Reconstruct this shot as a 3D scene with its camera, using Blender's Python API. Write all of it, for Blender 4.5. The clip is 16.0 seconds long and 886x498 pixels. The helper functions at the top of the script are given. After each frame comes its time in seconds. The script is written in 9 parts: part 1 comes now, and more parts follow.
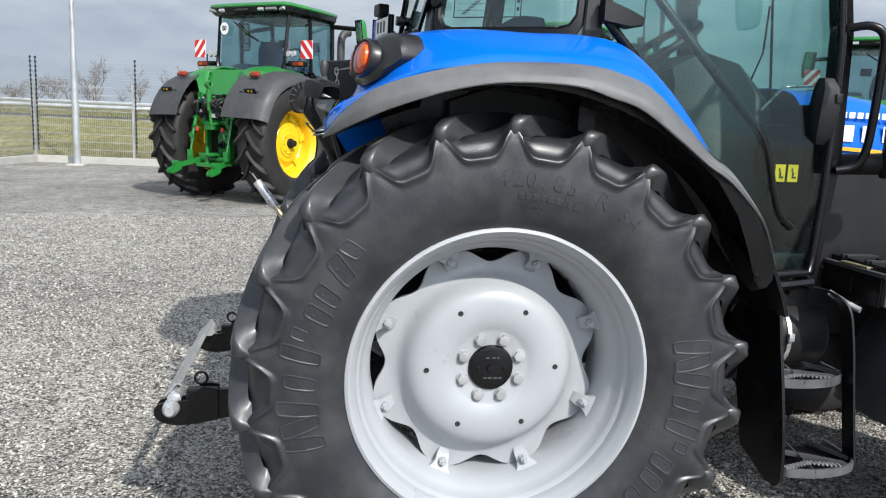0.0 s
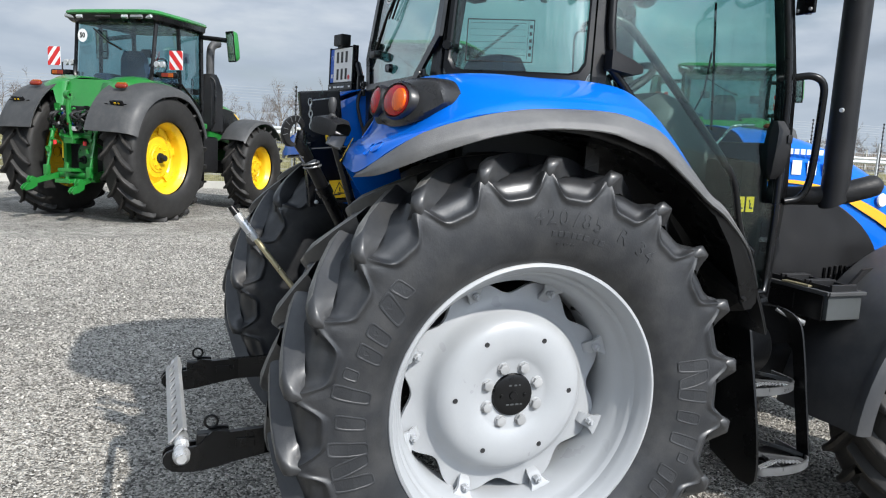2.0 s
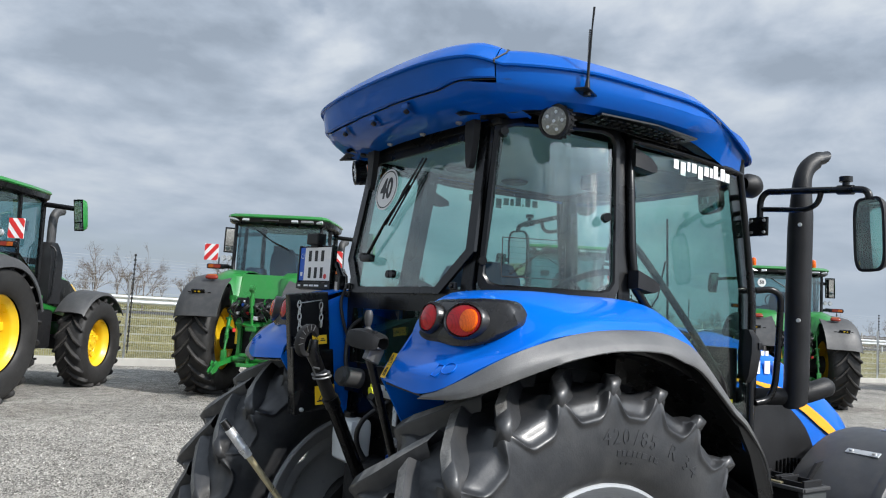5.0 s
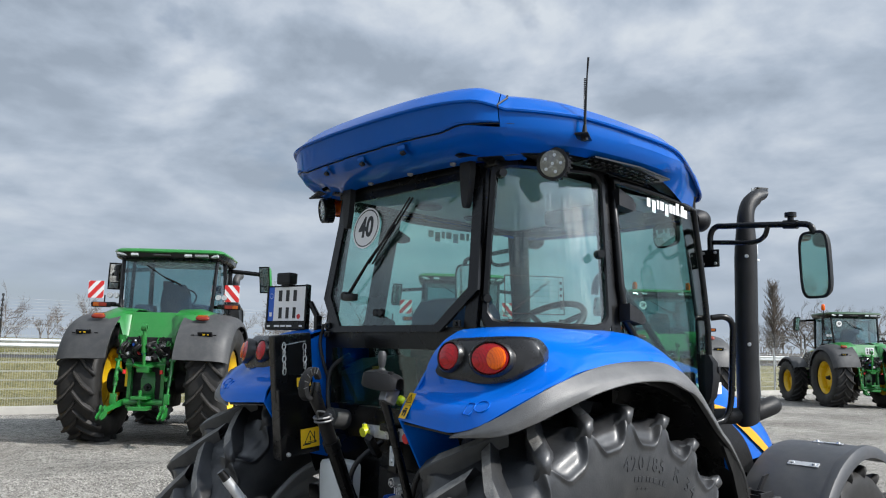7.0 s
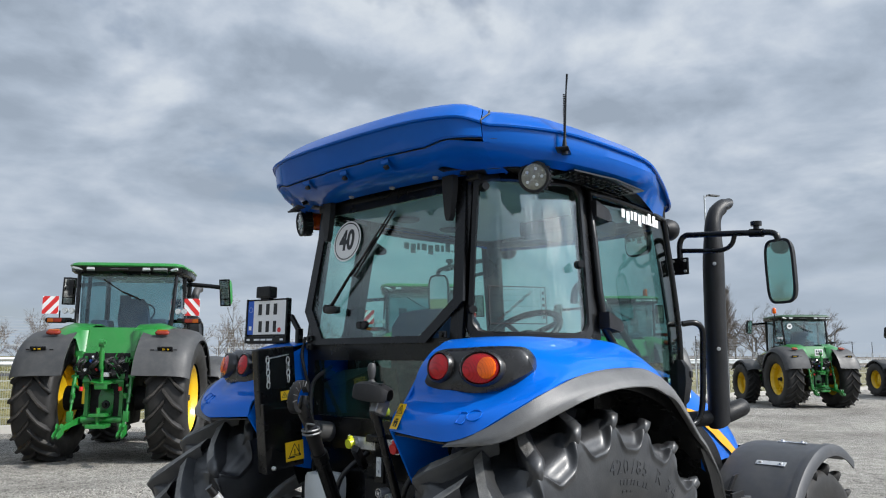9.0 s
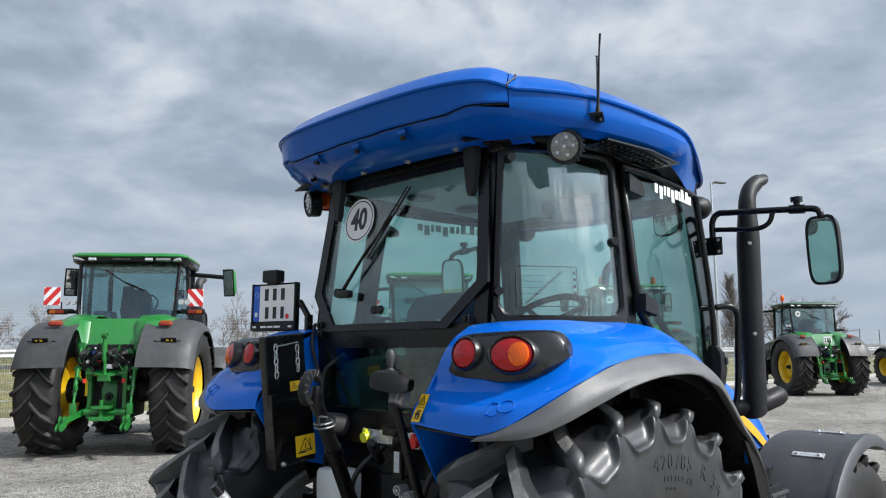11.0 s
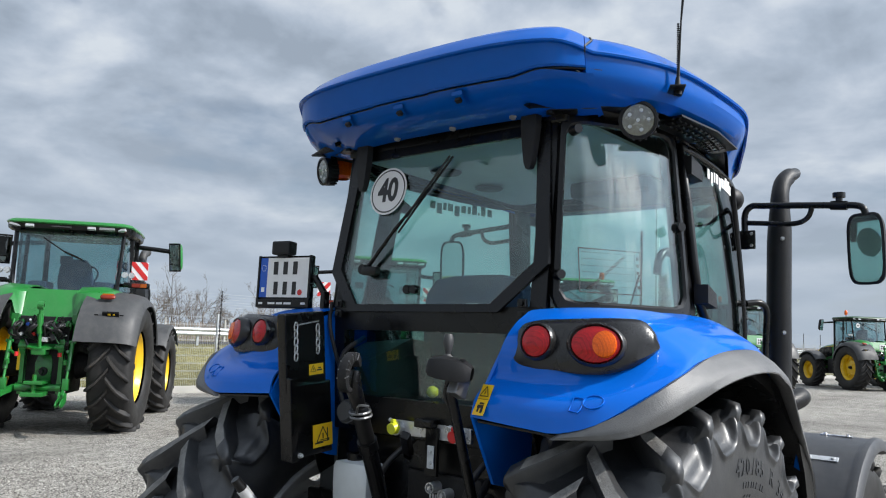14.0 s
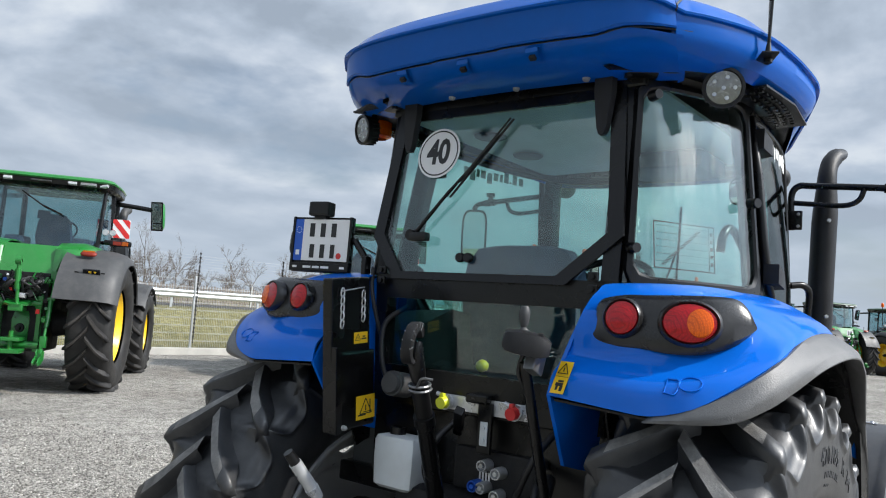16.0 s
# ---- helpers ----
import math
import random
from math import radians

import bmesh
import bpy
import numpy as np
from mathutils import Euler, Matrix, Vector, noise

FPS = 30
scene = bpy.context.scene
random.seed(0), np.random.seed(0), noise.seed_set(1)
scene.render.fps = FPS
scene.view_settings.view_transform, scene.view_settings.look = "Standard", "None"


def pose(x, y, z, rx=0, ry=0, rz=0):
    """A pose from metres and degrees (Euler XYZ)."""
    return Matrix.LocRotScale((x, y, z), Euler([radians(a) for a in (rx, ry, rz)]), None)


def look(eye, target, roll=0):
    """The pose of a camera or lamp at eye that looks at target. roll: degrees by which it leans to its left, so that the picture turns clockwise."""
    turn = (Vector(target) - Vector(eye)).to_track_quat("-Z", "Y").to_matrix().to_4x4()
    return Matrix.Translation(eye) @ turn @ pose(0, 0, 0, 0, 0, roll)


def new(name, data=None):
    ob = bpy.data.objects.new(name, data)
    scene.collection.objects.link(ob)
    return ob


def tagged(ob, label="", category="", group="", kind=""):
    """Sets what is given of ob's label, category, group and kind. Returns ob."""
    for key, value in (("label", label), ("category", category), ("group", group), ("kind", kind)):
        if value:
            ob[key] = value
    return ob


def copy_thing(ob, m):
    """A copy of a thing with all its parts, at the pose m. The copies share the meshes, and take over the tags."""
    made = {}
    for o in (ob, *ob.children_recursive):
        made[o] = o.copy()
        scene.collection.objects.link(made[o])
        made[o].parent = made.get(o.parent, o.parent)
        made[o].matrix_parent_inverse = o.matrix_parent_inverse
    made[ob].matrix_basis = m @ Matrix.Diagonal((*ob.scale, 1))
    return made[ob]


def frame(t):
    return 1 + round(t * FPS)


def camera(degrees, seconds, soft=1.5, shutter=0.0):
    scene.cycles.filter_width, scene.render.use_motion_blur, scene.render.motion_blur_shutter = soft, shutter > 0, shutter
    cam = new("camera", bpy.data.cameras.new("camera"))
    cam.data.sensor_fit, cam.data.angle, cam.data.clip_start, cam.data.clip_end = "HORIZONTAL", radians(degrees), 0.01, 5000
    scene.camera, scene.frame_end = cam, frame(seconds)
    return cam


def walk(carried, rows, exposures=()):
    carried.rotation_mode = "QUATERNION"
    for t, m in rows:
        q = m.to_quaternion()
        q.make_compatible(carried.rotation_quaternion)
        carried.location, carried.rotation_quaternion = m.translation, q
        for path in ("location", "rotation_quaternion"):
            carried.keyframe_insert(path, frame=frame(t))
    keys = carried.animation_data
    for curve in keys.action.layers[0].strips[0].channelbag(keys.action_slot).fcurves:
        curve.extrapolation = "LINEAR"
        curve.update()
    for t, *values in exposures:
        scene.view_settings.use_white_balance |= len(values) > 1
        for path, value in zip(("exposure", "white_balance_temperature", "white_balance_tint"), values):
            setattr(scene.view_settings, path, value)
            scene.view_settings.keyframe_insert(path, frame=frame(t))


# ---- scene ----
cam = camera(60.8, 16.0, soft=1.1)
METRES, EYE, TILT, LEAN, TURN = 3.072, 1.456, -9.54, -2.41, -9.06
START_X, START_Y = -0.513, -2.915
ROWS = [
    (0.0, 0.0, 0.0, 0.0, 0.0, 0.0, -0.0),
    (0.5, -0.0314, 0.0131, 0.009, -3.52, -0.05, 0.2),
    (1.0, -0.0699, 0.006, 0.0116, -6.96, 0.01, 0.46),
    (1.5, -0.1317, -0.0098, 0.0242, -9.56, 0.18, 0.83),
    (2.0, -0.1712, -0.01, 0.0265, -11.29, 0.63, 1.34),
    (2.5, -0.2122, 0.0267, 0.0258, -12.49, 1.52, 1.77),
    (3.0, -0.2428, 0.0559, 0.0477, -14.35, 4.06, 1.98),
    (3.5, -0.2638, 0.0592, 0.0701, -17.14, 7.47, 1.83),
    (4.0, -0.3096, 0.0431, 0.0797, -19.76, 10.18, 1.83),
    (6.5, -0.4733, 0.1131, 0.0966, -31.14, 14.01, 5.39),
    (7.0, -0.5133, 0.11, 0.1031, -33.32, 14.22, 6.02),
    (7.5, -0.5424, 0.1012, 0.1024, -34.91, 14.45, 6.53),
    (8.0, -0.5528, 0.0959, 0.1049, -35.91, 14.81, 6.93),
    (10.5, -0.5309, 0.1693, 0.1111, -36.24, 14.33, 7.87),
    (11.0, -0.5225, 0.1833, 0.1128, -35.98, 13.88, 7.84),
    (11.5, -0.5147, 0.1952, 0.1132, -36.1, 13.48, 7.54),
    (12.0, -0.5231, 0.2125, 0.112, -36.83, 13.14, 7.25),
    (12.5, -0.5452, 0.2421, 0.117, -38.2, 12.84, 7.08),
    (13.0, -0.5642, 0.2679, 0.1286, -39.78, 12.65, 7.0),
    (13.5, -0.5715, 0.2864, 0.1297, -40.94, 12.51, 6.72),
    (14.0, -0.5635, 0.3153, 0.1327, -41.22, 12.32, 6.09),
    (14.5, -0.5529, 0.3472, 0.1353, -41.03, 11.91, 5.21),
    (15.0, -0.5489, 0.3671, 0.1323, -41.13, 11.36, 4.43),
    (15.5, -0.563, 0.3835, 0.1336, -42.01, 10.67, 4.11),
    (16.0, -0.597, 0.405, 0.1449, -43.64, 9.9, 4.24),
]
walk(cam, [(t, pose(START_X, START_Y, EYE, TILT, LEAN, TURN) @ pose(METRES * x, METRES * y, METRES * z, 90 + pitch, roll, yaw)) for t, x, y, z, yaw, pitch, roll in ROWS],
     exposures=[(0.0, 0.0), (1.5, 0.03), (2.5, 0.09), (3.2, 0.10), (4.0, 0.0), (6.5, -0.02), (8.0, -0.04), (10.5, -0.02), (14.0, 0.01), (15.2, 0.12), (16.0, 0.12)])

# ---- world, sun ----
SUN_SLOPE = (-0.48, 1.06)          # metres of shadow for a metre of height
sun_len = math.hypot(*SUN_SLOPE)
sun_elev = math.atan2(1.0, sun_len)
world = bpy.data.worlds.new("sky")
scene.world = world
world.use_nodes = True
wt = world.node_tree
wt.nodes.clear()
w_out = wt.nodes.new("ShaderNodeOutputWorld")
w_bg = wt.nodes.new("ShaderNodeBackground")
w_sky = wt.nodes.new("ShaderNodeTexSky")
w_sky.sky_type = "NISHITA"
w_sky.sun_disc = False
w_sky.sun_elevation = sun_elev
w_sky.sun_rotation = math.atan2(-SUN_SLOPE[0], -SUN_SLOPE[1])
w_sky.dust_density = 2.0
w_bg.inputs[1].default_value = 0.10
# broken cloud deck, flattened towards the horizon
w_tc = wt.nodes.new("ShaderNodeTexCoord")
w_sep = wt.nodes.new("ShaderNodeSeparateXYZ")
wt.links.new(w_tc.outputs["Generated"], w_sep.inputs[0])


def wmath(op, a, b=None, c=None):
    n = wt.nodes.new("ShaderNodeMath")
    n.operation = op
    for i, v in enumerate((a, b, c)):
        if v is None:
            continue
        if isinstance(v, (int, float)):
            n.inputs[i].default_value = v
        else:
            wt.links.new(v, n.inputs[i])
    return n.outputs[0]


w_up = wmath("MAXIMUM", w_sep.outputs[2], 0.0)
w_comb = wt.nodes.new("ShaderNodeCombineXYZ")
wt.links.new(w_sep.outputs[0], w_comb.inputs[0])
wt.links.new(w_sep.outputs[1], w_comb.inputs[1])
wt.links.new(wmath("DIVIDE", wmath("MULTIPLY", w_up, 2.6), wmath("ADD", w_up, 0.55)), w_comb.inputs[2])


def wnoise(scale, detail, rough, offset, distort=0.0):
    m = wt.nodes.new("ShaderNodeMapping")
    m.inputs["Location"].default_value = offset
    wt.links.new(w_comb.outputs[0], m.inputs["Vector"])
    n = wt.nodes.new("ShaderNodeTexNoise")
    n.inputs["Scale"].default_value = scale
    n.inputs["Detail"].default_value = detail
    n.inputs["Roughness"].default_value = rough
    n.inputs["Distortion"].default_value = distort
    wt.links.new(m.outputs[0], n.inputs["Vector"])
    return n.outputs["Fac"]


def wramp(fac, stops):
    r = wt.nodes.new("ShaderNodeValToRGB")
    els = r.color_ramp.elements
    while len(els) < len(stops):
        els.new(0.5)
    for e, (p, c) in zip(els, stops):
        e.position, e.color = p, (*c, 1)
    wt.links.new(fac, r.inputs[0])
    return r.outputs[0]


def wmix(fac, a, b):
    m = wt.nodes.new("ShaderNodeMix")
    m.data_type = "RGBA"
    for i, v in ((0, fac), (6, a), (7, b)):
        if isinstance(v, tuple):
            m.inputs[i].default_value = (*v, 1)
        elif isinstance(v, float):
            m.inputs[i].default_value = v
        else:
            wt.links.new(v, m.inputs[i])
    return m.outputs[2]


deck = wnoise(2.4, 6, 0.55, (3.1, 1.7, 0), 0.1)
lumps = wnoise(4.6, 9, 0.52, (2.4, 3.3, 6.0), 0.15)
shifted = wnoise(4.6, 6, 0.50, (2.4, 3.3, 6.055), 0.15)
banks = wnoise(1.7, 4, 0.5, (5.2, 0.4, 2.0), 0.2)
cover = wramp(deck, [(0.30, (0, 0, 0)), (0.43, (1, 1, 1))])
relief = wmath("MULTIPLY_ADD", wmath("SUBTRACT", lumps, shifted), 0.8, lumps)
body = wmath("MULTIPLY_ADD", wmath("SUBTRACT", banks, 0.5), 0.7, relief)
tone = wramp(body, [(0.25, (3.3, 3.95, 4.85)), (0.42, (4.3, 5.05, 6.1)), (0.55, (5.4, 6.1, 7.1)), (0.70, (6.7, 7.3, 8.0))])
# clouds are brighter round the sun
w_dot = wt.nodes.new("ShaderNodeVectorMath")
w_dot.operation = "DOT_PRODUCT"
wt.links.new(w_tc.outputs["Generated"], w_dot.inputs[0])
w_dot.inputs[1].default_value = Vector((-SUN_SLOPE[0], -SUN_SLOPE[1], 1.0)).normalized()
aureole = wmath("MULTIPLY_ADD", wmath("POWER", wmath("MAXIMUM", w_dot.outputs["Value"], 0.0), 7.0), 5.5, 1.0)
clouded = wmix(cover, w_sky.outputs[0], tone)
# the deck closes towards the horizon
low = wramp(w_sep.outputs[2], [(0.0, (1, 1, 1)), (0.16, (0.25, 0.25, 0.25)), (0.35, (0, 0, 0))])
final = wmix(low, clouded, (4.25, 5.0, 5.95))
w_bright = wt.nodes.new("ShaderNodeVectorMath")
w_bright.operation = "SCALE"
wt.links.new(final, w_bright.inputs[0])
wt.links.new(aureole, w_bright.inputs["Scale"])
wt.links.new(w_bright.outputs[0], w_bg.inputs[0])
wt.links.new(w_bg.outputs[0], w_out.inputs[0])

sun_data = bpy.data.lights.new("sun", "SUN")
sun_data.energy = 4.9
sun_data.angle = radians(0.9)
sun_data.color = (1.0, 0.955, 0.89)
sun = new("sun", sun_data)
sun.matrix_world = look((-SUN_SLOPE[0] * 20, -SUN_SLOPE[1] * 20, 20), (0, 0, 0))

# ---- materials ----
def mat(name, col, rough=0.5, metal=0.0, var=0.15, scale=3.0, fine=40.0, bump=0.0, bump_scale=80.0, coat=0.0, dust=0.0,
        dust_col=(0.30, 0.28, 0.25), dust_low=0.25, rough_var=0.12, emit=None, spec=0.5, random=0.0, coat_rough=0.06):
    """A paint, plastic, rubber or metal: colour varied at two scales, dust in patches, fine relief."""
    m = bpy.data.materials.new(name)
    m.use_nodes = True
    nt = m.node_tree
    b = nt.nodes["Principled BSDF"]
    tc = nt.nodes.new("ShaderNodeTexCoord")

    def noise_node(s, detail=4.0, r=0.55):
        n = nt.nodes.new("ShaderNodeTexNoise")
        n.inputs["Scale"].default_value, n.inputs["Detail"].default_value, n.inputs["Roughness"].default_value = s, detail, r
        nt.links.new(tc.outputs["Object"], n.inputs["Vector"])
        return n.outputs["Fac"]

    def mix(fac, a, c, kind="MIX"):
        x = nt.nodes.new("ShaderNodeMix")
        x.data_type, x.blend_type = "RGBA", kind
        for i, v in ((0, fac), (6, a), (7, c)):
            if isinstance(v, tuple):
                x.inputs[i].default_value = (*v, 1)
            elif isinstance(v, (int, float)):
                x.inputs[i].default_value = v
            else:
                nt.links.new(v, x.inputs[i])
        return x.outputs[2]

    def span(fac, lo, hi, a, c):
        r = nt.nodes.new("ShaderNodeMapRange")
        for i, v in zip((1, 2, 3, 4), (lo, hi, a, c)):
            r.inputs[i].default_value = v
        nt.links.new(fac, r.inputs[0])
        return r.outputs[0]

    dark = tuple(max(0.0, c * (1 - var)) for c in col)
    light = tuple(min(1.0, c * (1 + var)) for c in col)
    coarse, grain = noise_node(scale), noise_node(fine, 3.0, 0.6)
    c1 = mix(span(coarse, 0.3, 0.7, 0, 1), dark, light)
    c2 = mix(span(grain, 0.35, 0.65, 0.0, 0.35), c1, dark)
    if random:
        info = nt.nodes.new("ShaderNodeObjectInfo")
        c2 = mix(span(info.outputs["Random"], 0, 1, 0, random), c2, dark)
    if dust:
        patch = noise_node(scale * 2.3, 6.0, 0.62)
        c2 = mix(span(patch, 0.42, 0.72, dust * dust_low, dust), c2, dust_col)
    nt.links.new(c2, b.inputs["Base Color"])
    nt.links.new(span(coarse, 0.3, 0.7, max(0.02, rough - rough_var), min(1.0, rough + rough_var)), b.inputs["Roughness"])
    b.inputs["Metallic"].default_value = metal
    b.inputs["Specular IOR Level"].default_value = spec
    if coat:
        b.inputs["Coat Weight"].default_value, b.inputs["Coat Roughness"].default_value = coat, coat_rough
    if bump:
        bn = nt.nodes.new("ShaderNodeBump")
        bn.inputs["Strength"].default_value, bn.inputs["Distance"].default_value = bump, 0.004
        nt.links.new(noise_node(bump_scale, 5.0, 0.6), bn.inputs["Height"])
        nt.links.new(bn.outputs[0], b.inputs["Normal"])
    if emit:
        b.inputs["Emission Color"].default_value, b.inputs["Emission Strength"].default_value = (*emit, 1), 1.0
    return m


def glass_mat(name, tint, gloss=0.9, waves=False):
    """A thin tinted pane: what is behind it through the tint, and the sky's gloss by Fresnel."""
    m = bpy.data.materials.new(name)
    m.use_nodes = True
    nt = m.node_tree
    nt.nodes.clear()
    out, mx = nt.nodes.new("ShaderNodeOutputMaterial"), nt.nodes.new("ShaderNodeMixShader")
    tr, gl, lw_ = nt.nodes.new("ShaderNodeBsdfTransparent"), nt.nodes.new("ShaderNodeBsdfGlossy"), nt.nodes.new("ShaderNodeLayerWeight")
    tr.inputs[0].default_value = (*tint, 1)
    gl.inputs[0].default_value = (gloss, gloss, gloss, 1)
    gl.inputs["Roughness"].default_value = 0.02
    pw, sc = nt.nodes.new("ShaderNodeMath"), nt.nodes.new("ShaderNodeMath")
    pw.operation, sc.operation = "POWER", "MULTIPLY_ADD"
    pw.inputs[1].default_value = 4.0
    sc.inputs[1].default_value, sc.inputs[2].default_value = 0.85, 0.085
    nt.links.new(lw_.outputs["Facing"], pw.inputs[0])
    nt.links.new(pw.outputs[0], sc.inputs[0])
    nt.links.new(sc.outputs[0], mx.inputs[0])
    nt.links.new(tr.outputs[0], mx.inputs[1])
    nt.links.new(gl.outputs[0], mx.inputs[2])
    nt.links.new(mx.outputs[0], out.inputs[0])
    if not waves:
        return m
    # faint upright waves of bent glass
    tc, mp = nt.nodes.new("ShaderNodeTexCoord"), nt.nodes.new("ShaderNodeMapping")
    mp.inputs["Scale"].default_value = (20.0, 20.0, 1.6)
    wv, bn = nt.nodes.new("ShaderNodeTexNoise"), nt.nodes.new("ShaderNodeBump")
    wv.inputs["Scale"].default_value, wv.inputs["Detail"].default_value = 1.0, 2.0
    bn.inputs["Strength"].default_value, bn.inputs["Distance"].default_value = 0.36, 0.010
    nt.links.new(tc.outputs["Object"], mp.inputs["Vector"])
    nt.links.new(mp.outputs[0], wv.inputs["Vector"])
    nt.links.new(wv.outputs["Fac"], bn.inputs["Height"])
    nt.links.new(bn.outputs[0], gl.inputs["Normal"])
    return m


M_BLUE = mat("blue_paint", (0.0008, 0.122, 0.58), 0.38, var=0.06, scale=2.0, coat=0.55, coat_rough=0.035, dust=0.008, rough_var=0.05, spec=0.02)
M_ROOF = mat("roof_blue_plastic", (0.0008, 0.092, 0.42), 0.38, var=0.06, scale=2.0, coat=0.50, coat_rough=0.04, dust=0.005, rough_var=0.05, spec=0.02)
M_LIP = mat("grey_fender_plastic", (0.098, 0.099, 0.102), 0.46, var=0.22, scale=6.0, bump=0.25, bump_scale=260, dust=0.22, dust_col=(0.24, 0.235, 0.22))
M_RUBBER = mat("tyre_rubber", (0.0105, 0.0122, 0.0155), 0.46, var=0.35, scale=4.0, fine=60, bump=0.16, bump_scale=140, dust=0.22, dust_low=0.04, dust_col=(0.130, 0.126, 0.120), spec=0.60, coat=0.26, coat_rough=0.22)
M_RUBBER_DULL = mat("dull_tyre_rubber", (0.016, 0.0155, 0.0155), 0.58, var=0.25, scale=4.0, bump=0.2, bump_scale=120, dust=0.14, dust_col=(0.10, 0.095, 0.088), spec=0.3)
M_TREAD_DULL = mat("worn_tread_rubber", (0.030, 0.028, 0.026), 0.75, var=0.3, scale=7.0, bump=0.3, bump_scale=120, dust=0.45, dust_col=(0.13, 0.118, 0.105), spec=0.25)
M_STEP = mat("step_metal", (0.17, 0.175, 0.18), 0.36, 0.6, var=0.2, scale=14.0, bump=0.15)
M_TREAD = mat("dusty_tread_rubber", (0.10, 0.099, 0.096), 0.75, var=0.35, scale=9.0, fine=120, bump=0.5, bump_scale=180, dust=0.8, dust_col=(0.28, 0.275, 0.265), spec=0.25)
M_RUBBER_B = mat("tyre_rubber_raised", (0.0150, 0.0165, 0.0195), 0.46, var=0.2, scale=5.0, bump=0.2, bump_scale=140, dust=0.16, dust_col=(0.120, 0.124, 0.130))
M_WHITE = mat("white_rim_paint", (0.335, 0.350, 0.368), 0.36, var=0.06, scale=5.0, bump=0.06, bump_scale=90, dust=0.12, dust_col=(0.42, 0.41, 0.39))
M_BLACK = mat("black_paint", (0.0030, 0.0031, 0.0036), 0.28, var=0.3, scale=5.0, bump=0.06, bump_scale=120, dust=0.02, dust_col=(0.08, 0.078, 0.074), spec=0.36)
M_PLASTIC = mat("black_plastic", (0.0095, 0.0097, 0.011), 0.46, var=0.25, scale=6.0, bump=0.25, bump_scale=320, dust=0.03, dust_col=(0.14, 0.135, 0.13), spec=0.32)
M_DULL = mat("dark_casting", (0.011, 0.0115, 0.013), 0.50, var=0.4, scale=9.0, bump=0.4, bump_scale=120, dust=0.10, dust_col=(0.12, 0.11, 0.10), spec=0.25)
M_STEEL = mat("zinc_steel", (0.60, 0.61, 0.62), 0.32, 0.6, var=0.12, scale=12.0, bump=0.08)
M_GREYSTEEL = mat("dull_steel", (0.36, 0.365, 0.37), 0.45, 0.25, var=0.2, scale=14.0, bump=0.12)
M_YZINC = mat("yellow_zinc", (0.50, 0.44, 0.28), 0.34, 0.75, var=0.2, scale=14.0)
def lens_mat(name, col, dark, cells):
    """A clear moulded lens: small cells with darker joints under a glossy skin."""
    m = bpy.data.materials.new(name)
    m.use_nodes = True
    nt = m.node_tree
    b = nt.nodes["Principled BSDF"]
    tc, v = nt.nodes.new("ShaderNodeTexCoord"), nt.nodes.new("ShaderNodeTexVoronoi")
    v.feature = "DISTANCE_TO_EDGE"
    v.inputs["Scale"].default_value, v.inputs["Randomness"].default_value = cells, 0.25
    nt.links.new(tc.outputs["Object"], v.inputs["Vector"])
    r = nt.nodes.new("ShaderNodeValToRGB")
    r.color_ramp.elements[0].position, r.color_ramp.elements[0].color = 0.02, (*dark, 1)
    r.color_ramp.elements[1].position, r.color_ramp.elements[1].color = 0.22, (*col, 1)
    nt.links.new(v.outputs["Distance"], r.inputs[0])
    nt.links.new(r.outputs[0], b.inputs["Base Color"])
    b.inputs["Roughness"].default_value = 0.22
    b.inputs["Specular IOR Level"].default_value = 0.3
    b.inputs["Coat Weight"].default_value, b.inputs["Coat Roughness"].default_value = 0.35, 0.03
    bn = nt.nodes.new("ShaderNodeBump")
    bn.inputs["Strength"].default_value, bn.inputs["Distance"].default_value = 0.3, 0.001
    nt.links.new(v.outputs["Distance"], bn.inputs["Height"])
    nt.links.new(bn.outputs[0], b.inputs["Normal"])
    return m


M_RED = lens_mat("red_lens", (0.56, 0.005, 0.012), (0.24, 0.002, 0.005), 320.0)
M_ORANGE = lens_mat("orange_lens", (0.92, 0.16, 0.005), (0.62, 0.075, 0.003), 300.0)
M_DARKRED = mat("unlit_red_lens", (0.20, 0.022, 0.010), 0.16, var=0.15, scale=30.0, spec=0.35, coat=0.2)
M_DARKAMBER = mat("unlit_amber_lens", (0.34, 0.075, 0.006), 0.16, var=0.15, scale=30.0, spec=0.35, coat=0.2)
M_LENS = mat("clear_lens", (0.50, 0.52, 0.53), 0.14, 0.3, var=0.3, scale=60.0, coat=0.7)
M_YELLOW = mat("sticker_yellow", (0.80, 0.50, 0.015), 0.4, var=0.06)
M_LIME = mat("lime_plastic", (0.62, 0.66, 0.03), 0.4, var=0.06)
M_WHITEPL = mat("white_plastic", (0.62, 0.66, 0.68), 0.42, var=0.06, scale=9.0, dust=0.1)
M_PRINT = mat("white_print", (0.80, 0.80, 0.80), 0.5, var=0.03)
M_INK = mat("black_print", (0.015, 0.015, 0.016), 0.5, var=0.1)
M_PLATEBLUE = mat("plate_blue", (0.015, 0.10, 0.50), 0.4, var=0.05)
M_MIRROR = mat("mirror_glass", (0.80, 0.82, 0.82), 0.02, 1.0, var=0.0, rough_var=0.0)
M_GLASS = glass_mat("tinted_cab_glass", (0.765, 0.90, 0.88))
M_GLASS_BENT = glass_mat("bent_cab_glass", (0.80, 0.925, 0.905), gloss=0.76, waves=True)
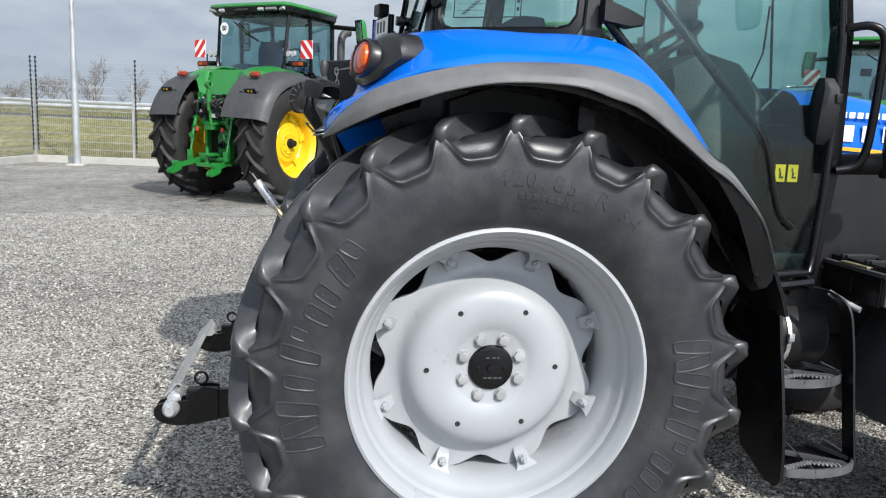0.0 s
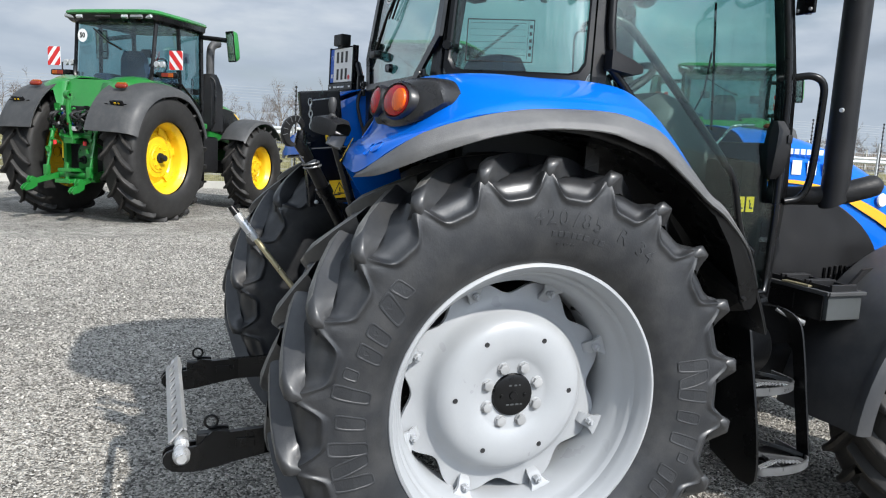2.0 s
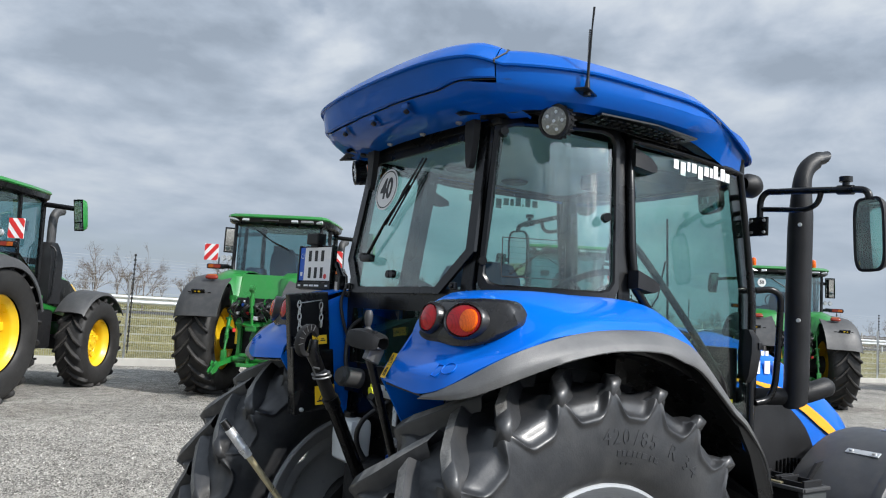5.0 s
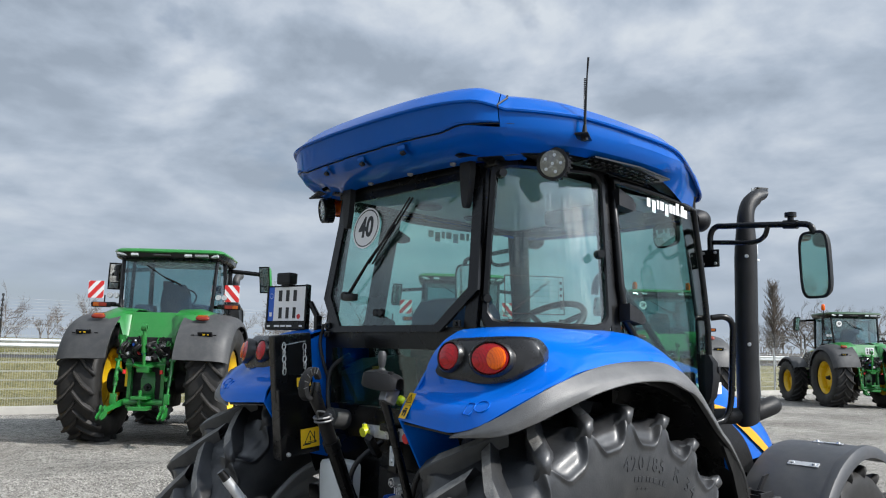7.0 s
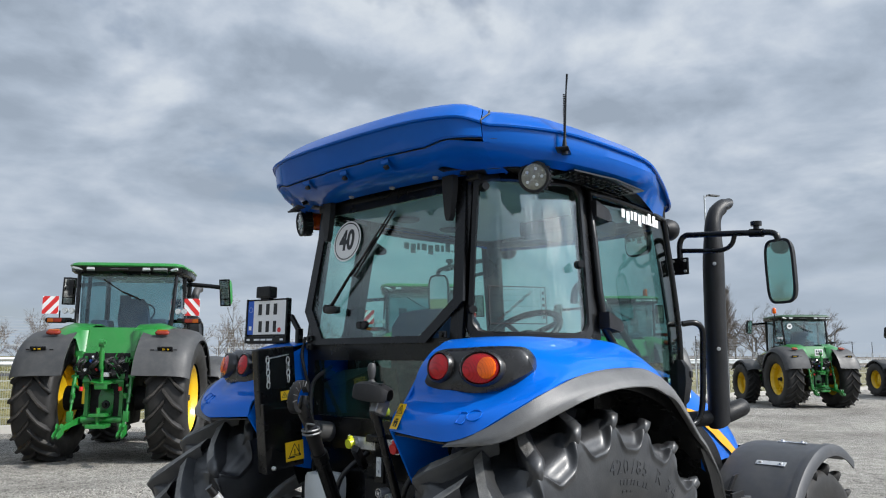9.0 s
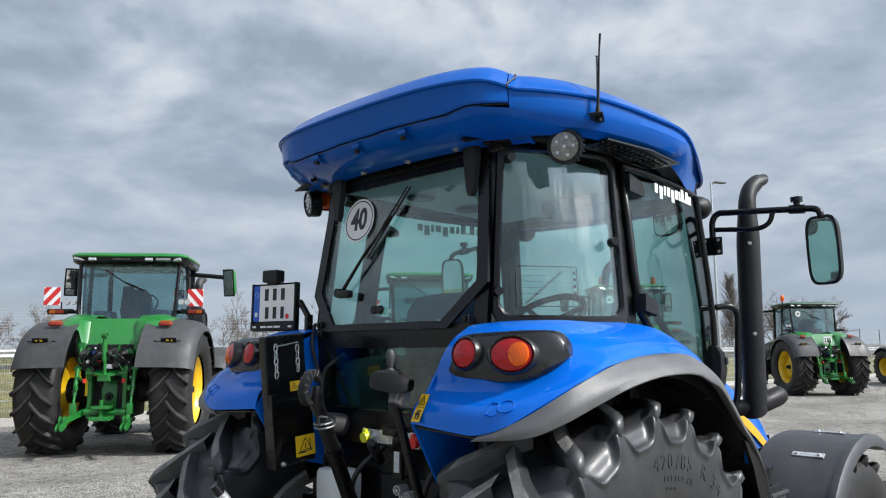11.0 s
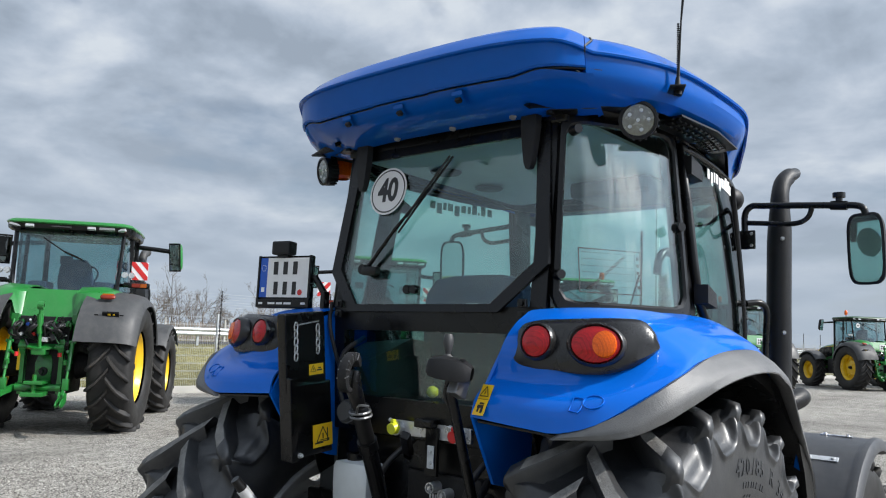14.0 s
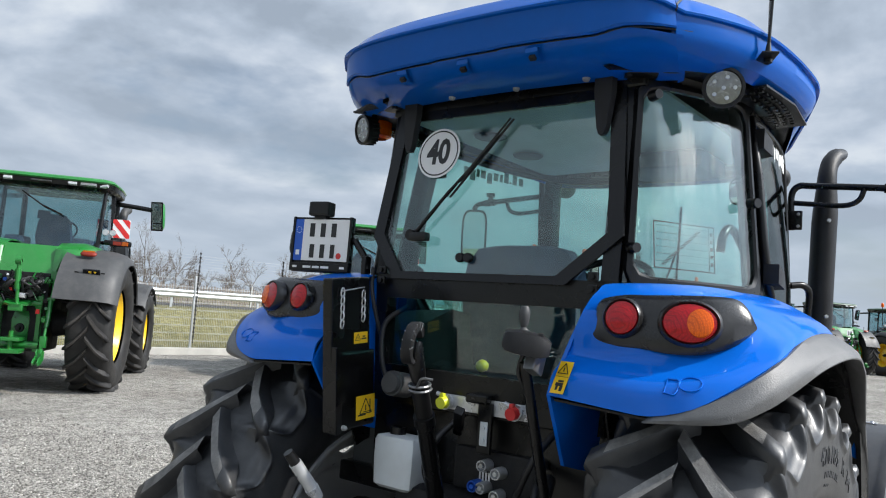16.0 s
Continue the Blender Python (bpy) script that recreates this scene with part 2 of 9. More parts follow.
M_GLASS_DOOR = glass_mat("door_glass", (0.74, 0.90, 0.87), gloss=0.45)
M_GLASS_DARK = glass_mat("dark_cab_glass", (0.54, 0.78, 0.75))
M_GLASS_JD = glass_mat("pale_cab_glass", (0.66, 0.79, 0.80))
M_LED = mat("lamp_reflector", (0.24, 0.25, 0.25), 0.22, 0.35, var=0.35, scale=60.0, coat=0.8)
M_SEAT = mat("dark_seat_cloth", (0.020, 0.040, 0.088), 0.85, var=0.25, scale=12.0, bump=0.3, bump_scale=200)
M_CABGREY = mat("grey_cab_trim", (0.050, 0.056, 0.058), 0.6, var=0.15, scale=7.0, bump=0.15, bump_scale=220)
M_HEAD = mat("pale_headliner", (0.76, 0.78, 0.78), 0.8, var=0.1, scale=7.0)
M_AMBER = mat("amber_stripe", (0.85, 0.40, 0.02), 0.4, var=0.06)
M_GREEN = mat("green_paint", (0.008, 0.172, 0.024), 0.32, var=0.10, scale=3.0, coat=0.5, dust=0.06, rough_var=0.06)
M_DKGREEN = mat("dark_green_plastic", (0.008, 0.060, 0.020), 0.40, var=0.12, scale=3.0, dust=0.06)
M_YRIM = mat("yellow_paint", (0.74, 0.48, 0.008), 0.34, var=0.07, scale=4.0, coat=0.3, dust=0.05)
M_HOUSING = mat("glossy_black_housing", (0.010, 0.010, 0.011), 0.26, var=0.2, scale=6.0, bump=0.12, bump_scale=300, dust=0.05, spec=0.5)
M_FFENDER = mat("glossy_black_fender_plastic", (0.026, 0.028, 0.033), 0.42, var=0.15, scale=4.0, bump=0.12, bump_scale=220, dust=0.1, spec=0.6)
M_GREYFENDER = mat("charcoal_fender_plastic", (0.036, 0.038, 0.041), 0.55, var=0.15, scale=4.0, bump=0.2, bump_scale=200, dust=0.1)
M_REDPRINT = mat("red_reflective", (0.62, 0.03, 0.03), 0.35, var=0.08)
M_GALV = mat("galvanised_steel", (0.50, 0.52, 0.53), 0.42, 0.55, var=0.15, scale=3.0, bump=0.06)
M_CONC = mat("concrete", (0.42, 0.41, 0.38), 0.85, var=0.16, scale=2.0, fine=30, bump=0.3, bump_scale=60)
M_BARK = mat("bare_bark", (0.150, 0.125, 0.105), 0.9, var=0.3, scale=3.0, random=0.5)
M_SLAT = mat("weathered_slats", (0.205, 0.175, 0.150), 0.85, var=0.35, scale=1.2, fine=12)
M_BUSH = mat("spring_leaf", (0.125, 0.130, 0.030), 0.8, var=0.35, scale=1.5, random=0.4)
M_BRASS = mat("brass_thread", (0.45, 0.36, 0.20), 0.35, 0.9, var=0.2, scale=20.0)


def ground_material(name, stops, scales, bump, rough=0.9, dist=0.012):
    """Loose stones or turf: cells of several tones, wide stains and relief."""
    m = bpy.data.materials.new(name)
    m.use_nodes = True
    nt = m.node_tree
    b = nt.nodes["Principled BSDF"]
    tc = nt.nodes.new("ShaderNodeTexCoord")
    v = nt.nodes.new("ShaderNodeTexVoronoi")
    v.inputs["Scale"].default_value = scales[0]
    n1, n2 = nt.nodes.new("ShaderNodeTexNoise"), nt.nodes.new("ShaderNodeTexNoise")
    n1.inputs["Scale"].default_value, n1.inputs["Detail"].default_value = scales[1], 6
    n2.inputs["Scale"].default_value, n2.inputs["Detail"].default_value, n2.inputs["Roughness"].default_value = scales[2], 5, 0.6
    for n in (v, n1, n2):
        nt.links.new(tc.outputs["Object"], n.inputs["Vector"])
    sep = nt.nodes.new("ShaderNodeSeparateColor")
    nt.links.new(v.outputs["Color"], sep.inputs[0])
    ramp = nt.nodes.new("ShaderNodeValToRGB")
    els = ramp.color_ramp.elements
    while len(els) < len(stops):
        els.new(0.5)
    for e, (p, c) in zip(els, stops):
        e.position, e.color = p, (*c, 1)
    add = nt.nodes.new("ShaderNodeMath")
    add.operation = "MULTIPLY_ADD"
    nt.links.new(n1.outputs["Fac"], add.inputs[0])
    add.inputs[1].default_value = 0.9
    sub = nt.nodes.new("ShaderNodeMath")
    sub.operation = "MULTIPLY_ADD"
    nt.links.new(sep.outputs[0], sub.inputs[0])
    sub.inputs[1].default_value, sub.inputs[2].default_value = 1.0, -0.44
    nt.links.new(sub.outputs[0], add.inputs[2])
    nt.links.new(add.outputs[0], ramp.inputs[0])
    wide = nt.nodes.new("ShaderNodeMapRange")
    for i, x in zip((1, 2, 3, 4), (0.34, 0.66, 0.66, 1.14)):
        wide.inputs[i].default_value = x
    nt.links.new(n2.outputs["Fac"], wide.inputs[0])
    mul = nt.nodes.new("ShaderNodeMix")
    mul.data_type, mul.blend_type = "RGBA", "MULTIPLY"
    mul.inputs[0].default_value = 1.0
    nt.links.new(ramp.outputs[0], mul.inputs[6])
    comb = nt.nodes.new("ShaderNodeCombineColor")
    for i in range(3):
        nt.links.new(wide.outputs[0], comb.inputs[i])
    nt.links.new(comb.outputs[0], mul.inputs[7])
    nt.links.new(mul.outputs[2], b.inputs["Base Color"])
    b.inputs["Roughness"].default_value = rough
    b.inputs["Specular IOR Level"].default_value = 0.3
    bn = nt.nodes.new("ShaderNodeBump")
    bn.inputs["Strength"].default_value, bn.inputs["Distance"].default_value = bump, dist
    bn.invert = True
    nt.links.new(v.outputs["Distance"], bn.inputs["Height"])
    nt.links.new(bn.outputs[0], b.inputs["Normal"])
    return m


M_GRAVEL = ground_material("crushed_stone", [(0.0, (0.070, 0.066, 0.059)), (0.28, (0.185, 0.176, 0.158)), (0.55, (0.355, 0.338, 0.306)), (0.95, (0.55, 0.525, 0.475))], (75.0, 5.0, 0.45), 1.0, dist=0.02)
M_TURF = ground_material("early_spring_turf", [(0.0, (0.085, 0.080, 0.030)), (0.4, (0.155, 0.145, 0.055)), (0.7, (0.22, 0.20, 0.085)), (0.95, (0.30, 0.27, 0.13))], (14.0, 1.2, 0.10), 0.6, dist=0.05)
M_ASPHALT = ground_material("asphalt", [(0.0, (0.045, 0.045, 0.046)), (0.5, (0.06, 0.06, 0.061)), (1.0, (0.09, 0.09, 0.09))], (60.0, 3.0, 0.2), 0.3)


def stone_material():
    m = bpy.data.materials.new("loose_stone")
    m.use_nodes = True
    nt = m.node_tree
    b = nt.nodes["Principled BSDF"]
    geo, ramp = nt.nodes.new("ShaderNodeNewGeometry"), nt.nodes.new("ShaderNodeValToRGB")
    els = ramp.color_ramp.elements
    for _ in range(3):
        els.new(0.5)
    for e, (p, c) in zip(els, ((0.0, (0.070, 0.066, 0.060)), (0.30, (0.190, 0.181, 0.164)), (0.60, (0.36, 0.344, 0.313)), (0.88, (0.47, 0.449, 0.410)), (1.0, (0.58, 0.556, 0.510)))):
        e.position, e.color = p, (*c, 1)
    nt.links.new(geo.outputs["Random Per Island"], ramp.inputs[0])
    nt.links.new(ramp.outputs[0], b.inputs["Base Color"])
    b.inputs["Roughness"].default_value = 0.85
    b.inputs["Specular IOR Level"].default_value = 0.3
    return m


M_STONE = stone_material()

# ---- mesh helpers ----
V3 = Vector


def part(name, bm, material, parent=None, label="", smooth=None):
    """Links a bmesh as one mesh object, under a thing or under a part."""
    bmesh.ops.recalc_face_normals(bm, faces=bm.faces)
    if smooth is not None:
        for f in bm.faces:
            f.smooth = True
        lim = radians(smooth)
        for e in bm.edges:
            if len(e.link_faces) == 2 and e.calc_face_angle(0.0) > lim:
                e.smooth = False
    me = bpy.data.meshes.new(name)
    bm.to_mesh(me)
    bm.free()
    mats = material if isinstance(material, (list, tuple)) else [material]
    for m in mats:
        me.materials.append(m)
    ob = new(name, me)
    if parent:
        ob.parent = parent
    if label:
        tagged(ob, label)
    return ob


def thing(name, label, category, group="", kind="", at=None):
    ob = new(name)
    ob.empty_display_size = 0.2
    if at is not None:
        ob.matrix_basis = at
    return tagged(ob, label, category, group, kind)


def loft(bm, rings, closed=False, caps=False, mi=0):
    """Quads between rows of points; closed joins each row's end to its start."""
    vs = [[bm.verts.new(p) for p in r] for r in rings]
    n = len(vs[0])
    for a, b in zip(vs, vs[1:]):
        for i in range(n if closed else n - 1):
            j = (i + 1) % n
            bm.faces.new((a[i], a[j], b[j], b[i])).material_index = mi
    if caps and closed:
        for r in (vs[0], vs[-1]):
            bm.faces.new(r).material_index = mi
    return vs


def box(bm, c, s, rot=None, bevel=0.0, mi=0):
    """A block of size s about c, with bevelled edges, turned by rot (a matrix)."""
    m = Matrix.Translation(c) @ (rot.to_4x4() if rot is not None else Matrix()) @ Matrix.Diagonal((*s, 1))
    vs = bmesh.ops.create_cube(bm, size=1.0, matrix=m)["verts"]
    faces = {f for v in vs for f in v.link_faces}
    for f in faces:
        f.material_index = mi
    if bevel:
        es = list({e for v in vs for e in v.link_edges})
        r = bmesh.ops.bevel(bm, geom=es, offset=bevel, segments=2, affect="EDGES", profile=0.6)
        for f in r["faces"]:
            f.material_index = mi


def rod(bm, a, b, r, r2=None, n=12, caps=True, mi=0):
    a, b = V3(a), V3(b)
    q = (b - a).to_track_quat("Z", "Y")
    rings = []
    for p, rr in ((a, r), (b, r if r2 is None else r2)):
        rings.append([p + q @ V3((rr * math.cos(k * math.tau / n), rr * math.sin(k * math.tau / n), 0)) for k in range(n)])
    loft(bm, rings, True, caps, mi)


def tube(bm, pts, r, n=10, caps=True, mi=0, loop=False):
    """A round bar along points; r may be one radius or one a point."""
    pts = [V3(p) for p in pts]
    m = len(pts)
    rs = r if isinstance(r, (list, tuple)) else [r] * m
    rings, prev = [], None
    for i, p in enumerate(pts):
        d = (pts[(i + 1) % m] - pts[i - 1]) if loop else (pts[min(i + 1, m - 1)] - pts[max(i - 1, 0)])
        d.normalize()
        if prev is None:
            side = d.orthogonal().normalized()
        else:
            side = (prev - d * prev.dot(d)).normalized()
        prev = side
        up = d.cross(side)
        rings.append([p + rs[i] * (math.cos(k * math.tau / n) * side + math.sin(k * math.tau / n) * up) for k in range(n)])
    if loop:
        rings.append(rings[0])
        vs = [[bm.verts.new(q) for q in rr] for rr in rings[:-1]]
        vs.append(vs[0])
        for a, b in zip(vs, vs[1:]):
            for i in range(n):
                bm.faces.new((a[i], a[(i + 1) % n], b[(i + 1) % n], b[i])).material_index = mi
    else:
        loft(bm, rings, True, caps, mi)


def smooth_path(pts, steps=6):
    """Catmull-Rom through points of any dimension."""
    pts = [np.array(p, float) for p in pts]
    ext = [2 * pts[0] - pts[1]] + pts + [2 * pts[-1] - pts[-2]]
    out = []
    for i in range(1, len(ext) - 2):
        p0, p1, p2, p3 = ext[i - 1:i + 3]
        for k in range(steps):
            t = k / steps
            out.append(0.5 * ((2 * p1) + (p2 - p0) * t + (2 * p0 - 5 * p1 + 4 * p2 - p3) * t * t + (3 * p1 - p0 - 3 * p2 + p3) * t ** 3))
    out.append(pts[-1])
    return [tuple(float(x) for x in p) for p in out]


def lathe(bm, prof, n=64, axis="y", mi=0, centre=(0, 0, 0), closed_profile=False):
    """Turns (radius, along) points about an axis."""
    cx, cy, cz = centre
    rings = []
    for k in range(n):
        a = k * math.tau / n
        c, s = math.cos(a), math.sin(a)
        row = []
        for r, h in prof:
            if axis == "y":
                row.append((cx + r * c, cy + h, cz + r * s))
            elif axis == "z":
                row.append((cx + r * c, cy + r * s, cz + h))
            else:
                row.append((cx + h, cy + r * c, cz + r * s))
        rings.append([bm.verts.new(p) for p in row])
    m = len(prof)
    for k in range(n):
        a, b = rings[k], rings[(k + 1) % n]
        for i in range(m if closed_profile else m - 1):
            j = (i + 1) % m
            if abs(prof[i][0]) < 1e-6 and abs(prof[j][0]) < 1e-6:
                continue
            bm.faces.new((a[i], a[j], b[j], b[i])).material_index = mi
    bmesh.ops.remove_doubles(bm, verts=[v for r in rings for v in r], dist=1e-6)


def slab(bm, poly, thick, mi=0):
    """A flat polygon of 3D points given a thickness along its normal, to both sides."""
    pts = [V3(p) for p in poly]
    nrm = V3((0, 0, 0))
    for i in range(len(pts)):
        a, b = pts[i], pts[(i + 1) % len(pts)]
        nrm += a.cross(b)
    nrm.normalize()
    f = [bm.verts.new(p + nrm * thick / 2) for p in pts]
    g = [bm.verts.new(p - nrm * thick / 2) for p in pts]
    bm.faces.new(f).material_index = mi
    bm.faces.new(g[::-1]).material_index = mi
    for i in range(len(pts)):
        j = (i + 1) % len(pts)
        bm.faces.new((f[i], g[i], g[j], f[j])).material_index = mi


def shell(bm, grid, thick):
    """A sheet of points (rows) given a thickness along its vertex normals."""
    rows, cols = len(grid), len(grid[0])
    g = [[V3(p) for p in r] for r in grid]
    top = [[bm.verts.new(p) for p in r] for r in g]
    low = []
    for i in range(rows):
        r = []
        for j in range(cols):
            du = g[min(i + 1, rows - 1)][j] - g[max(i - 1, 0)][j]
            dv = g[i][min(j + 1, cols - 1)] - g[i][max(j - 1, 0)]
            n = du.cross(dv)
            n = n.normalized() if n.length > 1e-9 else V3((0, 0, 1))
            r.append(bm.verts.new(g[i][j] + n * thick))
        low.append(r)
    for i in range(rows - 1):
        for j in range(cols - 1):
            bm.faces.new((top[i][j], top[i][j + 1], top[i + 1][j + 1], top[i + 1][j]))
            bm.faces.new((low[i][j], low[i + 1][j], low[i + 1][j + 1], low[i][j + 1]))
    for i in range(rows - 1):
        for j in (0, cols - 1):
            bm.faces.new((top[i][j], top[i + 1][j], low[i + 1][j], low[i][j]))
    for j in range(cols - 1):
        for i in (0, rows - 1):
            bm.faces.new((top[i][j], top[i][j + 1], low[i][j + 1], low[i][j]))


def glyphs(text, height, bold=0.0, thick=0.002):
    """A bmesh of built-in letters in the xy plane, about its middle, with a small thickness."""
    cu = bpy.data.curves.new("glyphs", "FONT")
    cu.body, cu.size, cu.extrude, cu.offset = text, height / 0.70, thick / 2, bold
    cu.align_x, cu.align_y = "CENTER", "CENTER"
    cu.resolution_u = 3
    ob = bpy.data.objects.new("glyphs", cu)
    me = bpy.data.meshes.new_from_object(ob)
    bpy.data.objects.remove(ob)
    bpy.data.curves.remove(cu)
    bm = bmesh.new()
    bm.from_mesh(me)
    bpy.data.meshes.remove(me)
    return bm


def placed(bm, m):
    bmesh.ops.transform(bm, matrix=m, verts=bm.verts)
    return bm


def merge(dst, src, mi=None):
    """Adds one bmesh to another."""
    if mi is not None:
        for f in src.faces:
            f.material_index = mi
    tmp = bpy.data.meshes.new("tmp")
    src.to_mesh(tmp)
    src.free()
    dst.from_mesh(tmp)
    bpy.data.meshes.remove(tmp)


def basis(o, x, y):
    """A pose with its x and y axes along two directions."""
    x = V3(x).normalized()
    z = x.cross(V3(y)).normalized()
    y = z.cross(x)
    return Matrix.Translation(o) @ Matrix((x, y, z)).transposed().to_4x4()

# ---- wheels ----
def carcass(R, bead, half, L):
    rc = R - L
    span = rc - bead
    side = [(0.0, 0.76), (0.04, 0.83), (0.12, 0.91), (0.28, 0.975), (0.48, 1.0), (0.70, 0.985), (0.85, 0.94), (0.94, 0.85), (1.0, 0.66), (1.015, 0.30), (1.02, 0.0)]
    return [(bead + f * span, y * half) for f, y in side]


def tyre(R, bead, half, n, L, sink=0.0, seg=None, ridge=True):
    """The carcass of a farm tyre about the y axis, flattened where it bears on the ground."""
    bm = bmesh.new()
    side = carcass(R, bead, half, L)
    sweep = 1.02 * half / R
    if ridge:
        # the sidewall rises to a rounded, scalloped bead and falls into a pocket between each two lugs
        line = [V3((p[0], p[1], 0)) for p in smooth_path([(r, y, 0) for r, y in side], 10)]
        lr = [p.x + 1e-6 * i for i, p in enumerate(line)]
        li = np.arange(len(line))
        near = (-0.024, -0.017, -0.012, -0.008, -0.004, 0.0, 0.004, 0.008, 0.012, 0.017, 0.024, 0.032)
        top = R - L - 0.003
        for s in (1, -1):
            m = n * 16
            rows = []
            for i in range(m):
                a = i * math.tau / m
                ph = (a - sweep * 1.03) * n / 2 - (0.5 if s < 0 else 0.0) * math.pi
                c = abs(math.cos(ph))
                rb = R - 2.75 * L + 1.45 * L * c ** 6
                radii = [bead + (rb - 0.030 - bead) * k / 7 for k in range(8)] + [min(rb + d, top) for d in near]
                radii += [radii[-1] + (lr[-1] - radii[-1]) * k / 6 for k in range(1, 7)]
                row = []
                for r in radii:
                    u = float(np.interp(r, lr, li))
                    j = min(int(u), len(line) - 2)
                    p = line[j].lerp(line[j + 1], u - j)
                    t = (line[j + 1] - line[j]).normalized()
                    nrm = V3((-t.y, t.x, 0))
                    d = r - rb
                    k = max(0.0, min(1.0, d / 0.030))
                    w = max(0.0, min(1.0, (r - (R - 2.9 * L)) / (1.7 * L))) * max(0.0, min(1.0, (p.y / half - 0.35) / 0.3))
                    h = 0.009 * math.exp(-(d / 0.010) ** 2) - 0.010 * k * k * (3 - 2 * k) * max(0.0, min(1.0, (p.y / half - 0.1) / 0.3)) + 0.022 * w * c ** 8
                    q = p + nrm * h
                    row.append((q.x * math.cos(a), s * q.y, q.x * math.sin(a)))
                rows.append(row)
            loft(bm, rows + [rows[0]], False)
    else:
        prof = side + [(r, -y) for r, y in side[-2::-1]]
        lathe(bm, prof, seg or n * 4)
    floor = -R + sink
    for v in bm.verts:
        if v.co.z < floor:
            v.co.z = floor
    return bm


LUGS = {}


def lug_data(R, half, L, s, width, materials):
    """The mesh of one tread lug at the angle 0, running out to the side s; alike tyres share it."""
    key = (R, half, L, s, width)
    if key in LUGS:
        return LUGS[key]
    sweep = 1.02 * half / R
    path = [(R, -0.05, 0, 0.0), (R, 0.20, 0, 0.30), (R, 0.48, 0, 0.62), (R - 0.04 * L, 0.76, 8, 0.84), (R - 0.25 * L, 0.94, 30, 0.95),
            (R - 0.70 * L, 0.985, 48, 1.0), (R - 1.25 * L, 0.972, 68, 1.02), (R - 1.75 * L, 0.935, 82, 1.03)]
    wid = [1.0, 1.0, 1.0, 0.98, 0.90, 0.62, 0.36, 0.18]
    bm = bmesh.new()
    rings = []
    for (r, f, beta, g), w in zip(path, wid):
        a, b = sweep * g, radians(beta)
        tang = V3((-math.sin(a), 0, math.cos(a)))
        rad = V3((math.cos(a), 0, math.sin(a)))
        out = rad * math.cos(b) + V3((0, s, 0)) * math.sin(b)
        p = rad * r + V3((0, s * f * half, 0))
        t, d = width * w / 2, L * (1.0 if beta < 50 else 0.45) + 0.012
        fl = 0.026 if beta < 50 else 0.016
        rings.append([p - out * d - tang * (t + fl), p - out * (d * 0.55) - tang * (t + fl * 0.30), p - out * 0.006 - tang * t, p - tang * (t - 0.006), p + tang * (t - 0.006), p - out * 0.006 + tang * t, p - out * (d * 0.55) + tang * (t + fl * 0.30), p - out * d + tang * (t + fl)])
    loft(bm, rings, False)
    bmesh.ops.recalc_face_normals(bm, faces=bm.faces)
    mid = [f for f in bm.faces if f.normal.dot(f.calc_center_median()) < 0]
    if len(mid) > len(bm.faces) / 2:
        bmesh.ops.reverse_faces(bm, faces=bm.faces)
    for f in bm.faces:
        f.smooth = True
        c = f.calc_center_median()
        r = math.hypot(c.x, c.z)
        if abs(c.y) < 0.82 * half and r > R - 0.30 * L and f.normal.x * c.x + f.normal.z * c.z > 0.75 * r:
            f.material_index = 1
    for e in bm.edges:
        if len(e.link_faces) == 2 and e.calc_face_angle(0.0) > radians(32) and abs(e.verts[0].co.y + e.verts[1].co.y) < 1.56 * half:
            e.smooth = False
    me = bpy.data.meshes.new("lug")
    bm.to_mesh(me)
    bm.free()
    for m in materials:
        me.materials.append(m)
    LUGS[key] = me
    return me


def add_lugs(owner, R, half, n, L, width, materials):
    for s in (1, -1):
        me = lug_data(R, half, L, s, width, materials)
        for k in range(n):
            o = new("lug", me)
            o.parent = owner
            o.matrix_basis = Matrix.Rotation(-(k + (0.5 if s < 0 else 0.0)) * math.tau / n, 4, "Y")


def on_sidewall(side_prof, r):
    rr, yy = [p[0] for p in side_prof[4:]], [p[1] for p in side_prof[4:]]
    lo = [(p[0], p[1]) for p in side_prof]
    return float(np.interp(r, [p[0] for p in lo], [p[1] for p in lo]))


def arc_mesh(bm, r, a, d, sgn):
    """Bends flat letters (x along the arc, y outwards from the hub) onto a sidewall at radius r about the angle a."""
    for v in bm.verts:
        x, y, z = v.co
        rr, aa = r + y, a - x / r
        v.co = (rr * math.cos(aa), sgn * (d(rr) + z), rr * math.sin(aa))


def nut(bm, c, r, h, sgn, turn=0.0):
    """A hexagon nut with a washer and a stud's end, standing out along sgn * y."""
    x, y, z = c
    ring = lambda rad, dep, n, t: [(x + rad * math.cos(t + k * math.tau / n), y + sgn * dep, z + rad * math.sin(t + k * math.tau / n)) for k in range(n)]
    loft(bm, [ring(r * 1.12, 0, 12, 0), ring(r * 1.12, h * 0.15, 12, 0)], True, True)
    loft(bm, [ring(r, h * 0.2, 6, turn), ring(r, h * 0.85, 6, turn), ring(r * 0.86, h, 6, turn)], True, True)
    loft(bm, [ring(r * 0.5, h, 8, 0), ring(r * 0.45, h * 1.35, 8, 0)], True, True)


